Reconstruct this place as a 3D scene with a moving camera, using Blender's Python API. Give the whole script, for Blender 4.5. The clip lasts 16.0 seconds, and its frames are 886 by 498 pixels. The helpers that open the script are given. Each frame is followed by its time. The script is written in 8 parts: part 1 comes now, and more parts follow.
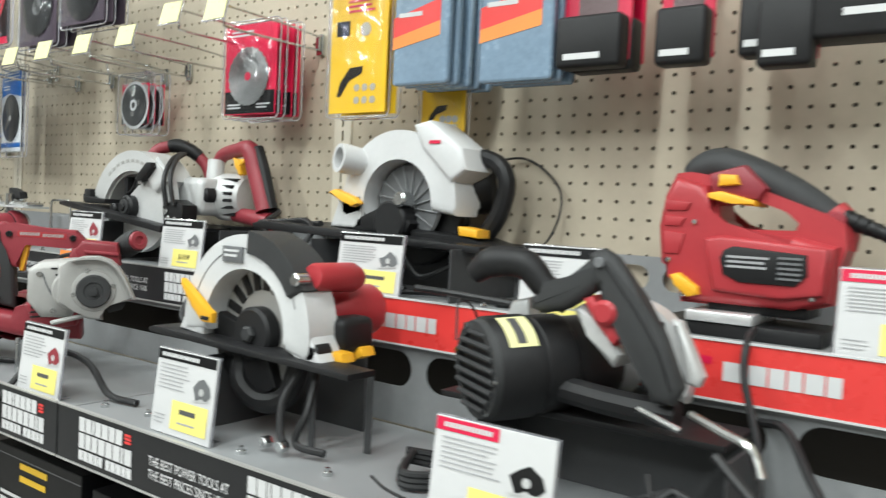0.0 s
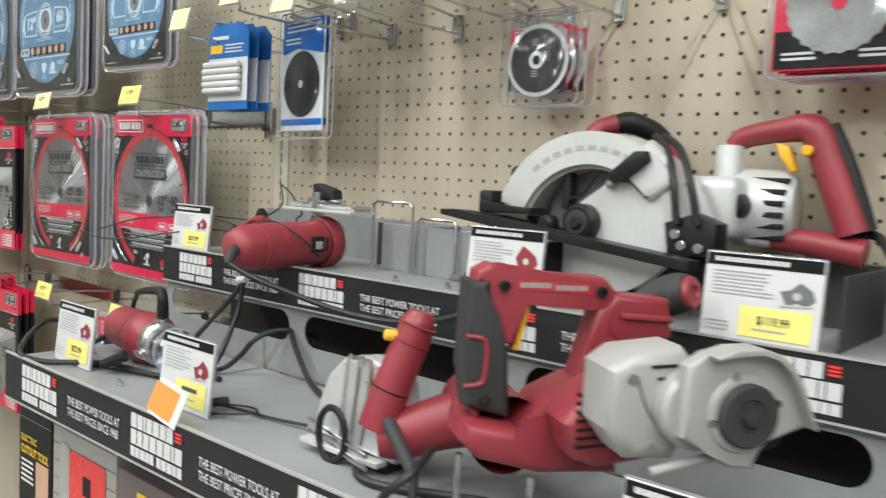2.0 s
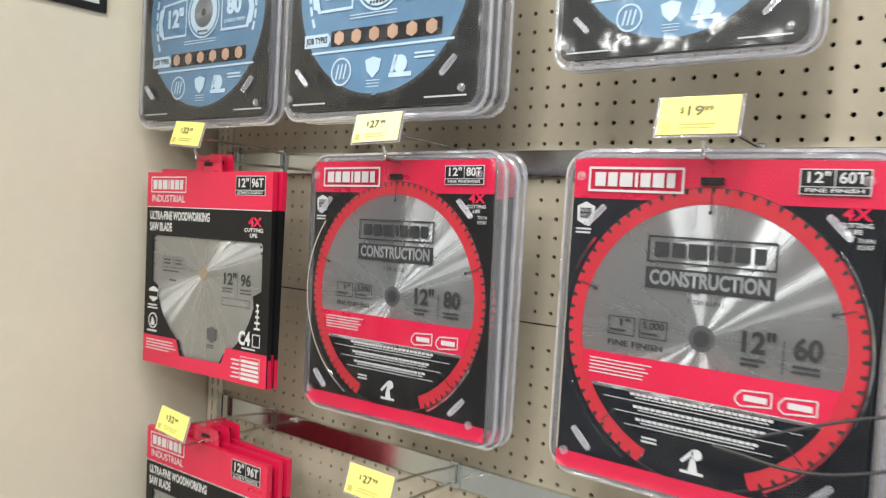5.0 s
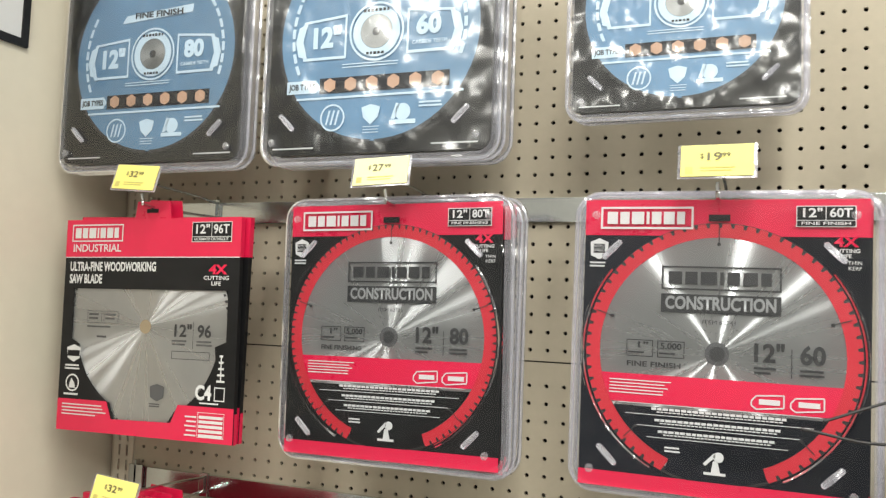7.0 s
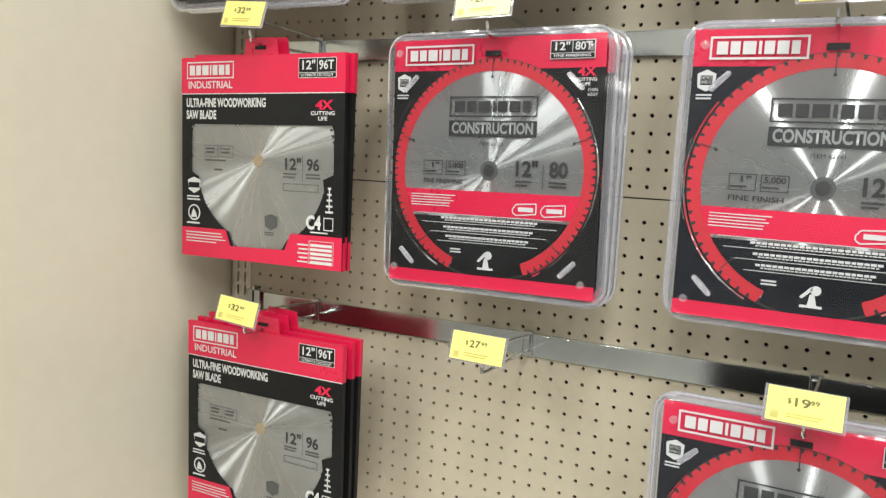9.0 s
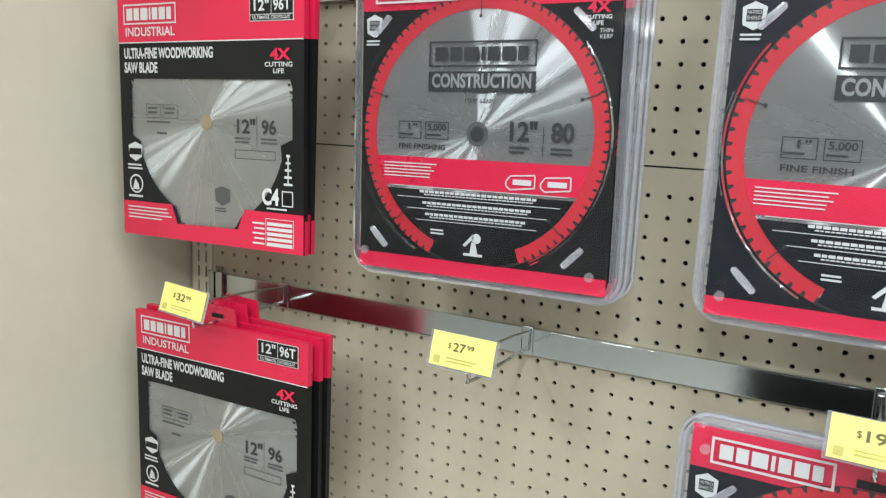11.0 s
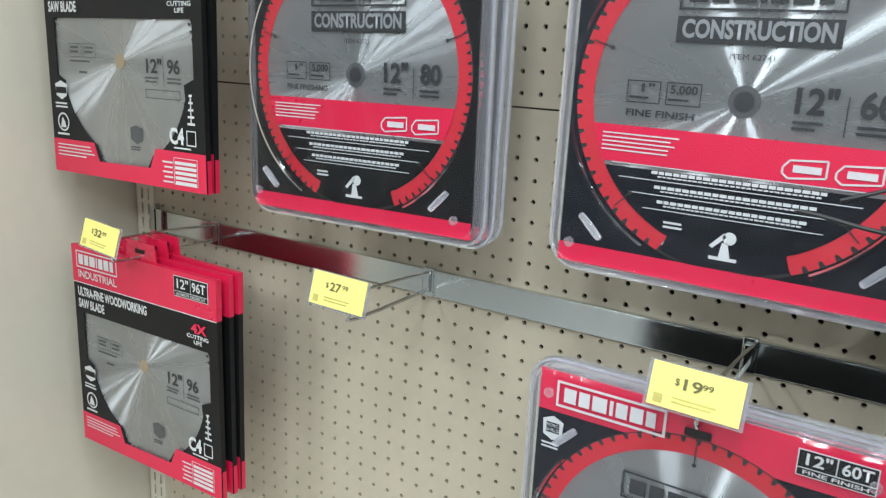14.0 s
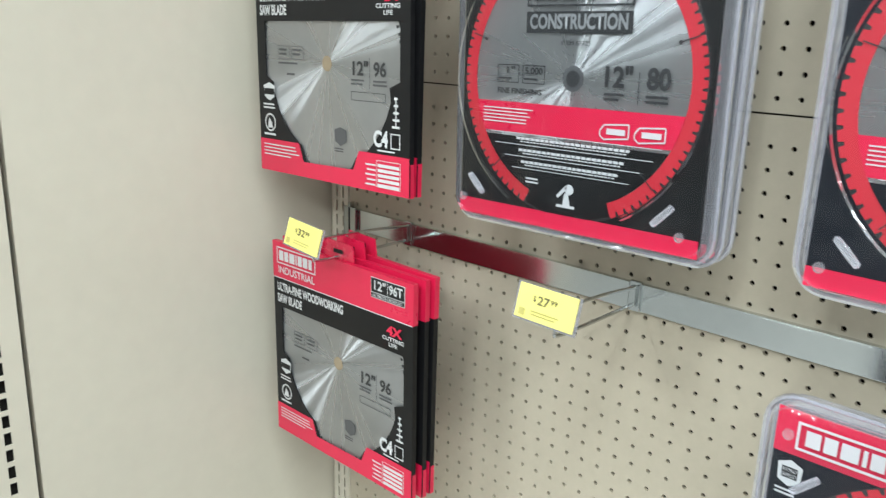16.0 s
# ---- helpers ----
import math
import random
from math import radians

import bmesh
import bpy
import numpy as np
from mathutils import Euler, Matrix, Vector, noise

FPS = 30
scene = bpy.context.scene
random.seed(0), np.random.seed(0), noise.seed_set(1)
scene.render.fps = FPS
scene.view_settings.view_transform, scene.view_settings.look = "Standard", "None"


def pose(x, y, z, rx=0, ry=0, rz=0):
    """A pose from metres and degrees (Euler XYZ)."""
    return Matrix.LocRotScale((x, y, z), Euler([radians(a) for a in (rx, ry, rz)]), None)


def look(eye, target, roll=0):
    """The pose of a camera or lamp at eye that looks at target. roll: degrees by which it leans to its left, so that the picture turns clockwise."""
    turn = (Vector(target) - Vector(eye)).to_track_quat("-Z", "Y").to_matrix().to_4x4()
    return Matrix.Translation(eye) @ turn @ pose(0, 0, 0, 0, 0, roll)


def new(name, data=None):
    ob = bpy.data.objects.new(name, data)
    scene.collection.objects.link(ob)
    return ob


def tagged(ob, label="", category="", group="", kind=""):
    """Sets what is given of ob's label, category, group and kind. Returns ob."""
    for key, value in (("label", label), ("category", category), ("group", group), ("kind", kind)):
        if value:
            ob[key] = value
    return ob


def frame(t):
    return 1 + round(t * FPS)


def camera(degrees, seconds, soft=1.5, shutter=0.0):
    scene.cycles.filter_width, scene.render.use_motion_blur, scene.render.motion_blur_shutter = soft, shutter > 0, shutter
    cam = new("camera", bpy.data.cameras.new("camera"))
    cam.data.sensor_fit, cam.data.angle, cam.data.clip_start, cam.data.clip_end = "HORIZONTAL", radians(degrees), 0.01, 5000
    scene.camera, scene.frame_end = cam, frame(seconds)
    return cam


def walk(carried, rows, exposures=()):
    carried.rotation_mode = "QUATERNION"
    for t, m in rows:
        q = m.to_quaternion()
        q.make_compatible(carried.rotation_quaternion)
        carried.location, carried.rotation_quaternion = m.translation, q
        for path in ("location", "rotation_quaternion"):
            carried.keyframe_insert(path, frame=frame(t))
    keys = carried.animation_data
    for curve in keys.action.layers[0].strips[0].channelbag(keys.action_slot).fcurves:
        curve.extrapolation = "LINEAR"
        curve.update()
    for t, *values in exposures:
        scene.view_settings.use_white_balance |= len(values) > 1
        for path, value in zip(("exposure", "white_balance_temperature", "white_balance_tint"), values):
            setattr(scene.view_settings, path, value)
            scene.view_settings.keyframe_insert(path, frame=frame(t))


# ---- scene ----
cam = camera(57.5, 16.0, 1.3, 0.35)
PATH = [
    (0, (2.946, -1.088, 1.494), (1.757, 0.518, 1.409), 2.8),
    (0.5, (2.725, -1.086, 1.494), (1.511, 0.496, 1.352), 3.0),
    (1, (2.452, -0.991, 1.511), (1.21, 0.567, 1.336), 3.0),
    (1.5, (2.251, -0.985, 1.517), (0.971, 0.543, 1.352), 3.1),
    (2, (2.017, -1.037, 1.517), (0.717, 0.474, 1.357), 2.9),
    (2.5, (1.831, -1.025, 1.488), (0.527, 0.484, 1.34), 2.9),
    (3, (1.567, -0.979, 1.495), (0.258, 0.523, 1.322), 3.0),
    (3.5, (1.386, -0.979, 1.514), (0.051, 0.498, 1.322), 2.9),
    (4, (1.143, -1.039, 1.552), (-0.197, 0.43, 1.34), 2.7),
    (4.5, (0.945, -1.043, 1.562), (-0.368, 0.457, 1.401), 2.6),
    (5, (0.714, -0.942, 1.56), (-0.53, 0.622, 1.478), 3.0),
    (5.2, (0.656, -0.927, 1.571), (-0.549, 0.667, 1.494), 2.6),
    (7.3, (0.465, -1.148, 1.488), (-0.25, 0.714, 1.638), 2.1),
    (7.5, (0.468, -1.143, 1.487), (-0.25, 0.719, 1.613), 2.1),
    (8, (0.478, -1.147, 1.478), (-0.342, 0.677, 1.465), 2.4),
    (8.5, (0.482, -1.151, 1.473), (-0.433, 0.62, 1.312), 2.4),
    (9, (0.473, -1.16, 1.468), (-0.461, 0.594, 1.238), 2.6),
    (9.2, (0.469, -1.164, 1.464), (-0.442, 0.6, 1.22), 2.8),
    (11.3, (0.41, -0.943, 1.474), (-0.554, 0.772, 1.112), 2.2),
    (11.5, (0.429, -0.969, 1.486), (-0.539, 0.738, 1.1), 2.2),
    (12, (0.425, -1.074, 1.503), (-0.643, 0.566, 1.095), 1.8),
    (12.5, (0.446, -1.134, 1.482), (-0.627, 0.512, 1.108), 2.4),
    (13, (0.531, -1.05, 1.477), (-0.532, 0.596, 1.077), 2.4),
    (13.5, (0.61, -0.898, 1.484), (-0.462, 0.728, 1.03), 2.2),
    (14, (0.584, -0.859, 1.481), (-0.468, 0.774, 1.003), 2.6),
    (14.5, (0.565, -0.847, 1.48), (-0.544, 0.744, 0.993), 2.6),
    (15, (0.555, -0.848, 1.483), (-0.661, 0.657, 0.977), 2.1),
    (15.5, (0.548, -0.855, 1.48), (-0.755, 0.574, 0.97), 1.8),
    (16, (0.506, -0.86, 1.496), (-0.835, 0.528, 0.972), 1.6),
]
walk(cam, [(t, look(eye, target, roll)) for t, eye, target, roll in PATH], [(0, -0.08, 6200, 9), (2.0, -0.12, 6350, 10), (3.5, 0.0, 6650, 14), (4.0, 0.03, 6700, 14), (5.0, 0.16, 6550, 13), (7.5, 0.14, 6850, 12), (8.0, 0.13, 6650, 12), (9.0, 0.19, 6600, 10), (11.5, 0.07, 6000, 7), (13.0, 0.0, 5950, 8), (14.5, 0.10, 5800, 8), (16, 0.24, 5850, 7)])

# ---- lights ----
world = bpy.data.worlds.new("world")
scene.world = world
world.use_nodes = True
world.node_tree.nodes["Background"].inputs[0].default_value = (1.0, 0.97, 0.92, 1)
world.node_tree.nodes["Background"].inputs[1].default_value = 0.15


def strip_lamp(x, y, z, sx, sy, watts):
    lamp = bpy.data.lights.new("ceiling_strip", "AREA")
    lamp.shape, lamp.size, lamp.size_y, lamp.energy = "RECTANGLE", sx, sy, watts
    lamp.color = (0.965, 1.0, 0.955)
    ob = new("ceiling_strip", lamp)
    ob.matrix_world = pose(x, y, z)
    return ob


for lx in (-1.3, 0.75, 2.6, 4.6):
    strip_lamp(lx, -1.9, 3.55, 0.16, 2.2, 62)
    strip_lamp(lx, -3.9, 3.55, 0.16, 1.0, 52)


# ---- materials ----
def mat(name, col, rough=0.5, metal=0.0, var=0.06, scale=18.0, bump=0.0, bscale=None, aniso=0.0, spec=0.5, coat=0.0, rvar=0.12):
    """A painted, plastic or metal surface: grain and broad wear in colour, roughness and relief."""
    m = bpy.data.materials.new(name)
    m.use_nodes = True
    nt = m.node_tree
    n, l = nt.nodes, nt.links
    b = n["Principled BSDF"]
    b.inputs["Metallic"].default_value = metal
    b.inputs["Specular IOR Level"].default_value = spec
    b.inputs["Coat Weight"].default_value = coat
    tc = n.new("ShaderNodeTexCoord")
    info = n.new("ShaderNodeObjectInfo")
    add = n.new("ShaderNodeVectorMath")
    l.new(tc.outputs["Object"], add.inputs[0])
    l.new(info.outputs["Random"], add.inputs[1])
    fine = n.new("ShaderNodeTexNoise")
    fine.inputs["Scale"].default_value, fine.inputs["Detail"].default_value = scale * 12, 5
    broad = n.new("ShaderNodeTexNoise")
    broad.inputs["Scale"].default_value, broad.inputs["Detail"].default_value = scale * 0.55, 3
    l.new(add.outputs[0], fine.inputs["Vector"])
    l.new(add.outputs[0], broad.inputs["Vector"])
    mix = n.new("ShaderNodeMath")
    mix.operation = "MULTIPLY_ADD"
    mix.inputs[1].default_value = 0.4
    l.new(fine.outputs["Fac"], mix.inputs[0])
    l.new(broad.outputs["Fac"], mix.inputs[2])
    ramp = n.new("ShaderNodeValToRGB")
    ramp.color_ramp.elements[0].position, ramp.color_ramp.elements[1].position = 0.4, 1.0
    lo = [max(0.0, c * (1 - var * 1.6)) for c in col]
    hi = [min(1.0, c * (1 + var) + var * 0.01) for c in col]
    ramp.color_ramp.elements[0].color, ramp.color_ramp.elements[1].color = (*lo, 1), (*hi, 1)
    l.new(mix.outputs[0], ramp.inputs[0])
    l.new(ramp.outputs[0], b.inputs["Base Color"])
    rr = n.new("ShaderNodeMapRange")
    rr.inputs[1].default_value, rr.inputs[2].default_value = 0.3, 1.0
    rr.inputs[3].default_value, rr.inputs[4].default_value = max(0.03, rough - rvar), min(1.0, rough + rvar)
    l.new(mix.outputs[0], rr.inputs[0])
    l.new(rr.outputs[0], b.inputs["Roughness"])
    if bump:
        bn = n.new("ShaderNodeTexNoise")
        bn.inputs["Scale"].default_value, bn.inputs["Detail"].default_value = bscale or scale * 20, 4
        l.new(tc.outputs["Object"], bn.inputs["Vector"])
        bp = n.new("ShaderNodeBump")
        bp.inputs["Strength"].default_value, bp.inputs["Distance"].default_value = bump, 0.001
        l.new(bn.outputs["Fac"], bp.inputs["Height"])
        l.new(bp.outputs[0], b.inputs["Normal"])
    if aniso:
        b.inputs["Anisotropic"].default_value = aniso
        b.inputs["Anisotropic Rotation"].default_value = 0.25
        tg = n.new("ShaderNodeTangent")
        tg.direction_type, tg.axis = "RADIAL", "Y"
        l.new(tg.outputs[0], b.inputs["Tangent"])
    return m


def spun_steel(name, col):
    """A saw blade turned on a lathe: fine rings stretch every reflection along the radius."""
    m = bpy.data.materials.new(name)
    m.use_nodes = True
    nt = m.node_tree
    n, l = nt.nodes, nt.links
    n.remove(n["Principled BSDF"])
    tc = n.new("ShaderNodeTexCoord")
    unit = n.new("ShaderNodeVectorMath")
    unit.operation = "NORMALIZE"
    l.new(tc.outputs["Object"], unit.inputs[0])
    rays = n.new("ShaderNodeTexNoise")
    rays.inputs["Scale"].default_value, rays.inputs["Detail"].default_value = 8, 6
    l.new(unit.outputs[0], rays.inputs["Vector"])
    smear = n.new("ShaderNodeTexNoise")
    smear.inputs["Scale"].default_value, smear.inputs["Detail"].default_value = 16, 5
    l.new(tc.outputs["Object"], smear.inputs["Vector"])
    tone = n.new("ShaderNodeValToRGB")
    tone.color_ramp.elements[0].position, tone.color_ramp.elements[1].position = 0.25, 0.75
    tone.color_ramp.elements[0].color = (*[c * 0.90 for c in col], 1)
    tone.color_ramp.elements[1].color = (*[c * 1.06 for c in col], 1)
    l.new(smear.outputs["Fac"], tone.inputs[0])
    rr = n.new("ShaderNodeMapRange")
    rr.inputs[1].default_value, rr.inputs[2].default_value = 0.3, 0.7
    rr.inputs[3].default_value, rr.inputs[4].default_value = 0.25, 0.33
    l.new(rays.outputs["Fac"], rr.inputs[0])
    gl = n.new("ShaderNodeBsdfAnisotropic")
    gl.inputs["Anisotropy"].default_value = 0.80
    l.new(tone.outputs[0], gl.inputs["Color"])
    l.new(rr.outputs[0], gl.inputs["Roughness"])
    tg = n.new("ShaderNodeTangent")
    tg.direction_type, tg.axis = "RADIAL", "Y"
    l.new(tg.outputs[0], gl.inputs["Tangent"])
    df = n.new("ShaderNodeBsdfDiffuse")
    l.new(tone.outputs[0], df.inputs["Color"])
    mx = n.new("ShaderNodeMixShader")
    mx.inputs[0].default_value = 0.20
    l.new(gl.outputs[0], mx.inputs[1])
    l.new(df.outputs[0], mx.inputs[2])
    l.new(mx.outputs[0], n["Material Output"].inputs[0])
    return m


def clear_film(name, gloss=0.08, tint=(0.93, 0.95, 0.97), rough=0.08, milk=0.0):
    """Thin clear packaging plastic: see-through, with a mirror gloss that grows at grazing angles."""
    m = bpy.data.materials.new(name)
    m.use_nodes = True
    nt = m.node_tree
    n, l = nt.nodes, nt.links
    n.remove(n["Principled BSDF"])
    tr = n.new("ShaderNodeBsdfTransparent")
    tr.inputs[0].default_value = (*tint, 1)
    gl = n.new("ShaderNodeBsdfGlossy")
    gl.inputs["Roughness"].default_value = rough
    fr = n.new("ShaderNodeFresnel")
    fr.inputs[0].default_value = 1.45
    ad = n.new("ShaderNodeMath")
    ad.operation = "ADD"
    ad.use_clamp = True
    ad.inputs[1].default_value = gloss - 0.03
    l.new(fr.outputs[0], ad.inputs[0])
    tc = n.new("ShaderNodeTexCoord")
    bn = n.new("ShaderNodeTexNoise")
    bn.inputs["Scale"].default_value, bn.inputs["Detail"].default_value = 17, 1.5
    bp = n.new("ShaderNodeBump")
    bp.inputs["Strength"].default_value, bp.inputs["Distance"].default_value = 1.0, 0.010
    l.new(tc.outputs["Object"], bn.inputs["Vector"])
    l.new(bn.outputs["Fac"], bp.inputs["Height"])
    l.new(bp.outputs[0], gl.inputs["Normal"])
    mx = n.new("ShaderNodeMixShader")
    l.new(ad.outputs[0], mx.inputs[0])
    l.new(tr.outputs[0], mx.inputs[1])
    l.new(gl.outputs[0], mx.inputs[2])
    if milk:
        df = n.new("ShaderNodeBsdfTranslucent")
        df.inputs[0].default_value = (0.86, 0.86, 0.92, 1)
        dd = n.new("ShaderNodeBsdfDiffuse")
        dd.inputs[0].default_value = (0.80, 0.80, 0.86, 1)
        m1 = n.new("ShaderNodeMixShader")
        l.new(df.outputs[0], m1.inputs[1])
        l.new(dd.outputs[0], m1.inputs[2])
        m2 = n.new("ShaderNodeMixShader")
        m2.inputs[0].default_value = milk
        l.new(mx.outputs[0], m2.inputs[1])
        l.new(m1.outputs[0], m2.inputs[2])
        mx = m2
    l.new(mx.outputs[0], n["Material Output"].inputs[0])
    return m


BEIGE = mat("beige_pegboard", (0.475, 0.416, 0.318), 0.55, var=0.07, scale=7, bump=0.15, bscale=500)
BEIGE_STEEL = mat("beige_painted_steel", (0.61, 0.562, 0.46), 0.5, var=0.05, scale=3, bump=0.05, bscale=300)
# near black: the shade behind openings put into a sheet's colour
SHADE_SHEET = mat("dark_opening_shade", (0.03, 0.026, 0.022), 0.9)
GREY = mat("grey_powder_coat", (0.25, 0.258, 0.262), 0.45, var=0.10, scale=8, bump=0.1, bscale=700)
GREY_D = mat("dark_grey_steel", (0.15, 0.155, 0.16), 0.42, var=0.1, scale=9, bump=0.1, bscale=700)
ZINC = mat("zinc_bar", (0.60, 0.63, 0.63), 0.16, 1.0, var=0.08, scale=10, rvar=0.06)
CHROME = mat("chrome_wire", (0.62, 0.63, 0.63), 0.2, 1.0, var=0.06, scale=20)
STEEL = spun_steel("spun_steel", (0.43, 0.432, 0.436))
CAST = mat("cast_aluminium", (0.56, 0.565, 0.56), 0.4, 0.25, var=0.08, scale=16, bump=0.15)
GUARD_GREY = mat("light_grey_guard_paint", (0.39, 0.385, 0.37), 0.4, 0.15, var=0.05, scale=16, bump=0.08)
WHITE_PL = mat("white_painted_guard", (0.60, 0.605, 0.605), 0.35, var=0.05, scale=12)
RED_TOOL = mat("tool_red_plastic", (0.265, 0.030, 0.042), 0.42, var=0.10, scale=14, bump=0.12, bscale=900)
RED_BRIGHT = mat("bright_red_plastic", (0.40, 0.032, 0.040), 0.40, var=0.08, scale=14, bump=0.08, bscale=900)
BLACK_PL = mat("black_plastic", (0.012, 0.012, 0.0128), 0.45, var=0.2, spec=0.3, scale=14, bump=0.15, bscale=900)
DULL_STEEL = mat("dull_blade_steel", (0.30, 0.30, 0.295), 0.42, 0.75, var=0.3, scale=26, aniso=0.6)
STAND = mat("dark_stand_steel", (0.05, 0.051, 0.053), 0.5, var=0.15, scale=9, bump=0.1, bscale=700)
POLISHED = mat("polished_steel_plate", (0.78, 0.785, 0.785), 0.3, 0.6, var=0.06, scale=14)
RUBBER = mat("dark_grey_rubber", (0.036, 0.037, 0.038), 0.6, spec=0.35, var=0.15, scale=14, bump=0.25, bscale=1200)
CORD = mat("black_cord_rubber", (0.012, 0.012, 0.0128), 0.5, var=0.15, scale=14)
YELLOW = mat("yellow_plastic", (0.85, 0.43, 0.02), 0.4, var=0.06, scale=14)
CARD_RED = mat("printed_red_card", (0.62, 0.010, 0.058), 0.32, var=0.05, scale=5, coat=0.2)
CARD_BLACK = mat("printed_black_card", (0.008, 0.008, 0.009), 0.38, var=0.25, scale=5, spec=0.25)
# navy print; on black blade cards it stands in for bluish reflections
NAVY_PRINT_AND_SHEEN = mat("navy_print_and_sheen_card", (0.006, 0.0072, 0.0125), 0.38, var=0.25, scale=5, spec=0.25)
CARD_WHITE = mat("printed_white_card", (0.60, 0.60, 0.60), 0.4, var=0.03, scale=5)
CARD_BLUE = mat("printed_blue_card", (0.115, 0.235, 0.37), 0.34, var=0.18, scale=4, coat=0.2)
CARD_BLUE2 = mat("printed_deep_blue_card", (0.015, 0.13, 0.42), 0.35, var=0.08, scale=5)
CARD_YELLOW = mat("printed_yellow_card", (0.80, 0.50, 0.02), 0.35, var=0.05, scale=5)
CARD_BROWN = mat("brown_cardboard", (0.29, 0.225, 0.145), 0.8, var=0.1, scale=8)
RING_RED = mat("red_blade_coating", (0.50, 0.020, 0.036), 0.42, var=0.05, scale=8)
INK_DARK = mat("dark_print", (0.03, 0.03, 0.032), 0.4, var=0.1)
TAG_INK = mat("worn_tag_print", (0.13, 0.115, 0.05), 0.5, var=0.2, scale=30)
TAG_FAINT = mat("faded_tag_print", (0.52, 0.45, 0.13), 0.5, var=0.2, scale=30)
ETCHED = mat("bare_steel_lettering", (0.30, 0.302, 0.306), 0.42, 0.3, var=0.08, scale=16)
INK_GREY = mat("grey_etched_print", (0.085, 0.085, 0.088), 0.45, 0.1, var=0.1)
INK_CARD = mat("grey_card_print", (0.36, 0.36, 0.37), 0.5, var=0.1)
INK_PALE = mat("pale_blue_print", (0.55, 0.68, 0.78), 0.4, var=0.05)
TAG_YELLOW = mat("yellow_price_paper", (0.80, 0.71, 0.20), 0.55, var=0.03, scale=10)
TAG_PALE = mat("pale_yellow_price_paper", (0.78, 0.74, 0.38), 0.55, var=0.03, scale=10)
ORANGE = mat("orange_sticker_paper", (0.85, 0.26, 0.05), 0.5, var=0.04)
WOOD = mat("job_type_wood_print", (0.55, 0.33, 0.22), 0.5, var=0.12)
SIGN_RED = mat("red_sign_plastic", (0.72, 0.05, 0.045), 0.3, var=0.04, scale=6)
SIGN_BLACK = mat("black_sign_plastic", (0.016, 0.0165, 0.018), 0.34, spec=0.35, var=0.15, scale=6)
FILM = clear_film("clear_blister_plastic", 0.03, rough=0.09)
FILM_HAZE = clear_film("hazy_blister_plastic", 0.09, rough=0.2)
FILM_EDGE = clear_film("clear_blister_rim", 0.14, (0.88, 0.88, 0.93), 0.15, 0.22)
FLOOR = mat("sealed_concrete_floor", (0.34, 0.33, 0.31), 0.35, var=0.15, scale=2, bump=0.1)
CEIL = mat("white_ceiling", (0.75, 0.74, 0.71), 0.8, var=0.04, scale=2)
WALLP = mat("painted_wall", (0.28, 0.27, 0.25), 0.7, var=0.05, scale=2)


# ---- mesh tools ----
SMALL = {"small_print", "word_mark", "press_stud", "blade_print", "pale_print", "header_print", "field_print", "tooth_gap", "seal_print", "rim_slit"}


def part(name, bm, material, parent=None, label="", smooth=True):
    me = bpy.data.meshes.new(name)
    bm.normal_update()
    bm.to_mesh(me)
    bm.free()
    me.materials.append(material)
    if smooth:
        me.shade_smooth()
        me.set_sharp_from_angle(angle=radians(35))
    ob = new(name, me)
    ob.parent = parent
    if label:
        tagged(ob, label)
    if name in SMALL:
        ob["kind"] = "stuff"
    return ob


def thing(name, m, label, category, group="", kind=""):
    ob = new(name)
    ob.empty_display_size = 0.05
    ob.matrix_world = m
    return tagged(ob, label, category, group, kind)


def B():
    return bmesh.new()


def box(bm, x0, x1, y0, y1, z0, z1, b=0.0, m=None, seg=2):
    g = bmesh.ops.create_cube(bm, size=1.0)
    vs = g["verts"]
    for v in vs:
        v.co = Vector((x0 + (v.co.x + 0.5) * (x1 - x0), y0 + (v.co.y + 0.5) * (y1 - y0), z0 + (v.co.z + 0.5) * (z1 - z0)))
    if m is not None:
        bmesh.ops.transform(bm, matrix=m, verts=vs)
    if b:
        es = list({e for v in vs for e in v.link_edges})
        bmesh.ops.bevel(bm, geom=es, offset=b, segments=seg, affect="EDGES", profile=0.5)
    return bm


def turn_to(d):
    return Vector(d).to_track_quat("Z", "Y").to_matrix().to_4x4()


def lathe(bm, prof, m=None, n=24, arc=360.0, start=0.0):
    """Turns a profile of (radius, height) about the local z axis."""
    k = n if arc >= 360 else n + 1
    rings = []
    for r, h in prof:
        ring = []
        for i in range(k):
            a = radians(start + arc * i / n)
            ring.append(bm.verts.new((max(r, 1e-5) * math.cos(a), max(r, 1e-5) * math.sin(a), h)))
        rings.append(ring)
    for a, b in zip(rings, rings[1:]):
        for i in range(n):
            j = (i + 1) % k
            if j != i:
                bm.faces.new((a[i], a[j], b[j], b[i]))
    vs = [v for r in rings for v in r]
    if m is not None:
        bmesh.ops.transform(bm, matrix=m, verts=vs)
    return bm


def rod(bm, p, q, r, r2=None, n=14, b=0.0):
    p, q = Vector(p), Vector(q)
    h, r2 = (q - p).length, r if r2 is None else r2
    b = min(b, r * 0.9, r2 * 0.9, h * 0.45)
    prof = [(0, 0), (r - b, 0), (r, b), (r2, h - b), (r2 - b, h), (0, h)] if b else [(0, 0), (r, 0), (r2, h), (0, h)]
    return lathe(bm, prof, Matrix.Translation(p) @ turn_to(q - p), n)


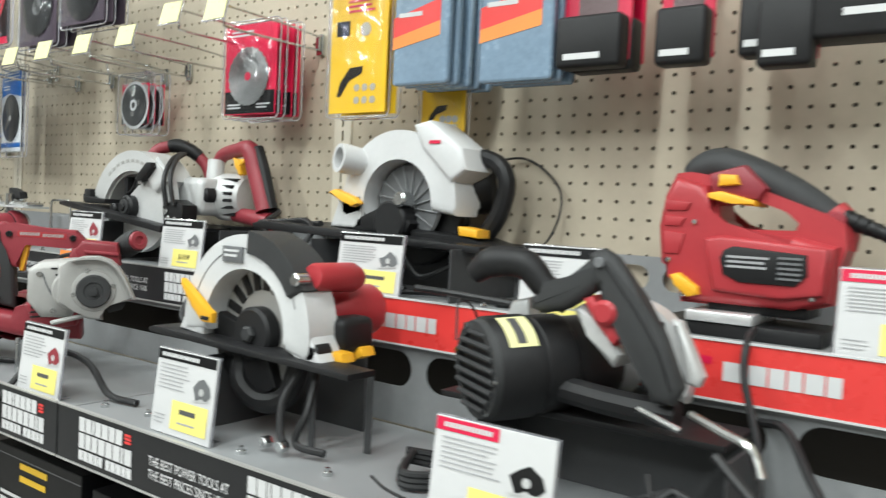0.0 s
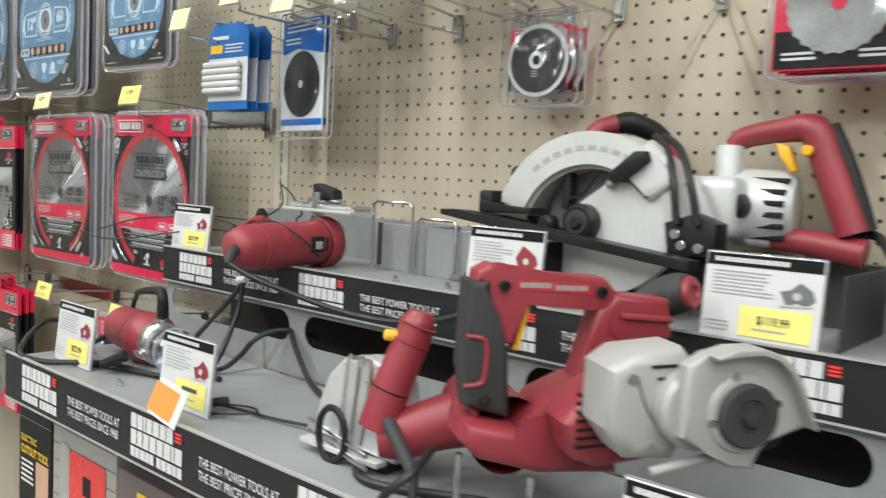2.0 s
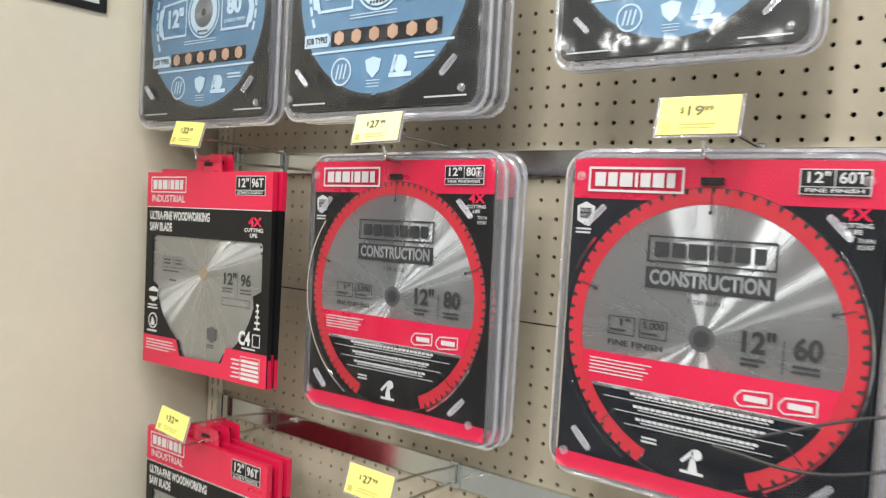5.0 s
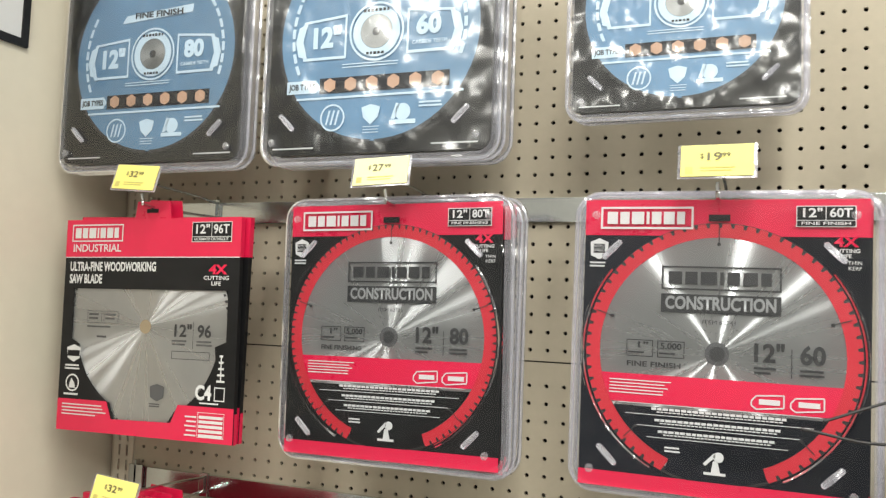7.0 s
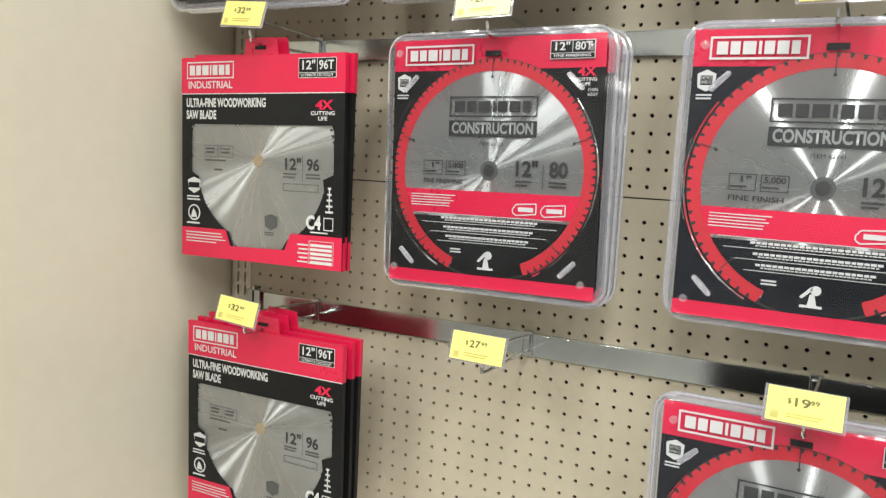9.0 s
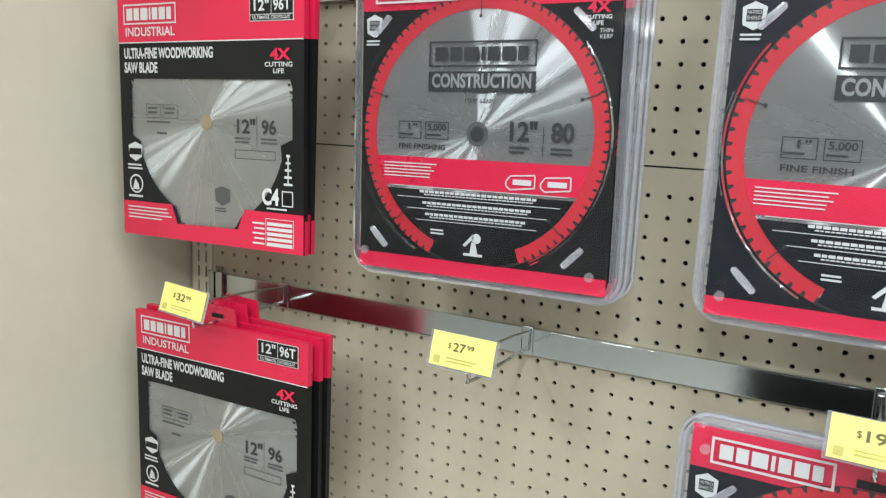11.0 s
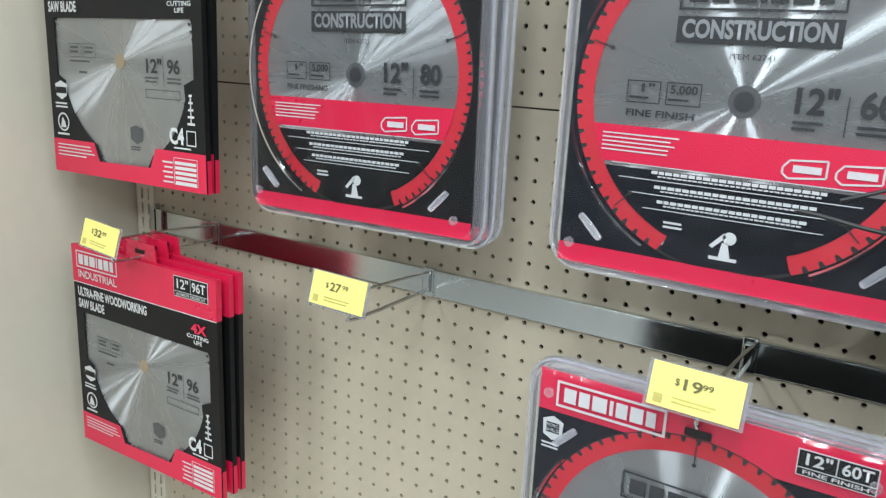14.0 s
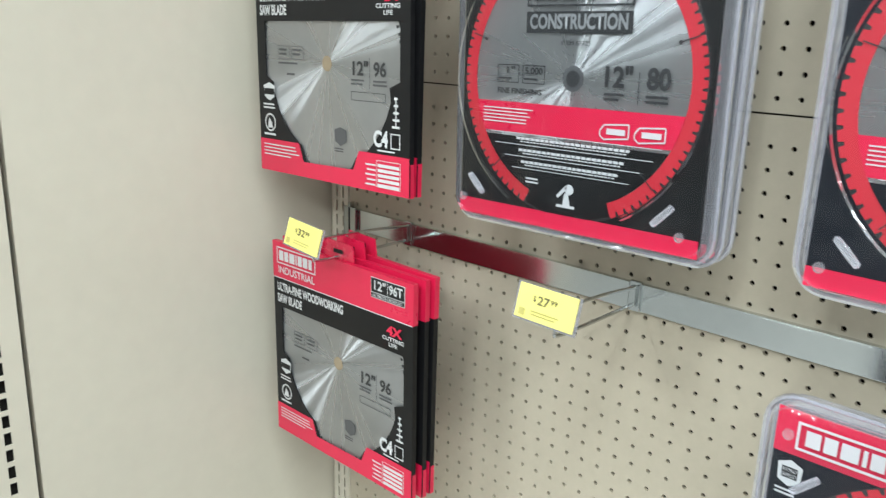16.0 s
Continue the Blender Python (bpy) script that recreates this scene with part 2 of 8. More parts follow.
def smooth_path(pts, k=6):
    pts = [Vector(p) for p in pts]
    if len(pts) < 3:
        return pts
    ext = [pts[0] * 2 - pts[1], *pts, pts[-1] * 2 - pts[-2]]
    out = []
    for i in range(1, len(ext) - 2):
        a, b, c, d = ext[i - 1:i + 3]
        for s in range(k):
            t = s / k
            out.append(0.5 * (2 * b + (c - a) * t + (2 * a - 5 * b + 4 * c - d) * t * t + (3 * b - a - 3 * c + d) * t ** 3))
    return out + [pts[-1]]


def pipe(bm, pts, r, n=8, k=6, curve=True, radii=None):
    """A round bar or cord along points; radii gives a thickness for each of the given points."""
    pl = smooth_path(pts, k) if curve else [Vector(p) for p in pts]
    rings, up = [], Vector((0.13, 0.2, 1)).normalized()
    for i, p in enumerate(pl):
        d = (pl[min(i + 1, len(pl) - 1)] - pl[max(i - 1, 0)]).normalized()
        s = d.cross(up)
        if s.length < 1e-3:
            s = d.cross(Vector((1, 0.1, 0)))
        s.normalize()
        u = s.cross(d).normalized()
        up = u
        rr = r
        if radii:
            f = i / max(1, len(pl) - 1) * (len(radii) - 1)
            j = min(int(f), len(radii) - 2)
            rr = radii[j] + (radii[j + 1] - radii[j]) * (f - j)
        rings.append([bm.verts.new(p + (s * math.cos(2 * math.pi * j / n) + u * math.sin(2 * math.pi * j / n)) * rr) for j in range(n)])
    for a, b in zip(rings, rings[1:]):
        for j in range(n):
            bm.faces.new((a[j], a[(j + 1) % n], b[(j + 1) % n], b[j]))
    bm.faces.new(rings[0][::-1])
    bm.faces.new(rings[-1])
    return bm


def prism(bm, poly, y0, y1, b=0.0, m=None, seg=2):
    """A slab with its outline (x, z) given and its thickness along y."""
    f = [bm.verts.new((x, y0, z)) for x, z in poly]
    g = [bm.verts.new((x, y1, z)) for x, z in poly]
    n = len(poly)
    fs = [bm.faces.new(f), bm.faces.new(g[::-1])]
    for i in range(n):
        fs.append(bm.faces.new((f[i], g[i], g[(i + 1) % n], f[(i + 1) % n])))
    if b:
        es = list({e for e in fs[0].edges} | {e for e in fs[1].edges})
        r = bmesh.ops.bevel(bm, geom=es, offset=b, segments=seg, affect="EDGES", profile=0.5)
        vs = list({v for fa in r["faces"] for v in fa.verts} | {v for v in f + g if v.is_valid})
    else:
        vs = f + g
    bmesh.ops.recalc_face_normals(bm, faces=bm.faces)
    if m is not None:
        bmesh.ops.transform(bm, matrix=m, verts=list({v for v in vs if v.is_valid}))
    return bm


def flat(bm, poly, y):
    """A printed patch that faces the aisle."""
    f = bm.faces.new([bm.verts.new((x, y, z)) for x, z in poly])
    f.normal_update()
    if f.normal.y > 0:
        f.normal_flip()
    return bm


def rect(x0, x1, z0, z1):
    return [(x0, z0), (x1, z0), (x1, z1), (x0, z1)]


def rrect(x0, x1, z0, z1, r, n=5):
    out = []
    for cx, cz, a0 in ((x1 - r, z1 - r, 0), (x0 + r, z1 - r, 90), (x0 + r, z0 + r, 180), (x1 - r, z0 + r, 270)):
        for i in range(n + 1):
            a = radians(a0 + 90 * i / n)
            out.append((cx + r * math.cos(a), cz + r * math.sin(a)))
    return out


def arc(cx, cz, r, a0, a1, n=16):
    return [(cx + r * math.cos(radians(a0 + (a1 - a0) * i / n)), cz + r * math.sin(radians(a0 + (a1 - a0) * i / n))) for i in range(n + 1)]


def holed(bm, outer, inners, y0, y1):
    """A plate with openings cut through it, facing the aisle."""
    loops = [outer, *inners]
    for y in ((y0, y1) if y0 != y1 else (y0,)):
        es = []
        for lp in loops:
            vs = [bm.verts.new((x, y, z)) for x, z in lp]
            es += [bm.edges.new((vs[i], vs[(i + 1) % len(vs)])) for i in range(len(vs))]
        r = bmesh.ops.triangle_fill(bm, edges=es, use_beauty=True)
        for f in [g for g in r["geom"] if isinstance(g, bmesh.types.BMFace)]:
            f.normal_update()
            if (f.normal.y > 0) == (y == y0):
                f.normal_flip()
    if y0 != y1:
        for lp in loops:
            a = [bm.verts.new((x, y0, z)) for x, z in lp]
            c = [bm.verts.new((x, y1, z)) for x, z in lp]
            for i in range(len(lp)):
                j = (i + 1) % len(lp)
                bm.faces.new((a[i], c[i], c[j], a[j]))
        bmesh.ops.remove_doubles(bm, verts=bm.verts, dist=1e-6)
        bmesh.ops.recalc_face_normals(bm, faces=bm.faces)
    return bm


FONT_MESH = {}


def letters(parent, s, h, x, z, y, material, width=None, align="CENTER", name="lettering", bold=0.0, m=None):
    """Raised print: capital height h, at x, z on the plane y."""
    key = (s, align, bold)
    if key not in FONT_MESH:
        cu = bpy.data.curves.new("lettering", "FONT")
        cu.body, cu.align_x, cu.align_y, cu.size, cu.offset, cu.resolution_u = s, align, "CENTER", 1.0, bold, 3
        ob = bpy.data.objects.new("lettering", cu)
        me = bpy.data.meshes.new_from_object(ob)
        bpy.data.objects.remove(ob)
        co = np.zeros(len(me.vertices) * 3)
        me.vertices.foreach_get("co", co)
        FONT_MESH[key] = (me, np.ptp(co[0::3]), np.ptp(co[1::3]))
    me, w, hh = FONT_MESH[key]
    me = me.copy()
    sx = (width / w) if width else h / 0.70
    sz = h / hh if "\n" in s else h / 0.70
    me.transform(Matrix(((sx, 0, 0, x), (0, 0, -1, y), (0, sz, 0, z), (0, 0, 0, 1))))
    if m is not None:
        me.transform(m)
    me.materials.clear()
    me.materials.append(material)
    ob = new(name, me)
    ob.parent = parent
    return ob


def blocks(bm, x0, x1, z0, z1, y, n, gap=0.22):
    """A word mark as plain blocks."""
    ws = [(1.0, 0.86, 1.1, 0.94, 1.06)[i % 5] for i in range(n)]
    k, x = (x1 - x0) / sum(ws), x0
    for w in ws:
        flat(bm, rect(x, x + (w - gap) * k, z0, z1), y)
        x += w * k
    return bm


def marks(bm, x0, x1, z0, z1, y, widths, gap=0.2):
    """A word mark as plain solid blocks of its own widths."""
    k, x = (x1 - x0) / sum(widths), x0
    for w in widths:
        flat(bm, rect(x, x + (w - gap) * k, z0, z1), y)
        x += w * k
    return bm


SEVEN = (1.1, 1.0, 1.25, 0.45, 1.0, 1.1, 0.85)


def bars(bm, x0, x1, z0, z1, y, n, seed=0, fill=0.5):
    """Lines of small print as plain bars."""
    rng = random.Random(seed)
    p = (z1 - z0) / n
    for i in range(n):
        zt = z1 - i * p
        flat(bm, rect(x0, x1 - (x1 - x0) * rng.uniform(0, 0.3), zt - p * fill, zt), y)
    return bm

# ---- the store bay ----
def slab(name, x0, x1, y0, y1, z0, z1, material, label, category):
    ob = part(name, box(B(), x0, x1, y0, y1, z0, z1), material, None, "", False)
    return tagged(ob, label, category, "", "structure")


slab("floor", -3.2, 6.2, -4.6, 0.6, -0.1, 0.0, FLOOR, "sealed grey concrete store floor", "floor")
slab("ceiling", -3.2, 6.2, -4.6, 0.6, 3.7, 3.8, CEIL, "plain white store ceiling", "ceiling")
slab("wall_back", -3.2, 6.2, 0.25, 0.35, 0.0, 3.7, WALLP, "plain painted wall behind the shelving", "wall")
slab("wall_aisle", -3.2, 6.2, -4.6, -4.5, 0.0, 3.7, WALLP, "plain painted wall across the aisle", "wall")
slab("wall_west", -3.3, -3.2, -4.6, 0.35, 0.0, 3.7, WALLP, "plain painted end wall", "wall")
slab("wall_east", 6.2, 6.3, -4.6, 0.35, 0.0, 3.7, WALLP, "plain painted end wall", "wall")

PITCH = 0.0254


def pegboard(name, x0, x1, z0, z1, cx, cz, label):
    """A hardboard sheet with every hole cut through it; cx, cz: one hole."""
    r, depth, k = 0.0031, 0.005, 8
    cols = [cx + PITCH * i for i in range(-200, 200) if x0 + 0.009 < cx + PITCH * i < x1 - 0.009]
    rows = [cz + PITCH * i for i in range(-200, 200) if z0 + 0.009 < cz + PITCH * i < z1 - 0.009]
    xs = [x0] + [c + PITCH / 2 for c in cols[:-1]] + [x1]
    zs = [z0] + [c + PITCH / 2 for c in rows[:-1]] + [z1]
    verts, faces = [], []
    ring = [(math.cos(2 * math.pi * (i + 0.5) / k), math.sin(2 * math.pi * (i + 0.5) / k)) for i in range(k)]
    for a, c in enumerate(cols):
        for b, d in enumerate(rows):
            o = len(verts)
            l, rr, lo, hi = xs[a], xs[a + 1], zs[b], zs[b + 1]
            verts += [(rr, 0, hi), (l, 0, hi), (l, 0, lo), (rr, 0, lo)]
            verts += [(c + r * u, 0, d + r * v) for u, v in ring]
            verts += [(c + r * u, depth, d + r * v) for u, v in ring]
            h, g = o + 4, o + 4 + k
            # corners: 0 upper right, 1 upper left, 2 lower left, 3 lower right; ring points 0..7 from 22.5 degrees on
            for q in range(4):
                i0, i1, i2 = 2 * q, 2 * q + 1, (2 * q + 2) % k
                faces.append((o + q, h + i1, h + i0))
                faces.append((o + q, o + (q + 1) % 4, h + i2, h + i1))
            for i in range(k):
                faces.append((h + i, h + (i + 1) % k, g + (i + 1) % k, g + i))
    me = bpy.data.meshes.new(name)
    me.from_pydata(verts, [], faces)
    me.materials.append(BEIGE)
    me.update()
    bm = bmesh.new()
    bm.from_mesh(me)
    bmesh.ops.remove_doubles(bm, verts=bm.verts, dist=1e-5)
    bmesh.ops.recalc_face_normals(bm, faces=bm.faces)
    bm.to_mesh(me)
    bm.free()
    return tagged(new(name, me), label, "pegboard", "", "structure")


PL = "beige hardboard pegboard sheet with small round holes"
pegboard("wall_pegboard_1", -0.60, 0.661, 0.30, 1.4185, -0.022, 1.131, PL)
pegboard("wall_pegboard_2", -0.60, 0.661, 1.4205, 2.45, -0.022, 1.4866, PL)
pegboard("wall_pegboard_3", 0.703, 1.880, 0.30, 2.45, 0.721, 1.474, PL)
pegboard("wall_pegboard_4", 1.922, 3.10, 0.30, 2.45, 0.721 + 48 * PITCH, 1.474, PL)
pegboard("wall_pegboard_5", 3.142, 4.32, 0.30, 2.45, 0.721 + 96 * PITCH, 1.474, PL)
# dark sheet added behind the boards, standing in for shade in the holes
slab("wall_cavity", -0.60, 4.6, 0.035, 0.05, 0.0, 2.5, SHADE_SHEET, "dark sheet for the shade behind the pegboard holes", "wall")


def slotted(name, x, label, z0=0.0, z1=2.45, w=0.042, two=False, half=0.0023):
    """A shelving upright: a shallow channel with a column of slots cut through its face."""
    cols = (-0.0085, 0.0085) if two else (0.0,)
    holes = []
    z = z0 + 0.02
    while z < z1 - 0.03:
        for c in cols:
            holes.append(rect(c - half, c + half, z, z + 0.0185))
        z += PITCH
    bm = B()
    for lo in range(0, len(holes), 20 * len(cols)):
        hs = holes[lo:lo + 20 * len(cols)]
        za = z0 if lo == 0 else hs[0][0][1] - 0.0034
        zb = z1 if lo + 20 * len(cols) >= len(holes) else hs[-1][2][1] + 0.0035
        holed(bm, rect(-w / 2, w / 2, za, zb), hs, -0.004, -0.0015)
    box(bm, -w / 2, -w / 2 + 0.002, -0.0015, 0.03, z0, z1)
    box(bm, w / 2 - 0.002, w / 2, -0.0015, 0.03, z0, z1)
    ob = part(name, bm, BEIGE_STEEL, None, "", False)
    return tagged(ob, label, "upright", "shelving uprights", "structure")


UL = "beige steel slotted shelving upright between pegboard sheets"
for i, (x, two) in enumerate(((-0.571, True), (0.682, False), (1.901, False), (3.121, False))):
    slotted("trim_upright_%d" % (i + 1), x, UL, two=two).location.x = x

# end panel of the bay, with its own slotted edge
slab("wall_end_panel", -0.63, -0.602, -0.518, 0.03, 0.0, 2.45, BEIGE_STEEL, "smooth cream painted steel end panel of the bay", "wall")
ob = slotted("trim_upright_5", 0, "cream slotted post at the edge of the end panel", w=0.06, half=0.0048)
ob.matrix_world = Matrix.Translation((-0.602, -0.556, 0)) @ Matrix.Rotation(radians(90), 4, "Z")
ob = slab("wall_end_return", -0.63, -0.606, -0.75, -0.582, 0.0, 2.45, BEIGE_STEEL, "cream steel return beside the end panel", "wall")
# added dark sheet: gives the post's slots their shade by colour
slab("wall_end_cavity", -0.632, -0.622, -0.59, -0.519, 0.0, 2.45, SHADE_SHEET, "dark sheet for the shade inside the slotted post", "wall")

# framed notice on the end panel
notice = tagged(new("notice"), "black framed white notice on the cream end panel", "notice")
notice.location = (-0.602, -0.37, 2.0)
nb = part("frame", holed(B(), rect(-0.136, 0.136, -0.130, 0.22), [rect(-0.124, 0.124, -0.118, 0.208)], -0.006, 0.0), CARD_BLACK, notice, "", False)
nw = part("sheet", box(B(), -0.124, 0.124, -0.003, 0.0, -0.118, 0.208), CARD_WHITE, notice, "", False)
notice.rotation_euler.z = radians(90)

# ---- packaged saw blades ----
def saw_ring(bm, r0, r1, n, y, gap=22, tooth=0.030):
    """The coated rim of a saw blade with its teeth, open at the foot."""
    a0, a1 = -90 + gap, 270 - gap
    inner, outer = [], []
    for i in range(n + 1):
        a = radians(a0 + (a1 - a0) * i / n)
        st = radians((a1 - a0) / n)
        inner.append((r0 * math.cos(a), r0 * math.sin(a)))
        if i < n:
            for da, rr in ((0.0, 1 - tooth), (0.10, 1.0), (0.74, 1.0), (0.80, 1 - tooth)):
                b = a + st * da
                outer.append((r1 * rr * math.cos(b), r1 * rr * math.sin(b)))
    iv = [bm.verts.new((x, y, z)) for x, z in inner]
    ov = [bm.verts.new((x, y, z)) for x, z in outer]
    for i in range(n):
        o = ov[4 * i:4 * i + 4]
        nx = ov[4 * i + 4] if 4 * i + 4 < len(ov) else None
        vs = [iv[i], *o] + ([nx] if nx else []) + [iv[i + 1]]
        f = bm.faces.new(vs)
        f.normal_update()
        if f.normal.y > 0:
            f.normal_flip()
    return bm


def disc(bm, r, y, n=64, cx=0.0, cz=0.0, hole=0.0):
    if hole:
        a = [bm.verts.new((cx + r * math.cos(2 * math.pi * i / n), y, cz + r * math.sin(2 * math.pi * i / n))) for i in range(n)]
        b = [bm.verts.new((cx + hole * math.cos(2 * math.pi * i / n), y, cz + hole * math.sin(2 * math.pi * i / n))) for i in range(n)]
        for i in range(n):
            j = (i + 1) % n
            f = bm.faces.new((a[i], a[j], b[j], b[i]))
            f.normal_update()
            if f.normal.y > 0:
                f.normal_flip()
        return bm
    return flat(bm, [(cx + r * math.cos(2 * math.pi * i / n), cz + r * math.sin(2 * math.pi * i / n)) for i in range(n)], y)


def chord_patch(z0, z1, r, n=10):
    """The band of a circle between two heights."""
    out = []
    for i in range(n + 1):
        z = z0 + (z1 - z0) * i / n
        out.append((math.sqrt(max(0.0, r * r - z * z)), z))
    return out + [(-x, z) for x, z in out[::-1]]


def shell(bm, w, h, d, rim, r=0.028, side=False):
    """A thermoformed clear tray: raised front, sloping sides, flat flange."""
    loops = []
    for k, y, q in ((0.0, 0.0, r), (rim, 0.0, r * 0.8), (rim * 1.25, -d * 0.86, r * 0.72), (rim * 1.7, -d, r * 0.6)):
        loops.append([bm.verts.new((x, y, z)) for x, z in rrect(-w / 2 + k, w / 2 - k, -h / 2 + k, h / 2 - k, max(q, 0.004), 6)])
    pairs = list(zip(loops, loops[1:]))
    for a, b in pairs[:2] if side else pairs[2:]:
        for i in range(len(a)):
            j = (i + 1) % len(a)
            bm.faces.new((a[i], a[j], b[j], b[i]))
    if side:
        bm.normal_update()
        bm.faces.ensure_lookup_table()
        if bm.faces[0].normal.y > 0:
            bmesh.ops.reverse_faces(bm, faces=bm.faces)
        loose = [v for v in bm.verts if not v.link_faces]
        bmesh.ops.delete(bm, geom=loose, context="VERTS")
        return bm
    loose = [v for q in loops[:2] for v in q]
    bmesh.ops.delete(bm, geom=loose, context="VERTS")
    cap = bm.faces.new(loops[-1])
    bm.normal_update()
    if cap.normal.y > 0:
        bmesh.ops.reverse_faces(bm, faces=bm.faces)
    return bm


def rim_bead(bm, w, h, r, t):
    pts = [(x, 0, z) for x, z in rrect(-w / 2, w / 2, -h / 2, h / 2, r, 6)]
    return pipe(bm, pts + pts[:1], t, 6, 1, curve=False)


PW, PH = 0.338, 0.361


def blade_card(p, front, teeth, code, finish, back=CARD_BLACK):
    """Card and saw blade of a blister pack; the hub is the origin, the face looks along -y."""
    top, bot = 0.180, -0.1645
    w = PW / 2 - 0.012
    card = part("card", prism(B(), rrect(-w, w, bot, top, 0.012), -0.004, 0.0), back, p, "", False)
    part("top_band", flat(B(), rect(-w, w, top - 0.043, top), -0.0045), CARD_RED, card, "", False)
    part("foot_band", flat(B(), rect(-w, w, bot, bot + 0.018), -0.0060), CARD_RED, card, "", False)
    R = 0.1515
    steel = part("saw_blade", disc(B(), R * 0.955, -0.0052, 72), STEEL, p, "grey spun steel saw blade", False)
    part("blade_rim", saw_ring(B(), R * 0.892, R, teeth, -0.0058, tooth=0.034), RING_RED, steel, "red coated toothed rim", False)
    part("arbor_hole", disc(B(), 0.0135, -0.0060, 20), INK_GREY, steel, "", False)
    part("arbor_ring", disc(B(), 0.0085, -0.0066, 20), INK_DARK, steel, "", False)
    if not front:
        return
    part("tooth_gap", disc(B(), R * 1.006, -0.0048, 72), INK_DARK, steel, "", False)
    part("lower_card", flat(B(), chord_patch(-0.134, -0.0665, R * 0.891), -0.0063), back, card, "", False)
    part("card_foot", flat(B(), [(-0.0560, -0.1385), (-0.030, -0.1468), (0.030, -0.1468), (0.0560, -0.1385)] + arc(0, 0, R * 0.80, 293, 247, 10), -0.0062), back, card, "", False)
    part("pink_band", flat(B(), chord_patch(-0.0625, -0.029, R * 0.893), -0.0064), CARD_RED, card, "", False)
    y = -0.0072
    bm = B()
    for z in (-0.063, -0.0755, -0.0885, -0.1015):
        q = math.sqrt((R * 0.84) ** 2 - z * z)
        flat(bm, rect(-q, q, z - 0.0004, z + 0.0004), y)
    for i, z in enumerate((-0.0685, -0.0815, -0.0945)):
        blocks(bm, -0.072 + 0.004 * i, 0.076 - 0.006 * i, z - 0.0013, z + 0.0016, y, 22 - i, 0.16)
        blocks(bm, -0.066 + 0.004 * i, 0.072 - 0.006 * i, z - 0.0040, z - 0.0026, y, 30 - i, 0.2)
    bars(bm, -0.122, -0.045, -0.055, -0.036, y, 5, 3, 0.34)
    for cx in (0.055, 0.096):
        pts = [(cx - 0.017, -0.050), (cx - 0.012, -0.044), (cx + 0.017, -0.042), (cx + 0.017, -0.056), (cx - 0.012, -0.059), (cx - 0.017, -0.055)]
        for a, b in zip(pts, pts[1:] + pts[:1]):
            d = Vector((b[0] - a[0], b[1] - a[1])).normalized() * 0.0008
            flat(bm, [(a[0] - d.y, a[1] + d.x), (b[0] - d.y, b[1] + d.x), (b[0] + d.y, b[1] - d.x), (a[0] + d.y, a[1] - d.x)], y)
        flat(bm, rect(cx - 0.009, cx + 0.013, -0.0535, -0.0475), y)
    # small figure of a bench tool and the seals
    flat(bm, rect(-0.012, 0.012, -0.138, -0.135), y)
    flat(bm, [(-0.004, -0.135), (0.006, -0.135), (0.003, -0.122), (-0.002, -0.122)], y)
    disc(bm, 0.0058, y, 16, 0.004, -0.1175)
    flat(bm, [(-0.013, -0.126), (-0.010, -0.128), (0.001, -0.117), (-0.001, -0.113)], y)
    bars(bm, -0.056, -0.038, -0.119, -0.111, y, 2, 4)
    bars(bm, -0.150, -0.127, 0.096, 0.104, y, 2, 5)
    flat(bm, [(-0.150, 0.128), (-0.139, 0.133), (-0.128, 0.128), (-0.129, 0.112), (-0.139, 0.107), (-0.149, 0.112)], y)
    part("small_print", bm, CARD_WHITE, card, "", False)
    bm = B()
    flat(bm, rect(-0.146, -0.132, 0.115, 0.126), y - 0.0004)
    part("seal_print", bm, CARD_BLACK, card, "", False)
    letters(card, "NITRO\nSHIELD", 0.0085, -0.139, 0.1205, y - 0.0009, CARD_WHITE, 0.013)
    # word mark on the red band as plain shapes
    bm = B()
    holed(bm, rect(-0.138, -0.029, 0.1445, 0.1715), [rect(-0.1355, -0.0315, 0.147, 0.169)], y, y)
    marks(bm, -0.130, -0.036, 0.1505, 0.1655, y, SEVEN)
    part("word_mark", bm, CARD_WHITE, card, "white word mark", False)
    bm = B()
    flat(bm, rect(0.082, 0.143, 0.148, 0.172), y)
    part("size_panel", bm, CARD_WHITE, card, "", False)
    bm = B()
    flat(bm, rect(0.083, 0.112, 0.156, 0.171), y - 0.0004)
    flat(bm, rect(0.113, 0.142, 0.156, 0.171), y - 0.0004)
    flat(bm, rect(0.083, 0.142, 0.149, 0.155), y - 0.0004)
    part("size_field", bm, CARD_BLACK, card, "", False)
    letters(card, "12\"", 0.010, 0.0975, 0.1635, y - 0.0009, CARD_WHITE, 0.02, bold=0.02)
    letters(card, code, 0.010, 0.1275, 0.1635, y - 0.0009, CARD_WHITE, 0.023, bold=0.02)
    letters(card, finish, 0.0035, 0.1125, 0.152, y - 0.0009, CARD_WHITE, 0.05, bold=0.02)
    letters(card, "4X", 0.011, 0.133, 0.131, y, CARD_RED, 0.025, bold=0.03)
    letters(card, "CUTTING\nLIFE", 0.010, 0.133, 0.1185, y, CARD_WHITE, 0.028, bold=0.02)
    letters(card, "THIN\nKERF", 0.010, 0.142, 0.105, y, CARD_WHITE, 0.014)
    # print on the blade
    bm = B()
    holed(bm, rect(-0.064, 0.068, 0.073, 0.101), [rect(-0.062, 0.066, 0.075, 0.099)], y, y)
    marks(bm, -0.056, 0.061, 0.0795, 0.0945, y, SEVEN)
    flat(bm, rect(-0.064, 0.068, 0.046, 0.068), y)
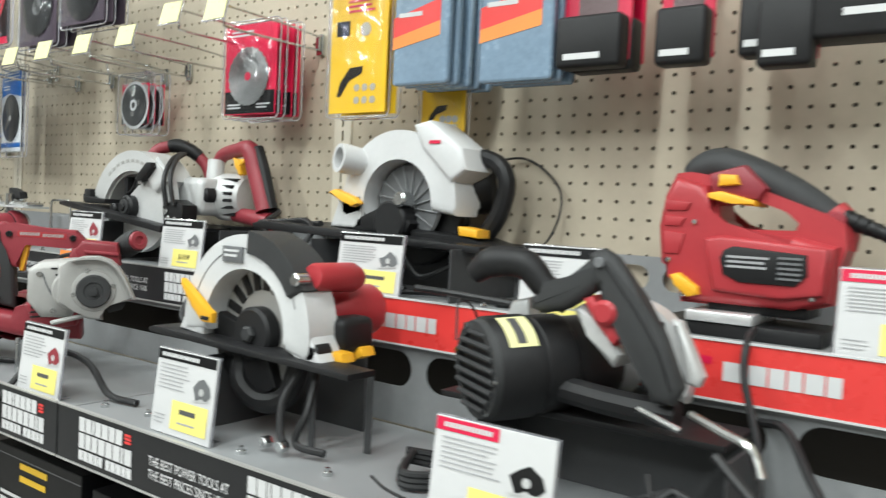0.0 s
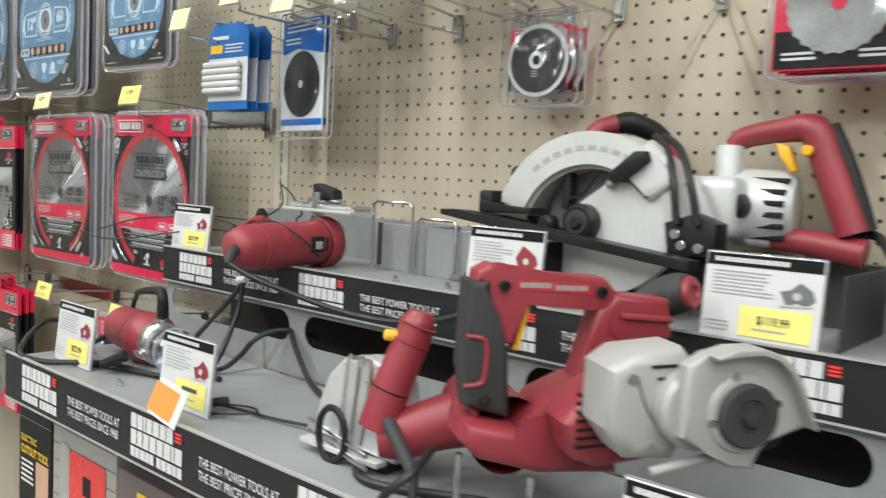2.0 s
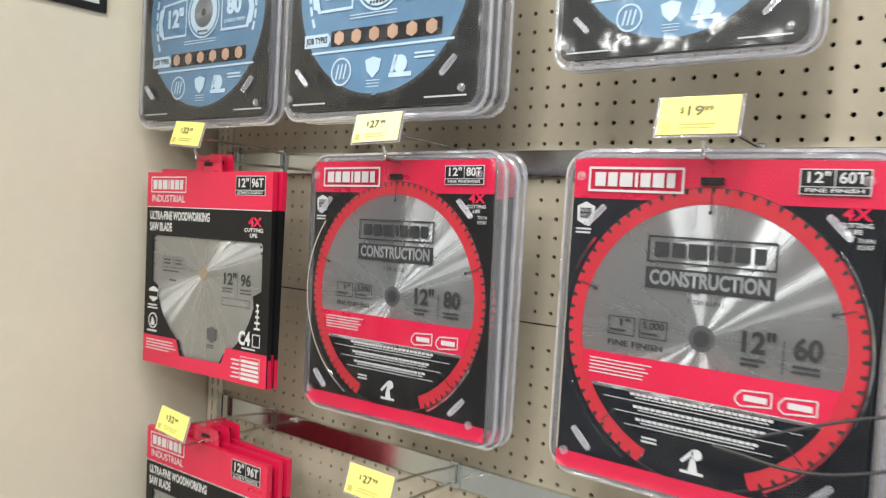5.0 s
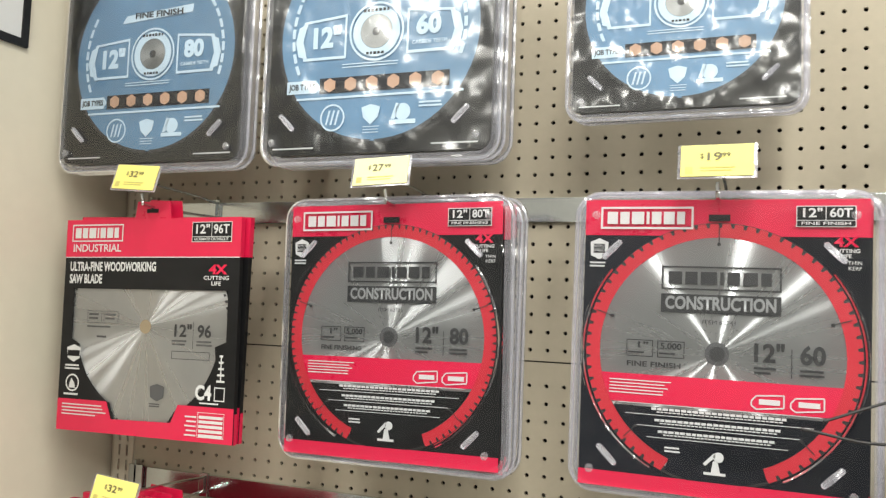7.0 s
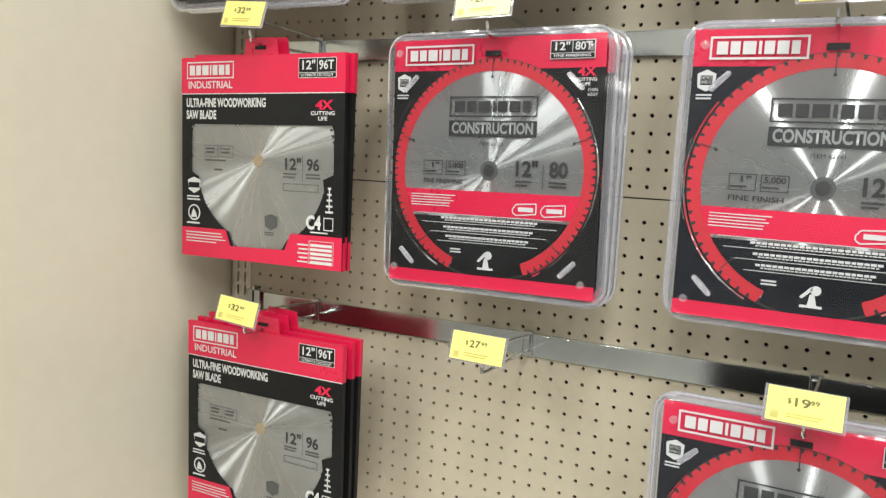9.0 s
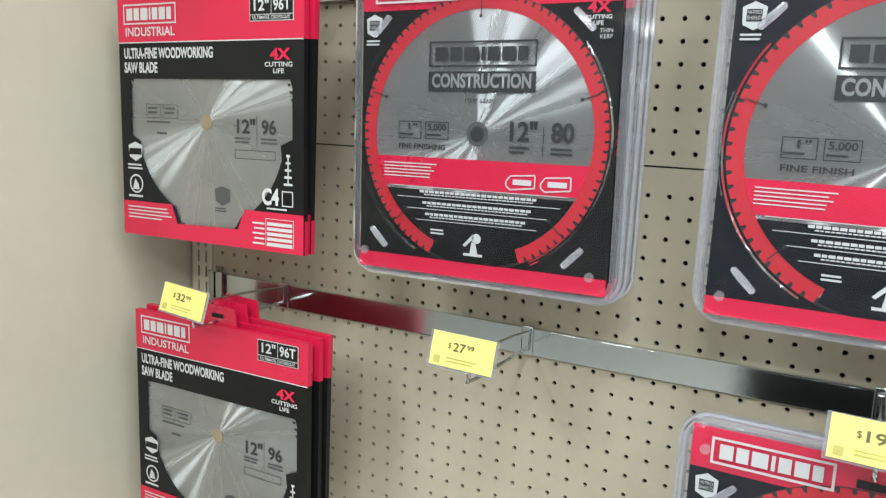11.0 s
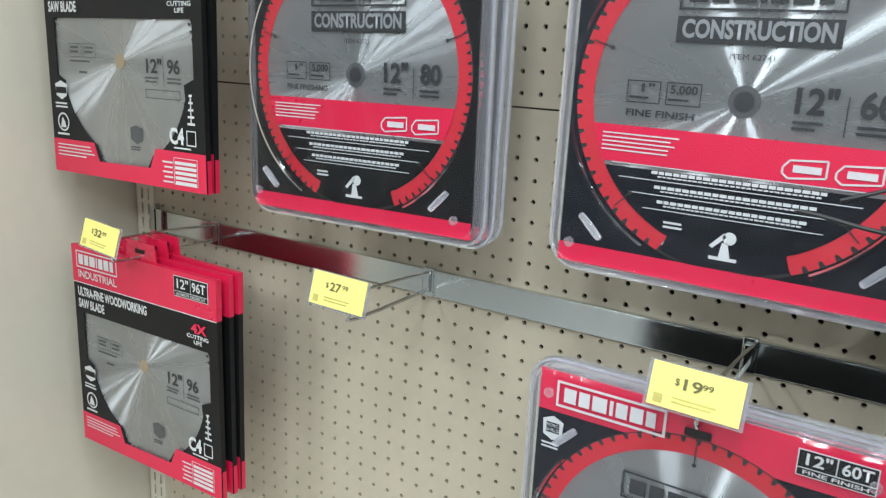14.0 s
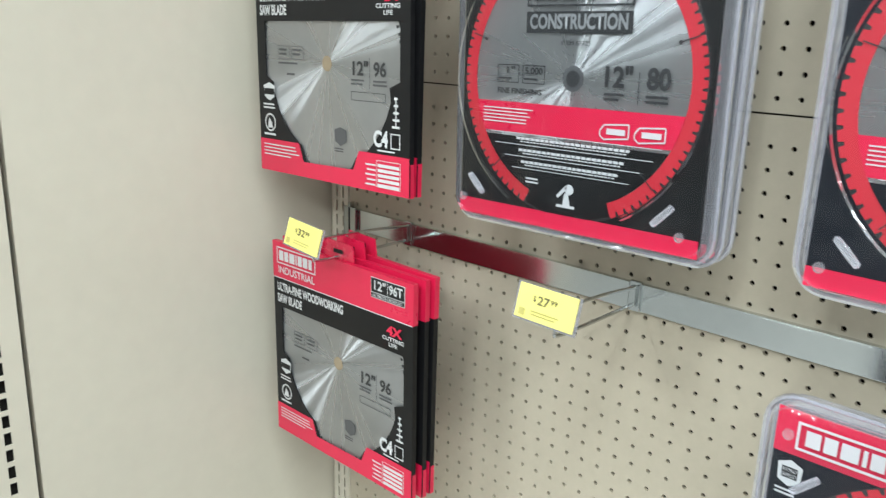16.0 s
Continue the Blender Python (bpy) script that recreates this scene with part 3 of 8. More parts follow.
    for x0, x1 in ((-0.103, -0.072), (-0.067, -0.036)):
        holed(bm, rect(x0, x1, -0.008, 0.012), [rect(x0 + 0.001, x1 - 0.001, -0.007, 0.011)], y, y)
    flat(bm, rect(0.079, 0.080, -0.022, 0.010), y)
    bars(bm, 0.040, 0.065, -0.022, -0.012, y, 2, 8)
    bars(bm, 0.088, 0.116, -0.022, -0.012, y, 2, 9)
    bars(bm, -0.101, -0.075, -0.006, -0.002, y, 1, 2)
    bars(bm, -0.065, -0.039, -0.006, -0.002, y, 1, 2)
    part("blade_print", bm, INK_DARK, steel, "", False)
    letters(steel, "CONSTRUCTION", 0.0145, 0.002, 0.057, y - 0.0005, ETCHED, 0.122, bold=0.035)
    letters(steel, "12\"", 0.020, 0.054, 0.003, y, INK_DARK, 0.032, bold=0.03)
    letters(steel, code[:2], 0.020, 0.101, 0.003, y, INK_DARK, 0.026, bold=0.03)
    letters(steel, "5,000", 0.007, -0.0515, 0.0055, y, INK_DARK, 0.024, bold=0.02)
    letters(steel, "1\"", 0.007, -0.085, 0.0055, y, INK_DARK, 0.012, bold=0.02)
    letters(steel, finish, 0.006, -0.071, -0.017, y, INK_DARK, 0.062, bold=0.02)
    letters(steel, "ITEM 62725" if code == "80T" else "ITEM 62741", 0.0045, 0.002, 0.036, y, INK_DARK, 0.036)
    # expansion slits of the rim
    bm = B()
    for a in (18, 90, 162, 225, 315):
        m = Matrix.Rotation(radians(-a), 4, "Y")
        g = [m @ Vector(v) for v in ((0.127, y, -0.0006), (0.147, y, -0.0006), (0.147, y, 0.0006), (0.127, y, 0.0006))]
        flat(bm, [(v.x, v.z) for v in g], y)
        disc(bm, 0.0021, y - 0.0002, 10, (m @ Vector((0.127, 0, 0))).x, (m @ Vector((0.127, 0, 0))).z)
    part("rim_slit", bm, INK_DARK, steel, "", False)


def hang_hole(bm, y):
    return flat(bm, rect(-0.012, 0.012, 0.154, 0.162), y)


def blister(m, front, teeth, code, finish, label, back=CARD_BLACK, group="red saw blade packs"):
    p = thing("blade_pack", m, label, "saw blade", group)
    blade_card(p, front, teeth, code, finish, back)
    zc = 0.0085
    for side in (False, True):
        bm = shell(B(), PW, PH, 0.014, 0.006, side=side)
        bmesh.ops.translate(bm, vec=(0, 0.002, zc), verts=bm.verts)
        part("clear_side" if side else "clear_front", bm, FILM_EDGE if side else FILM, p, "clear plastic shell").visible_shadow = False
    bm = rim_bead(B(), PW, PH, 0.028, 0.0030)
    bmesh.ops.translate(bm, vec=(0, 0.002, zc), verts=bm.verts)
    part("clear_rim", bm, FILM_EDGE, p, "clear plastic rim").visible_shadow = False
    if front:
        for a0 in (-62, 142):
            ridge = lathe(B(), [(0.1530, 0), (0.1545, 0.0030), (0.1565, 0.0030), (0.1580, 0)], Matrix.Translation((0, -0.0122, 0)) @ Matrix.Rotation(radians(90), 4, "X"), 30, 100, a0)
            part("clear_ridge", ridge, FILM, p, "clear plastic ridge round the blade").visible_shadow = False
        part("hang_slot", hang_hole(B(), -0.0078), CARD_BLACK, p, "", False)
        bm = B()
        for sx, sz, a in ((-1, 1, 45), (1, 1, -45), (-1, -1, -45), (1, -1, 45)):
            c = Matrix.Translation((sx * 0.122, -0.0165, zc + sz * 0.122 - 0.012)) @ Matrix.Rotation(radians(-a), 4, "Y")
            lathe(bm, [(0, -0.016), (0.0035, -0.014), (0.004, 0), (0.0035, 0.014), (0, 0.016)], c @ Matrix.Rotation(radians(90), 4, "Y"), 8)
        for sx in (-1, 1):
            for sz in (-1, 1):
                lathe(bm, [(0.005, 0), (0.005, 0.003), (0, 0.004)], Matrix.Translation((sx * 0.142, -0.015, zc + sz * 0.152)) @ Matrix.Rotation(radians(90), 4, "X"), 10)
        part("press_stud", bm, FILM_EDGE, p).visible_shadow = False
    return p


def blister_row(x, y, z, n, teeth, code, finish, label, back=CARD_BLACK, seed=0, step=0.0135):
    rng = random.Random(seed)
    for i in range(n):
        m = Matrix.Translation((x + (0.004 * i if i else 0), y + step * i, z + rng.uniform(-0.003, 0.002) * (i > 0))) @ Matrix.Rotation(radians(rng.uniform(-1.2, 1.2) * (i > 0)), 4, "Z") @ Matrix.Rotation(radians(rng.uniform(-0.8, 0.8)), 4, "Y")
        blister(m, i == 0, teeth, code, finish, label, back)


blister_row(0.0, -0.1415, 1.45, 3, 80, "80T", "FINE FINISHING", "red and black blister pack with an eighty tooth saw blade", seed=2)
# black cards here carry their bluish reflection in the card colour
blister_row(0.418, -0.1395, 1.45, 2, 60, "60T", "FINE FINISH", "red and black blister pack with a sixty tooth saw blade", NAVY_PRINT_AND_SHEEN, seed=5)
blister_row(0.423, -0.172, 1.003, 2, 60, "60T", "FINE FINISH", "red and black blister pack, card tinted for its bluish reflection", NAVY_PRINT_AND_SHEEN, seed=7)


def sleeve(m, front, label):
    """A cardboard sleeve with a cut-out that shows the bare blade; the hub is the origin."""
    p = thing("blade_sleeve", m, label, "saw blade", "cardboard saw blade sleeves")
    x0, x1, z0, z1 = -0.160, 0.165, -0.163, 0.163
    win = [(-0.140, 0.056), (-0.140, -0.022), (-0.124, -0.030)] + arc(0.0, -0.004, 0.129, 196, 240, 10) + [(-0.060, -0.1165), (-0.052, -0.1350)] + arc(0, -0.004, 0.146, 250, 290, 8) + [(0.054, -0.1335), (0.062, -0.1215)] + arc(0, -0.004, 0.136, 300, 343, 10) + [(0.128, -0.026), (0.147, -0.018), (0.147, 0.056)]
    card = part("sleeve", holed(B(), rect(x0, x1, z0, z1), [win], -0.004, -0.0025), CARD_BLACK, p, "black printed cardboard sleeve with a cut-out", False)
    bm = box(B(), x0, x1, 0.0, 0.004, z0, z1)
    for a, b in ((x0, x0 + 0.0012), (x1 - 0.0012, x1)):
        box(bm, a, b, -0.0025, 0.0, z0, z1)
    part("sleeve_back", bm, CARD_BLACK, p, "", False)
    steel = part("saw_blade", disc(B(), 0.1515, -0.001, 72), STEEL, p, "bare spun steel saw blade", False)
    bm = B()
    for i in range(96):
        a = 2 * math.pi * i / 96
        flat(bm, [(0.1505 * math.cos(a + q), 0.1505 * math.sin(a + q)) if k else (0.146 * math.cos(a + q), 0.146 * math.sin(a + q)) for q, k in ((0, 0), (0.0, 1), (0.02, 1), (0.03, 0))], -0.0013)
    part("tooth_gap", bm, INK_DARK, steel, "", False)
    bm = B()
    flat(bm, rect(x0, x1, 0.105, z1), -0.0045)
    box(bm, x0 - 0.0005, x1 + 0.0005, -0.0042, 0.0045, 0.105, z1 + 0.0005)
    part("top_band", bm, CARD_RED, card, "", False)
    bm = B()
    flat(bm, [(x0, z0), (x1, z0), (x1, -0.112), (0.068, -0.112), (0.056, -0.139), (-0.054, -0.141), (-0.064, -0.115), (x0, -0.115)], -0.0045)
    box(bm, x0 - 0.0005, x1 + 0.0005, 0.0004, 0.0045, z0 - 0.0005, -0.120)
    for a, b in ((x0 - 0.0005, x0 + 0.004), (x1 - 0.004, x1 + 0.0005)):
        box(bm, a, b, -0.0021, 0.0004, z0 - 0.0005, -0.120)
    box(bm, x0 + 0.004, x1 - 0.004, -0.0021, 0.0004, z0 - 0.0005, z0 + 0.003)
    part("foot_band", bm, CARD_RED, card, "", False)
    part("hang_tab", prism(B(), [(-0.032, z1), (0.036, z1), (0.032, z1 + 0.026), (-0.028, z1 + 0.028)], 0.001, 0.003), CARD_RED, p, "red cardboard hang tab", False)
    part("hang_slot", flat(B(), rect(-0.010, 0.012, z1 + 0.010, z1 + 0.016), 0.0004), CARD_BLACK, p, "", False)
    part("arbor_hole", disc(B(), 0.0105, -0.0016, 24), CARD_BROWN, steel, "", False)
    if not front:
        return p
    y = -0.0052
    bm = B()
    holed(bm, rect(-0.148, -0.048, 0.129, 0.156), [rect(-0.146, -0.050, 0.131, 0.154)], y, y)
    marks(bm, -0.142, -0.054, 0.1345, 0.1505, y, SEVEN)
    part("word_mark", bm, CARD_WHITE, card, "white word mark", False)
    letters(card, "INDUSTRIAL", 0.0115, -0.098, 0.1185, y, CARD_WHITE, 0.094, bold=0.015)
    part("band_line", flat(B(), rect(x0, x1, 0.1040, 0.1054), y), CARD_WHITE, card, "", False)
    part("size_panel", flat(B(), rect(0.080, 0.150, 0.127, 0.157), y), CARD_WHITE, card, "", False)
    bm = B()
    for a, b, c, d in ((0.081, 0.1145, 0.1355, 0.156), (0.1155, 0.149, 0.1355, 0.156), (0.081, 0.149, 0.128, 0.1345)):
        flat(bm, rect(a, b, c, d), y - 0.0004)
    part("size_field", bm, CARD_BLACK, card, "", False)
    letters(card, "12\"", 0.013, 0.098, 0.1455, y - 0.0009, CARD_WHITE, 0.024, bold=0.02)
    letters(card, "96T", 0.013, 0.132, 0.1455, y - 0.0009, CARD_WHITE, 0.027, bold=0.02)
    letters(card, "ULTIMATE CROSSCUT", 0.004, 0.115, 0.1312, y - 0.0009, CARD_WHITE, 0.060, bold=0.02)
    letters(card, "ULTRA-FINE WOODWORKING\nSAW BLADE", 0.034, -0.149, 0.080, y, CARD_WHITE, 0.166, "LEFT", bold=0.035)
    letters(card, "4X", 0.013, 0.128, 0.086, y, CARD_RED, 0.032, bold=0.04)
    letters(card, "CUTTING\nLIFE", 0.014, 0.126, 0.070, y, CARD_WHITE, 0.044, bold=0.02)
    letters(card, "C4", 0.020, 0.112, -0.093, y, CARD_WHITE, 0.028, bold=0.04)
    bm = B()
    holed(bm, rect(0.131, 0.149, -0.103, -0.083), [rect(0.1325, 0.1475, -0.1015, -0.0845)], y, y)
    bars(bm, 0.106, 0.152, -0.110, -0.106, y, 1, 2)
    for k in range(5):
        flat(bm, rect(0.138 - 0.001 * k, 0.144 + 0.001 * k, -0.040 - 0.009 * k, -0.037 - 0.009 * k), y)
    flat(bm, rect(0.140, 0.142, -0.075, -0.040), y)
    flat(bm, [(-0.146, -0.036), (-0.132, -0.031), (-0.118, -0.036), (-0.120, -0.052), (-0.132, -0.058), (-0.144, -0.052)], y)
    bars(bm, -0.148, -0.118, -0.072, -0.062, y, 2, 7)
    holed(bm, [(-0.132 + 0.0135 * math.cos(i * math.pi / 10), -0.090 + 0.0135 * math.sin(i * math.pi / 10)) for i in range(20)], [[(-0.132 + 0.011 * math.cos(i * math.pi / 10), -0.090 + 0.011 * math.sin(i * math.pi / 10)) for i in range(20)]], y, y)
    flat(bm, [(-0.139, -0.098), (-0.126, -0.098), (-0.128, -0.090), (-0.134, -0.083), (-0.137, -0.090)], y)
    bars(bm, -0.148, -0.117, -0.112, -0.106, y, 1, 7)
    bars(bm, -0.150, -0.060, -0.142, -0.122, y, 4, 9, 0.35)
    holed(bm, rect(0.104, 0.150, -0.156, -0.120), [rect(0.1048, 0.1492, -0.1552, -0.1208)], y, y)
    for k in range(5):
        flat(bm, rect(0.1065, 0.1475, -0.1290 - 0.0066 * k, -0.1248 - 0.0066 * k), y)
        flat(bm, rect(0.082 + 0.003 * (k % 2), 0.102, -0.1285 - 0.0066 * k, -0.1262 - 0.0066 * k), y)
    part("small_print", bm, CARD_WHITE, card, "", False)
    bm = B()
    flat(bm, rect(-0.144, -0.120, -0.049, -0.040), y - 0.0004)
    flat(bm, rect(0.1355, 0.1385, -0.099, -0.087), y - 0.0004)
    flat(bm, rect(0.141, 0.1445, -0.097, -0.087), y - 0.0004)
    part("seal_print", bm, CARD_BLACK, card, "", False)
    y = -0.0018
    letters(steel, "12\"", 0.0175, 0.067, -0.005, y, INK_DARK, 0.031, bold=0.025)
    letters(steel, "96", 0.0175, 0.107, -0.005, y, INK_DARK, 0.024, bold=0.025)
    bm = B()
    flat(bm, rect(0.087, 0.0878, -0.030, 0.010), y)
    bars(bm, 0.050, 0.078, -0.028, -0.018, y, 2, 3)
    bars(bm, 0.094, 0.122, -0.028, -0.018, y, 2, 4)
    holed(bm, rect(0.050, 0.118, -0.046, -0.034), [rect(0.051, 0.117, -0.045, -0.035)], y, y)
    for a in (-0.112, -0.080):
        holed(bm, rect(a, a + 0.028, 0.003, 0.022), [rect(a + 0.0008, a + 0.0272, 0.0038, 0.0212)], y, y)
        bars(bm, a + 0.003, a + 0.026, 0.006, 0.018, y, 2, 5)
    bars(bm, -0.112, -0.052, -0.006, -0.001, y, 1, 6)
    bars(bm, -0.092, -0.066, -0.022, -0.016, y, 1, 2)
    flat(bm, [(0.014, -0.088), (0.027, -0.084), (0.040, -0.088), (0.039, -0.104), (0.027, -0.110), (0.015, -0.104)], y)
    bars(bm, 0.014, 0.040, -0.120, -0.113, y, 2, 2)
    part("blade_print", bm, INK_GREY, steel, "", False)
    return p


def sleeve_row(x, y, z, n, label, seed):
    rng = random.Random(seed)
    for i in range(n):
        m = Matrix.Translation((x + 0.004 * i, y + 0.017 * i, z + 0.004 * i)) @ Matrix.Rotation(radians(rng.uniform(-1.0, 1.0)), 4, "Y") @ Matrix.Rotation(radians(rng.uniform(-1.5, 1.5)), 4, "Z")
        sleeve(m, i == 0, label)


SL = "red and black cardboard sleeve around a bare steel blade"
sleeve_row(-0.398, -0.161, 1.447, 2, SL, 1)
sleeve_row(-0.392, -0.150, 1.004, 3, SL, 3)


def blue_pack(m, front, num, seed, label):
    p = thing("blade_pack", m, label, "saw blade", "blue saw blade packs")
    w, h = 0.166, 0.176
    part("card", prism(B(), rrect(-w, w, -h + 0.01, h, 0.014), -0.004, 0.0), CARD_BLACK, p, "", False)
    part("blade_disc", disc(B(), 0.150, -0.005, 72), CARD_BLUE, p, "blue printed blade disc", False)
    bm = saw_ring(B(), 0.148, 0.1535, 64, -0.0054, 1, 0.02)
    part("blade_rim", bm, INK_DARK, p, "", False)
    for side in (False, True):
        bm = shell(B(), 2 * w + 0.02, 2 * h + 0.012, 0.014, 0.006, side=side)
        bmesh.ops.translate(bm, vec=(0, 0.002, 0.004), verts=bm.verts)
        part("clear_side" if side else "clear_front", bm, FILM_EDGE if side else FILM_HAZE, p, "clear plastic shell").visible_shadow = False
    bm = rim_bead(B(), 2 * w + 0.02, 2 * h + 0.012, 0.028, 0.0030)
    bmesh.ops.translate(bm, vec=(0, -0.001, 0.004), verts=bm.verts)
    part("clear_rim", bm, FILM_EDGE, p, "clear plastic rim").visible_shadow = False
    if not front:
        return p
    y = -0.0062
    bm = B()
    # size plate, seal and job band
    for s in (-1, 1):
        holed(bm, [(s * 0.045, 0.028), (s * 0.112, 0.022), (s * 0.118, -0.006), (s * 0.112, -0.034), (s * 0.045, -0.034)], [[(s * 0.048, 0.024), (s * 0.108, 0.019), (s * 0.114, -0.006), (s * 0.109, -0.030), (s * 0.048, -0.030)]], y, y)
    disc(bm, 0.041, y - 0.0004, 32, hole=0.038)
    disc(bm, 0.035, y - 0.0004, 32, hole=0.024)
    for s in (-1, 1):
        flat(bm, [(s * 0.106, 0.021), (s * 0.120, 0.014), (s * 0.125, -0.006), (s * 0.120, -0.027), (s * 0.106, -0.031), (s * 0.113, -0.006)], y - 0.0003)
    flat(bm, [(-0.062, 0.052), (0.070, 0.060), (0.072, 0.072), (-0.054, 0.064)], y)
    flat(bm, rect(-0.120, 0.128, -0.0895, -0.0865), y)
    flat(bm, [(-0.136, -0.080), (-0.090, -0.080), (-0.084, -0.071), (-0.090, -0.062), (-0.136, -0.062)], y)
    for cx, r in ((-0.062, 0.019), ):
        disc(bm, r, y, 24, cx, -0.116, r - 0.0025)
        for k in range(3):
            flat(bm, [(cx - 0.011 + 0.007 * k, -0.126), (cx - 0.008 + 0.007 * k, -0.126), (cx - 0.003 + 0.007 * k, -0.106), (cx - 0.006 + 0.007 * k, -0.106)], y)
    flat(bm, [(-0.018, -0.104), (-0.004, -0.100), (0.010, -0.104), (0.007, -0.118), (-0.004, -0.128), (-0.015, -0.118)], y)
    flat(bm, rect(0.024, 0.062, -0.129, -0.123), y)
    disc(bm, 0.0115, y, 20, 0.043, -0.1125)
    flat(bm, [(0.026, -0.122), (0.032, -0.122), (0.039, -0.102), (0.033, -0.100)], y)
    bars(bm, 0.066, 0.100, -0.110, -0.100, y, 2, 4)
    bars(bm, -0.015, 0.015, -0.142, -0.130, y, 3, 5, 0.3)
    bars(bm, -0.05, 0.06, -0.050, -0.042, y, 2, 6, 0.35)
    for s in (-1, 1):
        for k in range(7):
            a0 = 150 + 8 * k if s < 0 else 30 - 8 * k
            flat(bm, arc(0, 0, 0.126, a0, a0 + 6, 3) + arc(0, 0, 0.131, a0 + 6, a0, 3), y)
    part("pale_print", bm, INK_PALE, p, "", False)
    bm = B()
    flat(bm, rect(-0.084, 0.108, -0.0815, -0.0600), y + 0.0004)
    blocks(bm, -0.020, 0.020, 0.0275, 0.0315, y - 0.0008, 7, 0.3)
    blocks(bm, -0.014, 0.014, -0.0315, -0.0280, y - 0.0008, 5, 0.3)
    part("dark_print", bm, NAVY_PRINT_AND_SHEEN, p, "", False)
    part("blade_hub", disc(B(), 0.0235, y - 0.0006, 32, hole=0.006), DULL_STEEL, p, "dull steel blade hub", False)
    part("hub_hole", disc(B(), 0.006, y - 0.0003, 16), INK_DARK, p, "", False)
    if num:
        letters(p, "12\"", 0.027, -0.078, -0.004, y, INK_PALE, 0.044, bold=0.05)
        letters(p, num, 0.024, 0.076, 0.002, y, INK_PALE, 0.036, bold=0.05)
        letters(p, "CARBIDE TEETH", 0.005, 0.078, -0.020, y, INK_PALE, 0.050, bold=0.02)
    letters(p, "JOB TYPES", 0.008, -0.111, -0.071, y - 0.0005, NAVY_PRINT_AND_SHEEN, 0.042, bold=0.03)
    letters(p, "FINE FINISH", 0.009, 0.008, 0.062, y - 0.0005, NAVY_PRINT_AND_SHEEN, 0.09, bold=0.03)
    bm = B()
    for k in range(6):
        cx = -0.068 + 0.032 * k
        flat(bm, [(cx + 0.010 * math.cos(radians(30 + 60 * i)), -0.0705 + 0.010 * math.sin(radians(30 + 60 * i))) for i in range(6)], y - 0.0005)
    part("wood_icon", bm, WOOD, p, "", False)
    bm = B()
    bars(bm, -0.155, -0.085, -0.160, -0.156, y, 1, 4)
    bars(bm, 0.085, 0.155, -0.160, -0.156, y, 1, 4)
    part("small_print", bm, CARD_WHITE, p, "", False)
    bm = B()
    for sx, a in ((-1, -45), (1, 45)):
        c = Matrix.Translation((sx * 0.128, -0.0165, -0.122)) @ Matrix.Rotation(radians(-a), 4, "Y")
        lathe(bm, [(0, -0.016), (0.0035, -0.014), (0.004, 0), (0.0035, 0.014), (0, 0.016)], c @ Matrix.Rotation(radians(90), 4, "Y"), 8)
        lathe(bm, [(0.005, 0), (0.005, 0.003), (0, 0.004)], Matrix.Translation((sx * 0.150, -0.015, -0.150)) @ Matrix.Rotation(radians(90), 4, "X"), 10)
    part("press_stud", bm, FILM_EDGE, p).visible_shadow = False
    return p


for k, (bx, by, bz, num, cnt) in enumerate(((-0.402, -0.172, 1.862, "80", 2), (-0.022, -0.172, 1.862, "60", 3), (0.374, -0.158, 1.866, "", 2))):
    for i in range(cnt):
        blue_pack(Matrix.Translation((bx + 0.003 * i, by + 0.017 * i, bz)) @ Matrix.Rotation(radians((-1) ** i * 0.7), 4, "Z") @ Matrix.Scale(1.0 if num else 0.775, 4), i == 0, num, k, "black blister pack with a blue saw blade disc, hanging")

# ---- stepped display shelf ----
def display_tier(name, x0, x1, yf, yb, z, back, label):
    """One step of the display: tray, upturned back plate, front lip."""
    p = thing(name, Matrix.Translation((0, 0, 0)), label, "display shelf", "stepped display shelves")
    part("tray", box(B(), x0, x1, yf, yb, z - 0.004, z, 0.001), GREY, p, "grey powder-coated steel tray", False)
    part("front_lip", box(B(), x0, x1, yf - 0.002, yf, z - 0.062, z + 0.006, 0.0004), GREY, p, "", False)
    if back:
        ovals = [rrect(1.965 + 0.113 * i, 2.058 + 0.113 * i, z + 0.030, z + 0.064, 0.0165, 6) for i in range(10)] if x0 > 1.5 else []
        part("back_plate", holed(B(), rect(x0, x1, z, back), ovals, yb - 0.003, yb), GREY, p, "", False)
    return p


def riser(x0, x1, y, z0, z1, ovals, label):
    p = thing("riser_panel", Matrix.Identity(4), label, "display shelf", "riser panels")
    holes = [rrect(a, b, c, d, (d - c) / 2 - 0.0005, 6) for a, b, c, d in ovals]
    part("panel", holed(B(), rect(x0, x1, z0, z1), holes, y, y + 0.002), GREY, p, "", False)
    # dark sheet in place of the shade seen through the ovals
    part("inner_back", box(B(), x0, x1, y + 0.14, y + 0.145, z0, z1 + 0.04), SHADE_SHEET, p, "", False)
    return p


TOP_Z, LOW_Z = 1.373, 1.205
for a, b in ((0.655, 1.885), (1.889, 3.115)):
    display_tier("display_shelf", a, b, -0.240, -0.012, TOP_Z, 1.450, "grey steel display shelf of the upper step, holding power tools")
    display_tier("display_shelf", a, b, -0.514, -0.243, LOW_Z, 0, "grey steel display shelf of the lower step, holding power tools")
    ov = [(o0, o1, 1.256, 1.305) for o0, o1 in (((0.672, 1.017), (1.053, 1.435), (1.470, 1.854)) if a < 1 else ((1.905, 2.272), (2.297, 2.735), (2.764, 3.100)))]
    riser(a, b, -0.236, LOW_Z, TOP_Z - 0.058, ov, "grey steel riser panel with long oval openings")


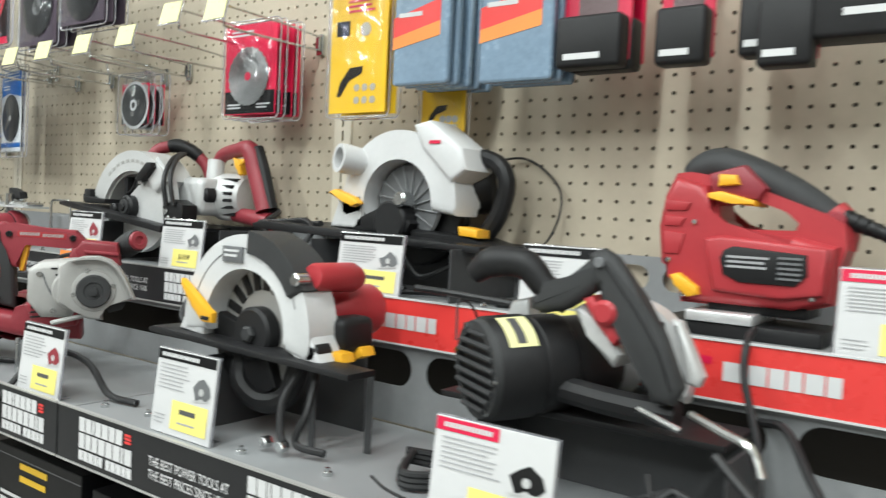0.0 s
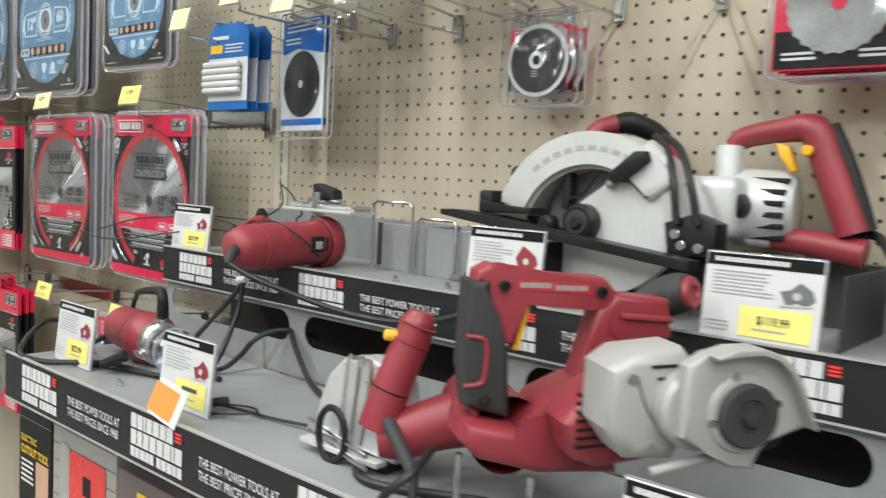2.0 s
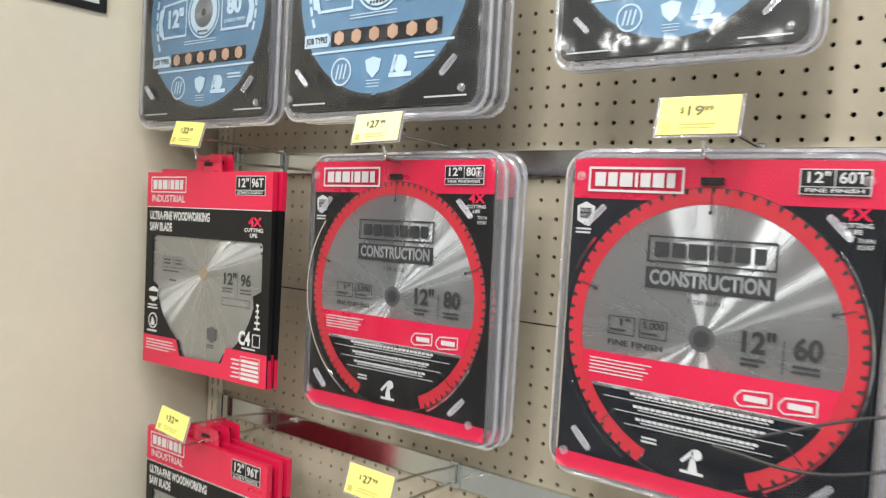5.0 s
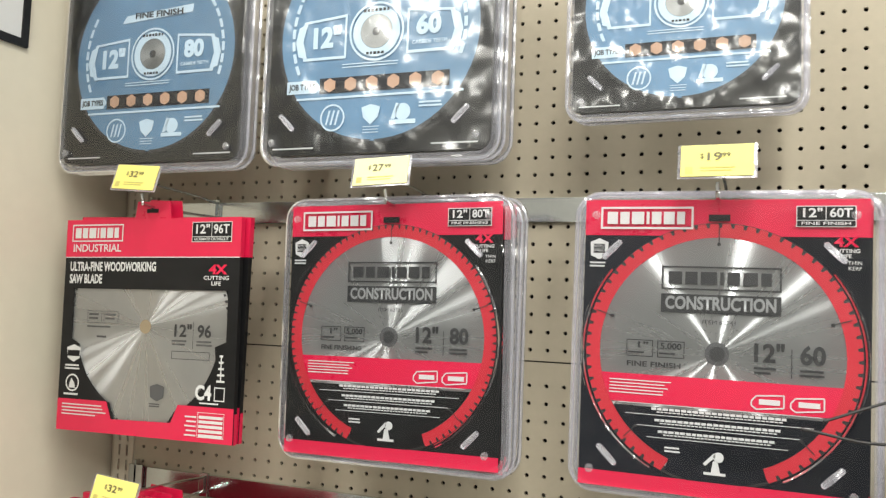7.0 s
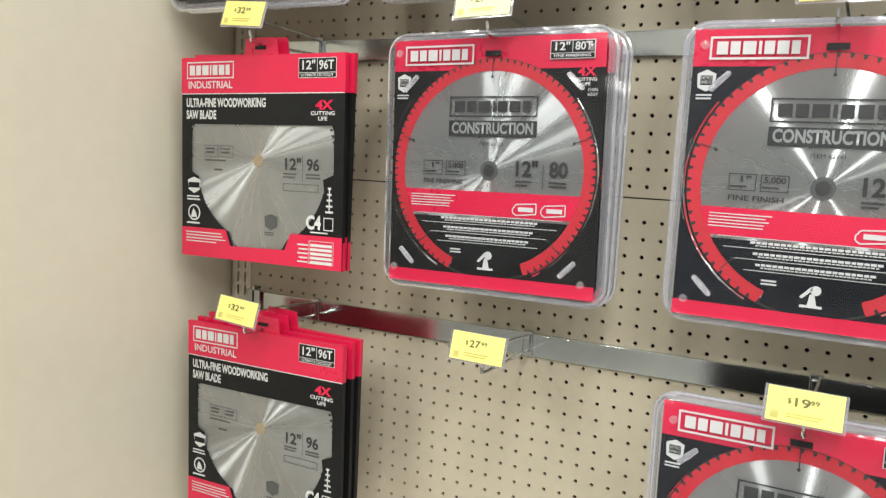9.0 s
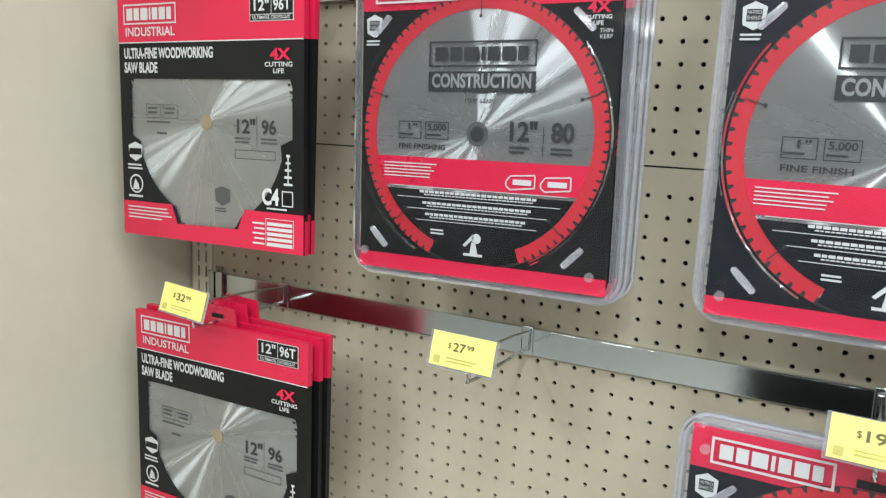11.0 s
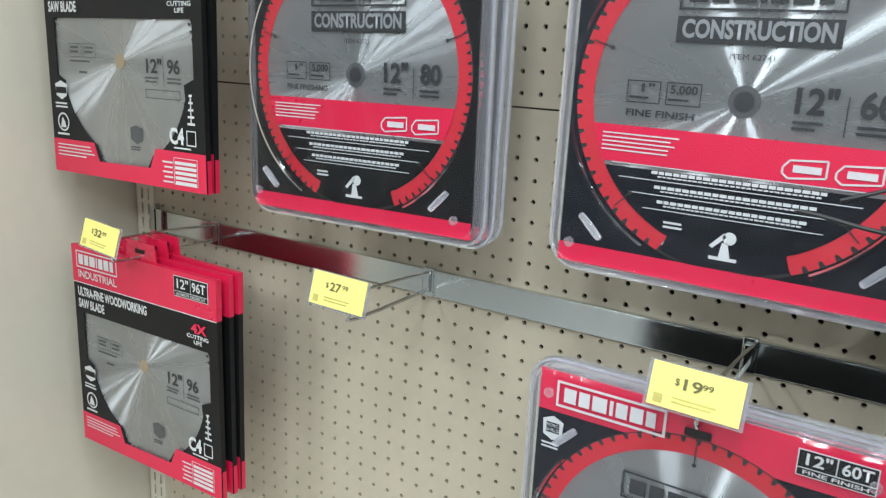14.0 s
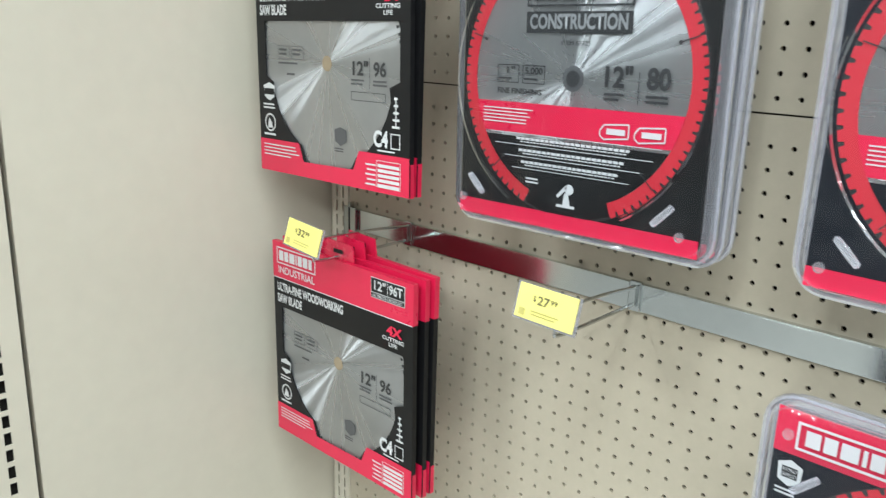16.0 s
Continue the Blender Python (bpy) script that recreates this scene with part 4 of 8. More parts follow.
def sign(x0, x1, y, z0, z1, material, label, words=True, name="shelf_sign"):
    """A printed strip in the lip of a display shelf."""
    p = thing(name, Matrix.Translation((0, 0, 0)), label, "sign", "shelf signs")
    strip = part("strip", box(B(), x0, x1, y, y + 0.003, z0, z1, 0.0006), material, p, "", False)
    bm = box(B(), x0, x1, y - 0.0015, y + 0.004, z1, z1 + 0.0022)
    box(bm, x0, x1, y - 0.0015, y + 0.004, z0 - 0.0022, z0)
    part("holder_edge", bm, CARD_WHITE if material is SIGN_RED else GUARD_GREY, p, "", False)
    return strip


def logo(p, x, z, y, h):
    """Stacked word mark as plain white blocks with a small red badge."""
    bm = B()
    u = h / 10
    marks(bm, x, x + h * 1.78, z + 6.7 * u, z + 10 * u, y, (1, 1, 0.45, 1, 1.05, 1, 1.05), 0.11)
    marks(bm, x, x + h * 2.15, z + 2.8 * u, z + 6.3 * u, y, (0.9, 0.85, 0.9, 1, 0.95, 1, 0.45, 1), 0.11)
    marks(bm, x, x + h * 1.02, z, z + 2.3 * u, y, (1, 1.05, 1.2, 0.9, 1), 0.11)
    marks(bm, x + h * 1.12, x + h * 2.15, z, z + 2.3 * u, y, (0.9, 1.05, 1.05, 0.8, 1), 0.11)
    part("word_mark", bm, CARD_WHITE, p, "white stacked word mark", False)
    bm = B()
    for k in range(3):
        flat(bm, rect(x + h * 1.84, x + h * 2.08, z + (7.5 + 0.8 * k) * u, z + (8.05 + 0.8 * k) * u), y)
    part("badge", bm, SIGN_RED, p, "small red badge", False)


def brand_strip(x0, x1, y, z0, z1, first, step):
    p = sign(x0, x1, y, z0, z1, SIGN_BLACK, "black plastic shelf sign with white block lettering")
    h = (z1 - z0) * 0.80
    zc = (z0 + z1) / 2
    x = first
    while x + 0.08 < x1:
        logo(p, x, zc - h / 2, y - 0.0008, h)
        if x + step < x1 + 0.05:
            tx = x + h * 2.15 + 0.034
            letters(p, "THE BEST POWER TOOLS AT\nTHE BEST PRICES SINCE 1968", h * 0.50, tx, zc - 0.004, y - 0.0008, CARD_WHITE, 0.150, "LEFT", bold=0.01)
        x += step


brand_strip(0.655, 1.890, -0.246, 1.317, 1.377, 0.712, 0.337)
brand_strip(0.655, 1.886, -0.520, 1.142, 1.213, 0.722, 0.337)
brand_strip(1.890, 3.115, -0.520, 1.142, 1.213, 1.945, 0.337)
rp = sign(1.894, 3.115, -0.246, 1.317, 1.377, SIGN_RED, "red plastic shelf sign with a white word mark")
for wx in (2.205, 2.690):
    bm = B()
    marks(bm, wx, wx + 0.115, 1.337, 1.357, -0.2468, (1.3, 1, 0.9, 0.8, 1, 0.8), 0.11)
    part("word_mark", bm, CARD_WHITE, rp, "white word mark", False)
    bm = B()
    flat(bm, [(wx - 0.062, 1.345), (wx - 0.04, 1.362), (wx - 0.012, 1.360), (wx - 0.012, 1.352), (wx - 0.036, 1.354), (wx - 0.05, 1.343)], -0.2468)
    part("figure_mark", bm, CARD_RED, rp, "dark red figure mark", False)

# ---- zinc crossbars and hooks ----
def crossbar(x0, x1, z, label):
    p = thing("crossbar", Matrix.Identity(4), label, "display bar", "zinc crossbars")
    bm = box(B(), x0, x1, -0.008, 0.0, z - 0.0175, z + 0.0175, 0.0012)
    box(bm, x0, x1, -0.008, 0.012, z + 0.0165, z + 0.018)
    part("bar", bm, ZINC, p, "bright zinc-plated flat bar", False)
    for x in (x0, x1 - 0.03):
        bm = box(B(), x, x + 0.03, -0.014, -0.0085, z - 0.030, z + 0.022, 0.001)
        box(bm, x + 0.012, x + 0.016, -0.014, -0.0045, z - 0.045, z + 0.03)
        part("bracket", bm, ZINC, p, "zinc mounting bracket", False)
    return p


for z in (1.182, 1.637):
    crossbar(-0.548, 0.655, z, "zinc-plated crossbar carrying long hooks in front of the pegboard")
crossbar(-0.548, 0.655, 2.09, "zinc-plated crossbar carrying long hooks in front of the pegboard")


def hook(x, z, y0, length, price, pale=False, tilt=0.0, tagw=0.078, plain=False, drop=0.0, tagged_end=True):
    """A wire display hook: clip, carrying wire, upper wire and its price plate."""
    p = thing("display_hook", Matrix.Translation((x, y0, z)), "chrome wire display hook with a yellow price tag" if not plain else "chrome wire display hook with a blank price tag", "hook", "display hooks")
    bm = B()
    box(bm, -0.008, 0.008, -0.004, 0.002, -0.019, 0.020, 0.0012)
    box(bm, -0.005, 0.005, -0.010, -0.004, -0.012, 0.014, 0.001)
    part("clip", bm, ZINC, p, "zinc clip", False)
    bm = B()
    pipe(bm, [(0, -0.006, -0.010), (0, -length * 0.92, -0.012), (0, -length, -0.004), (0, -length - 0.004, 0.006)], 0.0024, 7, 3)
    part("lower_wire", bm, CHROME, p)
    bm = B()
    pipe(bm, [(0.004, -0.006, 0.014), (0.004, -length * 0.5, 0.020), (0.004, -length - 0.018, 0.022)], 0.0021, 7, 3)
    part("upper_wire", bm, CHROME, p)
    if not tagged_end:
        return tagged(p, "bare chrome wire display hook on the pegboard")
    m = Matrix.Translation((0, -length - 0.020, 0.028 - drop)) @ Matrix.Rotation(radians(-14), 4, "X") @ Matrix.Rotation(radians(tilt), 4, "Y")
    bm = box(B(), -tagw / 2, tagw / 2, 0.0, 0.0012, -0.019, 0.019, m=m)
    tag = part("price_tag", bm, TAG_PALE if pale else TAG_YELLOW, p, "yellow price tag", False)
    holder = box(B(), -tagw / 2 - 0.0035, tagw / 2 + 0.0035, 0.0014, 0.0024, -0.0215, 0.0200, m=m)
    part("tag_holder", holder, FILM_EDGE, p, "clear plastic tag holder", False)
    if price:
        d, c = price.split(".")
        letters(tag, "$", 0.006, -0.016, 0.005, -0.0006, TAG_INK, 0.004, m=m, bold=0.01)
        letters(tag, d, 0.0095, -0.004, 0.004, -0.0006, TAG_INK, 0.016, m=m, bold=0.02)
        letters(tag, c, 0.005, 0.010, 0.006, -0.0006, TAG_INK, 0.009, m=m, bold=0.02)
        bm = B()
        bars(bm, -0.018, 0.022, -0.015, -0.008, -0.0006, 2, 3, 0.4)
        flat(bm, rect(-0.034, -0.026, -0.016, -0.008), -0.0006)
        bmesh.ops.transform(bm, matrix=m, verts=bm.verts)
        part("small_print", bm, TAG_FAINT, tag, "", False)
    return p


hook(-0.398, 1.640, -0.008, 0.175, "32.99", tilt=4)
hook(0.0, 1.640, -0.008, 0.165, "27.99", pale=True, tilt=-2)
hook(0.418, 1.640, -0.008, 0.165, "19.99")
hook(-0.392, 1.184, -0.008, 0.185, "32.99", tilt=4)
hook(0.017, 1.184, -0.008, 0.165, "27.99", tilt=1)
hook(0.425, 1.184, -0.008, 0.185, "19.99", tilt=1)

# ---- power tools on the display ----
def at(name, base, label, category="power tool", group="display power tools"):
    return thing(name, Matrix.Translation(base), label, category, group)


def wpart(name, bm, material, parent, label="", smooth=True):
    """A part whose mesh is given in the room's own metres."""
    ob = part(name, bm, material, parent, label, smooth)
    q = parent
    m = Matrix.Identity(4)
    while q is not None:
        m = q.matrix_basis @ m if q.parent is None else m
        q = q.parent
    ob.matrix_parent_inverse = m.inverted() if parent.parent is None else Matrix.Identity(4)
    return ob


def band(cx, cz, r0, r1, a0, a1, n=28):
    return arc(cx, cz, r1, a0, a1, n) + arc(cx, cz, r0, a1, a0, n)


def cord(parent, pts, r=0.0042, name="cord"):
    return wpart(name, pipe(B(), pts, r, 8, 8), CORD, parent, "black rubber power cord")


def drum(cx, cz, r, y0, y1, b=0.004, n=28):
    return lathe(B(), [(0, 0), (r - b, 0), (r, b), (r, abs(y1 - y0) - b), (r - b, abs(y1 - y0)), (0, abs(y1 - y0))], Matrix.Translation((cx, y0, cz)) @ Matrix.Rotation(radians(-90), 4, "X"), n)


def screws(parent, pts, y, r=0.0035):
    for x, z in pts:
        wpart("screw", drum(x, z, r, y - 0.002, y + 0.001, 0.0008, 10), CHROME, parent)


def worm_saw():
    p = at("circular_saw", (1.50, -0.12, TOP_Z), "silver and red rear-handle circular saw with a black shoe")
    cx, cz = 1.500, 1.479
    ax, az = 1.505, 1.449
    arch = wpart("upper_guard", prism(B(), band(ax, az, 0.101, 0.141, 36, 160), -0.180, -0.118, 0.006, seg=3), CAST, p, "silver cast blade guard")
    wpart("guard_back", prism(B(), band(ax, az, 0.02, 0.128, 10, 168), -0.124, -0.116), GREY_D, p, "", False)
    wpart("guard_wall", prism(B(), band(ax, az, 0.096, 0.102, 40, 160), -0.172, -0.124), GUARD_GREY, p, "", False)
    wpart("blade", prism(B(), band(cx, cz, 0.012, 0.072, 70, 205), -0.140, -0.137), GREY_D, p, "dark saw blade", False)
    wpart("blade_bracket", prism(B(), [(1.462, 1.548), (1.472, 1.548), (1.474, 1.508), (1.470, 1.492), (1.462, 1.494)], -0.168, -0.150, 0.002), BLACK_PL, p, "black bracket")
    wpart("guard_spring", pipe(B(), [(1.470, -0.166, 1.505), (1.495, -0.17, 1.515), (1.515, -0.17, 1.540), (1.545, -0.168, 1.545)], 0.0022, 7, 5), BLACK_PL, p)
    low = []
    for i in range(31):
        a = radians(-112 + 166 * i / 30)
        r = 0.124 - 0.034 * min(1.0, max(0.0, -math.sin(a)))
        low.append((1.506 + r * math.cos(a), 1.480 + r * math.sin(a)))
    low += [(1.548, 1.552), (1.522, 1.520), (1.492, 1.505), (1.476, 1.482), (1.470, 1.452)]
    lower = wpart("lower_guard", prism(B(), low, -0.172, -0.156, 0.003), CAST, p, "pale retractable guard")
    wpart("guard_step", prism(B(), band(1.506, 1.480, 0.100, 0.112, -22, 40, 16), -0.1745, -0.1715, 0.001), CAST, lower)
    wpart("step_edge", prism(B(), [(1.568, 1.449), (1.620, 1.440), (1.620, 1.437), (1.568, 1.446)], -0.1735, -0.1715), GREY_D, lower, "", False)
    arbor_ob = wpart("arbor", drum(cx, cz, 0.023, -0.190, -0.168), BLACK_PL, p, "black arbor flange")
    wpart("arbor_ring", drum(cx, cz, 0.015, -0.193, -0.189, 0.001), RUBBER, arbor_ob)
    wpart("arbor_bolt", drum(cx, cz, 0.009, -0.198, -0.190, 0.002, 6), BLACK_PL, arbor_ob)
    wpart("pivot_knob", drum(1.448, 1.474, 0.011, -0.185, -0.16), BLACK_PL, p)
    wpart("lift_lever", prism(B(), [(1.536, 1.538), (1.570, 1.566), (1.584, 1.566), (1.588, 1.556), (1.556, 1.530), (1.540, 1.530)], -0.192, -0.172, 0.003), BLACK_PL, p, "black lift lever")
    wpart("lever_bolt", drum(1.535, 1.528, 0.006, -0.182, -0.17, 0.002, 10), CHROME, p)
    wpart("front_rail", prism(B(), [(1.300, 1.484), (1.330, 1.484), (1.655, 1.448), (1.655, 1.436), (1.330, 1.473), (1.300, 1.477)], -0.214, -0.182, 0.0015), BLACK_PL, p, "black steel shoe")
    wpart("shoe", prism(B(), [(1.300, 1.481), (1.330, 1.481), (1.655, 1.445), (1.655, 1.439), (1.330, 1.475), (1.300, 1.477)], -0.145, -0.055, 0.0015), BLACK_PL, p, "black steel shoe")
    wpart("foot_bracket", prism(B(), [(1.348, 1.500), (1.376, 1.494), (1.430, 1.492), (1.430, 1.484), (1.350, 1.484)], -0.19, -0.15, 0.002), BLACK_PL, p)
    wpart("front_bracket", box(B(), 1.342, 1.364, -0.185, -0.13, 1.482, 1.512, 0.004), BLACK_PL, p)
    wpart("depth_knob", drum(1.384, 1.535, 0.012, -0.16, -0.125, 0.004, 10), BLACK_PL, p)
    wpart("gear_case", box(B(), 1.585, 1.672, -0.140, -0.05, 1.470, 1.542, 0.014, seg=3), CAST, p, "silver gear case")
    m = Matrix.Translation((1.640, -0.068, 1.508)) @ turn_to((1, 0.16, 0))
    motorc_ob = wpart("motor_case", lathe(B(), [(0, 0), (0.040, 0), (0.046, 0.008), (0.046, 0.062), (0.038, 0.074), (0, 0.076)], m, 28), CAST, p, "silver motor case")
    for i in range(6):
        dz = -0.033 + 0.013 * i
        q = math.sqrt(0.0465 ** 2 - dz * dz)
        wpart("vent_slot", box(B(), 1.672, 1.712, -0.0595 - q, -0.045 - q, 1.508 + dz - 0.0032, 1.508 + dz + 0.0032, 0.001), BLACK_PL, motorc_ob)
    wpart("brush_cap", drum(1.662, 1.509, 0.017, -0.132, -0.105), BLACK_PL, motorc_ob, "black brush cap")
    wpart("clamp_block", prism(B(), [(1.606, 1.486), (1.640, 1.498), (1.668, 1.488), (1.668, 1.452), (1.612, 1.448)], -0.178, -0.142, 0.004), BLACK_PL, p, "black clamp block")
    screws(p, [(1.622, 1.474), (1.650, 1.460), (1.63, 1.462)], -0.180, 0.006)
    rearha_ob = wpart("rear_handle", pipe(B(), [(1.640, -0.075, 1.578), (1.654, -0.075, 1.590), (1.695, -0.075, 1.598), (1.730, -0.075, 1.598), (1.748, -0.075, 1.562), (1.766, -0.075, 1.520), (1.780, -0.075, 1.484)], 0.015, 14, 6, radii=[0.012, 0.013, 0.014, 0.018, 0.018, 0.018, 0.018]), RED_TOOL, p, "red rear handle")
    wpart("handle_foot", pipe(B(), [(1.690, -0.075, 1.474), (1.730, -0.075, 1.472), (1.794, -0.075, 1.464)], 0.015, 12, 5, radii=[0.013, 0.015, 0.017]), RED_TOOL, p, "red handle foot")
    wpart("foot_neck", rod(B(), (1.668, -0.08, 1.474), (1.694, -0.078, 1.474), 0.012, n=14), CAST, p)
    wpart("handle_neck", pipe(B(), [(1.640, -0.085, 1.535), (1.638, -0.080, 1.578)], 0.017, 14, 2), CAST, p, "silver handle neck")
    wpart("rear_grip", pipe(B(), [(1.744, -0.070, 1.602), (1.760, -0.070, 1.570), (1.778, -0.070, 1.525), (1.791, -0.070, 1.488)], 0.012, 10, 5), BLACK_PL, rearha_ob, "dark rubber grip")
    wpart("trigger", prism(B(), [(1.690, 1.584), (1.706, 1.580), (1.717, 1.552), (1.710, 1.550), (1.698, 1.568)], -0.084, -0.068, 0.002), YELLOW, rearha_ob, "yellow trigger")
    wpart("lock_button", drum(1.730, 1.574, 0.0065, -0.098, -0.090, 0.002, 14), YELLOW, rearha_ob, "yellow lock button")
    th = wpart("top_handle", pipe(B(), [(1.486, -0.082, 1.607), (1.500, -0.072, 1.609), (1.520, -0.056, 1.601), (1.535, -0.044, 1.588)], 0.013, 12, 5, radii=[0.013, 0.015, 0.014, 0.013]), BLACK_PL, p, "black top handle grip")
    wpart("handle_end", pipe(B(), [(1.460, -0.105, 1.585), (1.470, -0.096, 1.600), (1.486, -0.083, 1.607)], 0.0125, 12, 4), RED_TOOL, th)
    wpart("handle_end", pipe(B(), [(1.534, -0.045, 1.589), (1.546, -0.036, 1.572), (1.556, -0.032, 1.548), (1.560, -0.035, 1.520)], 0.0115, 12, 4), RED_TOOL, th)
    for k in range(9):
        a = 62 + 8 * k
        wpart("cast_mark", prism(B(), band(ax, az, 0.118, 0.124, a, a + 5, 4), -0.1806, -0.1802), GUARD_GREY, arch, "", False)
    for k in range(2):
        cord(p, [(1.550 + 0.012 * k, -0.10, 1.590), (1.590 + 0.016 * k, -0.15, 1.572), (1.616 + 0.020 * k, -0.182, 1.535), (1.624 + 0.024 * k, -0.182, 1.486)], 0.0045)
    cord(p, [(1.830, -0.13, 1.465), (1.90, -0.13, 1.470), (1.96, -0.14, 1.472), (2.00, -0.17, 1.452), (1.985, -0.20, 1.415), (1.92, -0.20, 1.400), (1.88, -0.19, 1.386), (1.93, -0.17, 1.380), (2.0, -0.18, 1.3785)], 0.0048)
    cord(p, [(1.83, -0.12, 1.46), (1.88, -0.16, 1.44), (1.86, -0.19, 1.40), (1.90, -0.21, 1.385), (1.97, -0.20, 1.379)], 0.0048)
    cord(p, [(1.775, -0.07, 1.482), (1.80, -0.06, 1.484), (1.83, -0.12, 1.465)], 0.0052)
    # grey stand that holds the saw up
    s = at("tool_stand", (1.62, -0.12, TOP_Z), "dark grey bent steel stand under a saw", "stand", "tool stands")
    for x in (1.806, 1.43):
        wpart("side_plate", box(B(), x, x + 0.003, -0.20, -0.03, TOP_Z, 1.448, 0.001), STAND, s, "", False)
    wpart("rear_plate", box(B(), 1.433, 1.806, -0.035, -0.032, TOP_Z, 1.450, 0.001), STAND, s, "", False)


def white_saw():
    p = at("circular_saw", (2.15, -0.12, TOP_Z), "white and black large circular saw with a dust port")
    cx, cz = 2.140, 1.508
    wpart("upper_guard", prism(B(), band(cx, cz, 0.068, 0.113, -8, 196), -0.170, -0.105, 0.008, seg=3), WHITE_PL, p, "white blade guard")
    wpart("guard_leg", prism(B(), [(2.022, 1.52), (2.070, 1.52), (2.072, 1.466), (2.000, 1.466)], -0.170, -0.11, 0.004), WHITE_PL, p, "", False)
    guardc_ob = wpart("guard_cap", prism(B(), [(2.170, 1.628), (2.200, 1.634), (2.262, 1.592), (2.272, 1.560), (2.245, 1.540), (2.190, 1.590)], -0.176, -0.10, 0.008, seg=3), WHITE_PL, p, "white guard cap")
    wpart("red_mark", box(B(), 2.205, 2.226, -0.1775, -0.1765, 1.598, 1.603), CARD_RED, guardc_ob, "", False)
    dustpo_ob = wpart("dust_port", lathe(B(), [(0.016, 0.05), (0.017, 0), (0.023, 0), (0.024, 0.012), (0.021, 0.05)], Matrix.Translation((2.043, -0.200, 1.576)) @ turn_to((0.35, 0.9, -0.1)), 24), WHITE_PL, p, "white dust port")
    wpart("port_bore", lathe(B(), [(0, 0.02), (0.0168, 0.02)], Matrix.Translation((2.043, -0.200, 1.576)) @ turn_to((0.35, 0.9, -0.1)), 20), BLACK_PL, dustpo_ob, "", False)
    wpart("guard_back", drum(cx, cz, 0.098, -0.125, -0.10), BLACK_PL, p)
    fandis_ob = wpart("fan_disc", drum(cx, cz, 0.064, -0.140, -0.132), GREY_D, p, "dark spoked disc")
    for i in range(16):
        a = 2 * math.pi * i / 16
        wpart("spoke", rod(B(), (cx + 0.018 * math.cos(a), -0.142, cz + 0.018 * math.sin(a)), (cx + 0.062 * math.cos(a + 0.2), -0.142, cz + 0.062 * math.sin(a + 0.2)), 0.0014, n=6), GREY, fandis_ob)
    wpart("arbor", drum(cx - 0.01, cz - 0.028, 0.032, -0.176, -0.14), BLACK_PL, p, "black arbor flange")
    wpart("arbor_bolt", drum(cx + 0.012, cz + 0.006, 0.012, -0.180, -0.15, 0.003, 14), CHROME, p, "chrome bolt")
    wpart("lower_link", prism(B(), [(2.06, 1.482), (2.13, 1.510), (2.17, 1.478), (2.16, 1.462), (2.05, 1.462)], -0.17, -0.145, 0.003), BLACK_PL, p)
    wpart("lever", prism(B(), [(2.010, 1.521), (2.026, 1.527), (2.068, 1.514), (2.078, 1.505), (2.062, 1.499), (2.046, 1.510)], -0.190, -0.172, 0.003), YELLOW, p, "yellow guard lever")
    wpart("shoe", prism(B(), [(1.860, 1.464), (1.885, 1.470), (2.330, 1.452), (2.330, 1.443), (1.862, 1.456)], -0.215, -0.045, 0.0015), BLACK_PL, p, "black steel shoe")
    wpart("motor", lathe(B(), [(0, 0), (0.038, 0), (0.044, 0.01), (0.044, 0.055), (0.036, 0.064), (0, 0.064)], Matrix.Translation((2.200, -0.105, 1.535)) @ turn_to((0.5, 0.45, 0.1)), 26), BLACK_PL, p, "black motor case")
    wpart("handle", pipe(B(), [(2.235, -0.115, 1.585), (2.285, -0.115, 1.575), (2.305, -0.115, 1.545), (2.295, -0.115, 1.500), (2.270, -0.115, 1.462)], 0.0135, 10, 6), BLACK_PL, p, "black rear handle")
    wpart("clamp_knob", prism(B(), [(2.255, 1.478), (2.290, 1.474), (2.290, 1.462), (2.258, 1.464)], -0.165, -0.13, 0.003), YELLOW, p, "yellow clamp knob")
    wpart("rear_base", prism(B(), [(2.16, 1.470), (2.27, 1.462), (2.34, 1.447), (2.34, 1.436), (2.16, 1.440)], -0.16, -0.08, 0.005), BLACK_PL, p)
    cord(p, [(2.245, -0.07, 1.580), (2.300, -0.05, 1.585), (2.355, -0.05, 1.545), (2.365, -0.06, 1.500), (2.345, -0.07, 1.455), (2.30, -0.08, 1.448)], 0.0018)
    cord(p, [(2.26, -0.13, 1.445), (2.24, -0.17, 1.415), (2.20, -0.18, 1.400), (2.17, -0.19, 1.43), (2.15, -0.19, 1.40), (2.19, -0.20, 1.380)], 0.0045)
    cord(p, [(1.87, -0.15, 1.462), (1.93, -0.17, 1.466), (2.00, -0.19, 1.47)], 0.0048)
    cord(p, [(2.19, -0.215, 1.378), (2.25, -0.20, 1.380), (2.32, -0.205, 1.379), (2.36, -0.21, 1.379)], 0.004)
    wpart("plug", rod(B(), (2.36, -0.21, 1.380), (2.385, -0.212, 1.380), 0.008, 0.006, 10, 0.002), BLACK_PL, p, "black plug")
    p.location.x += 0.002
    p.location.y += 0.040
    s = at("tool_stand", (2.2, -0.12, TOP_Z), "dark grey bent steel stand under a saw", "stand", "tool stands")
    for x in (2.030, 2.300):
        wpart("side_plate", box(B(), x, x + 0.003, -0.20, -0.03, TOP_Z, 1.447, 0.001), STAND, s, "", False)
    wpart("rear_plate", box(B(), 2.033, 2.30, -0.035, -0.032, TOP_Z, 1.447, 0.001), STAND, s, "", False)


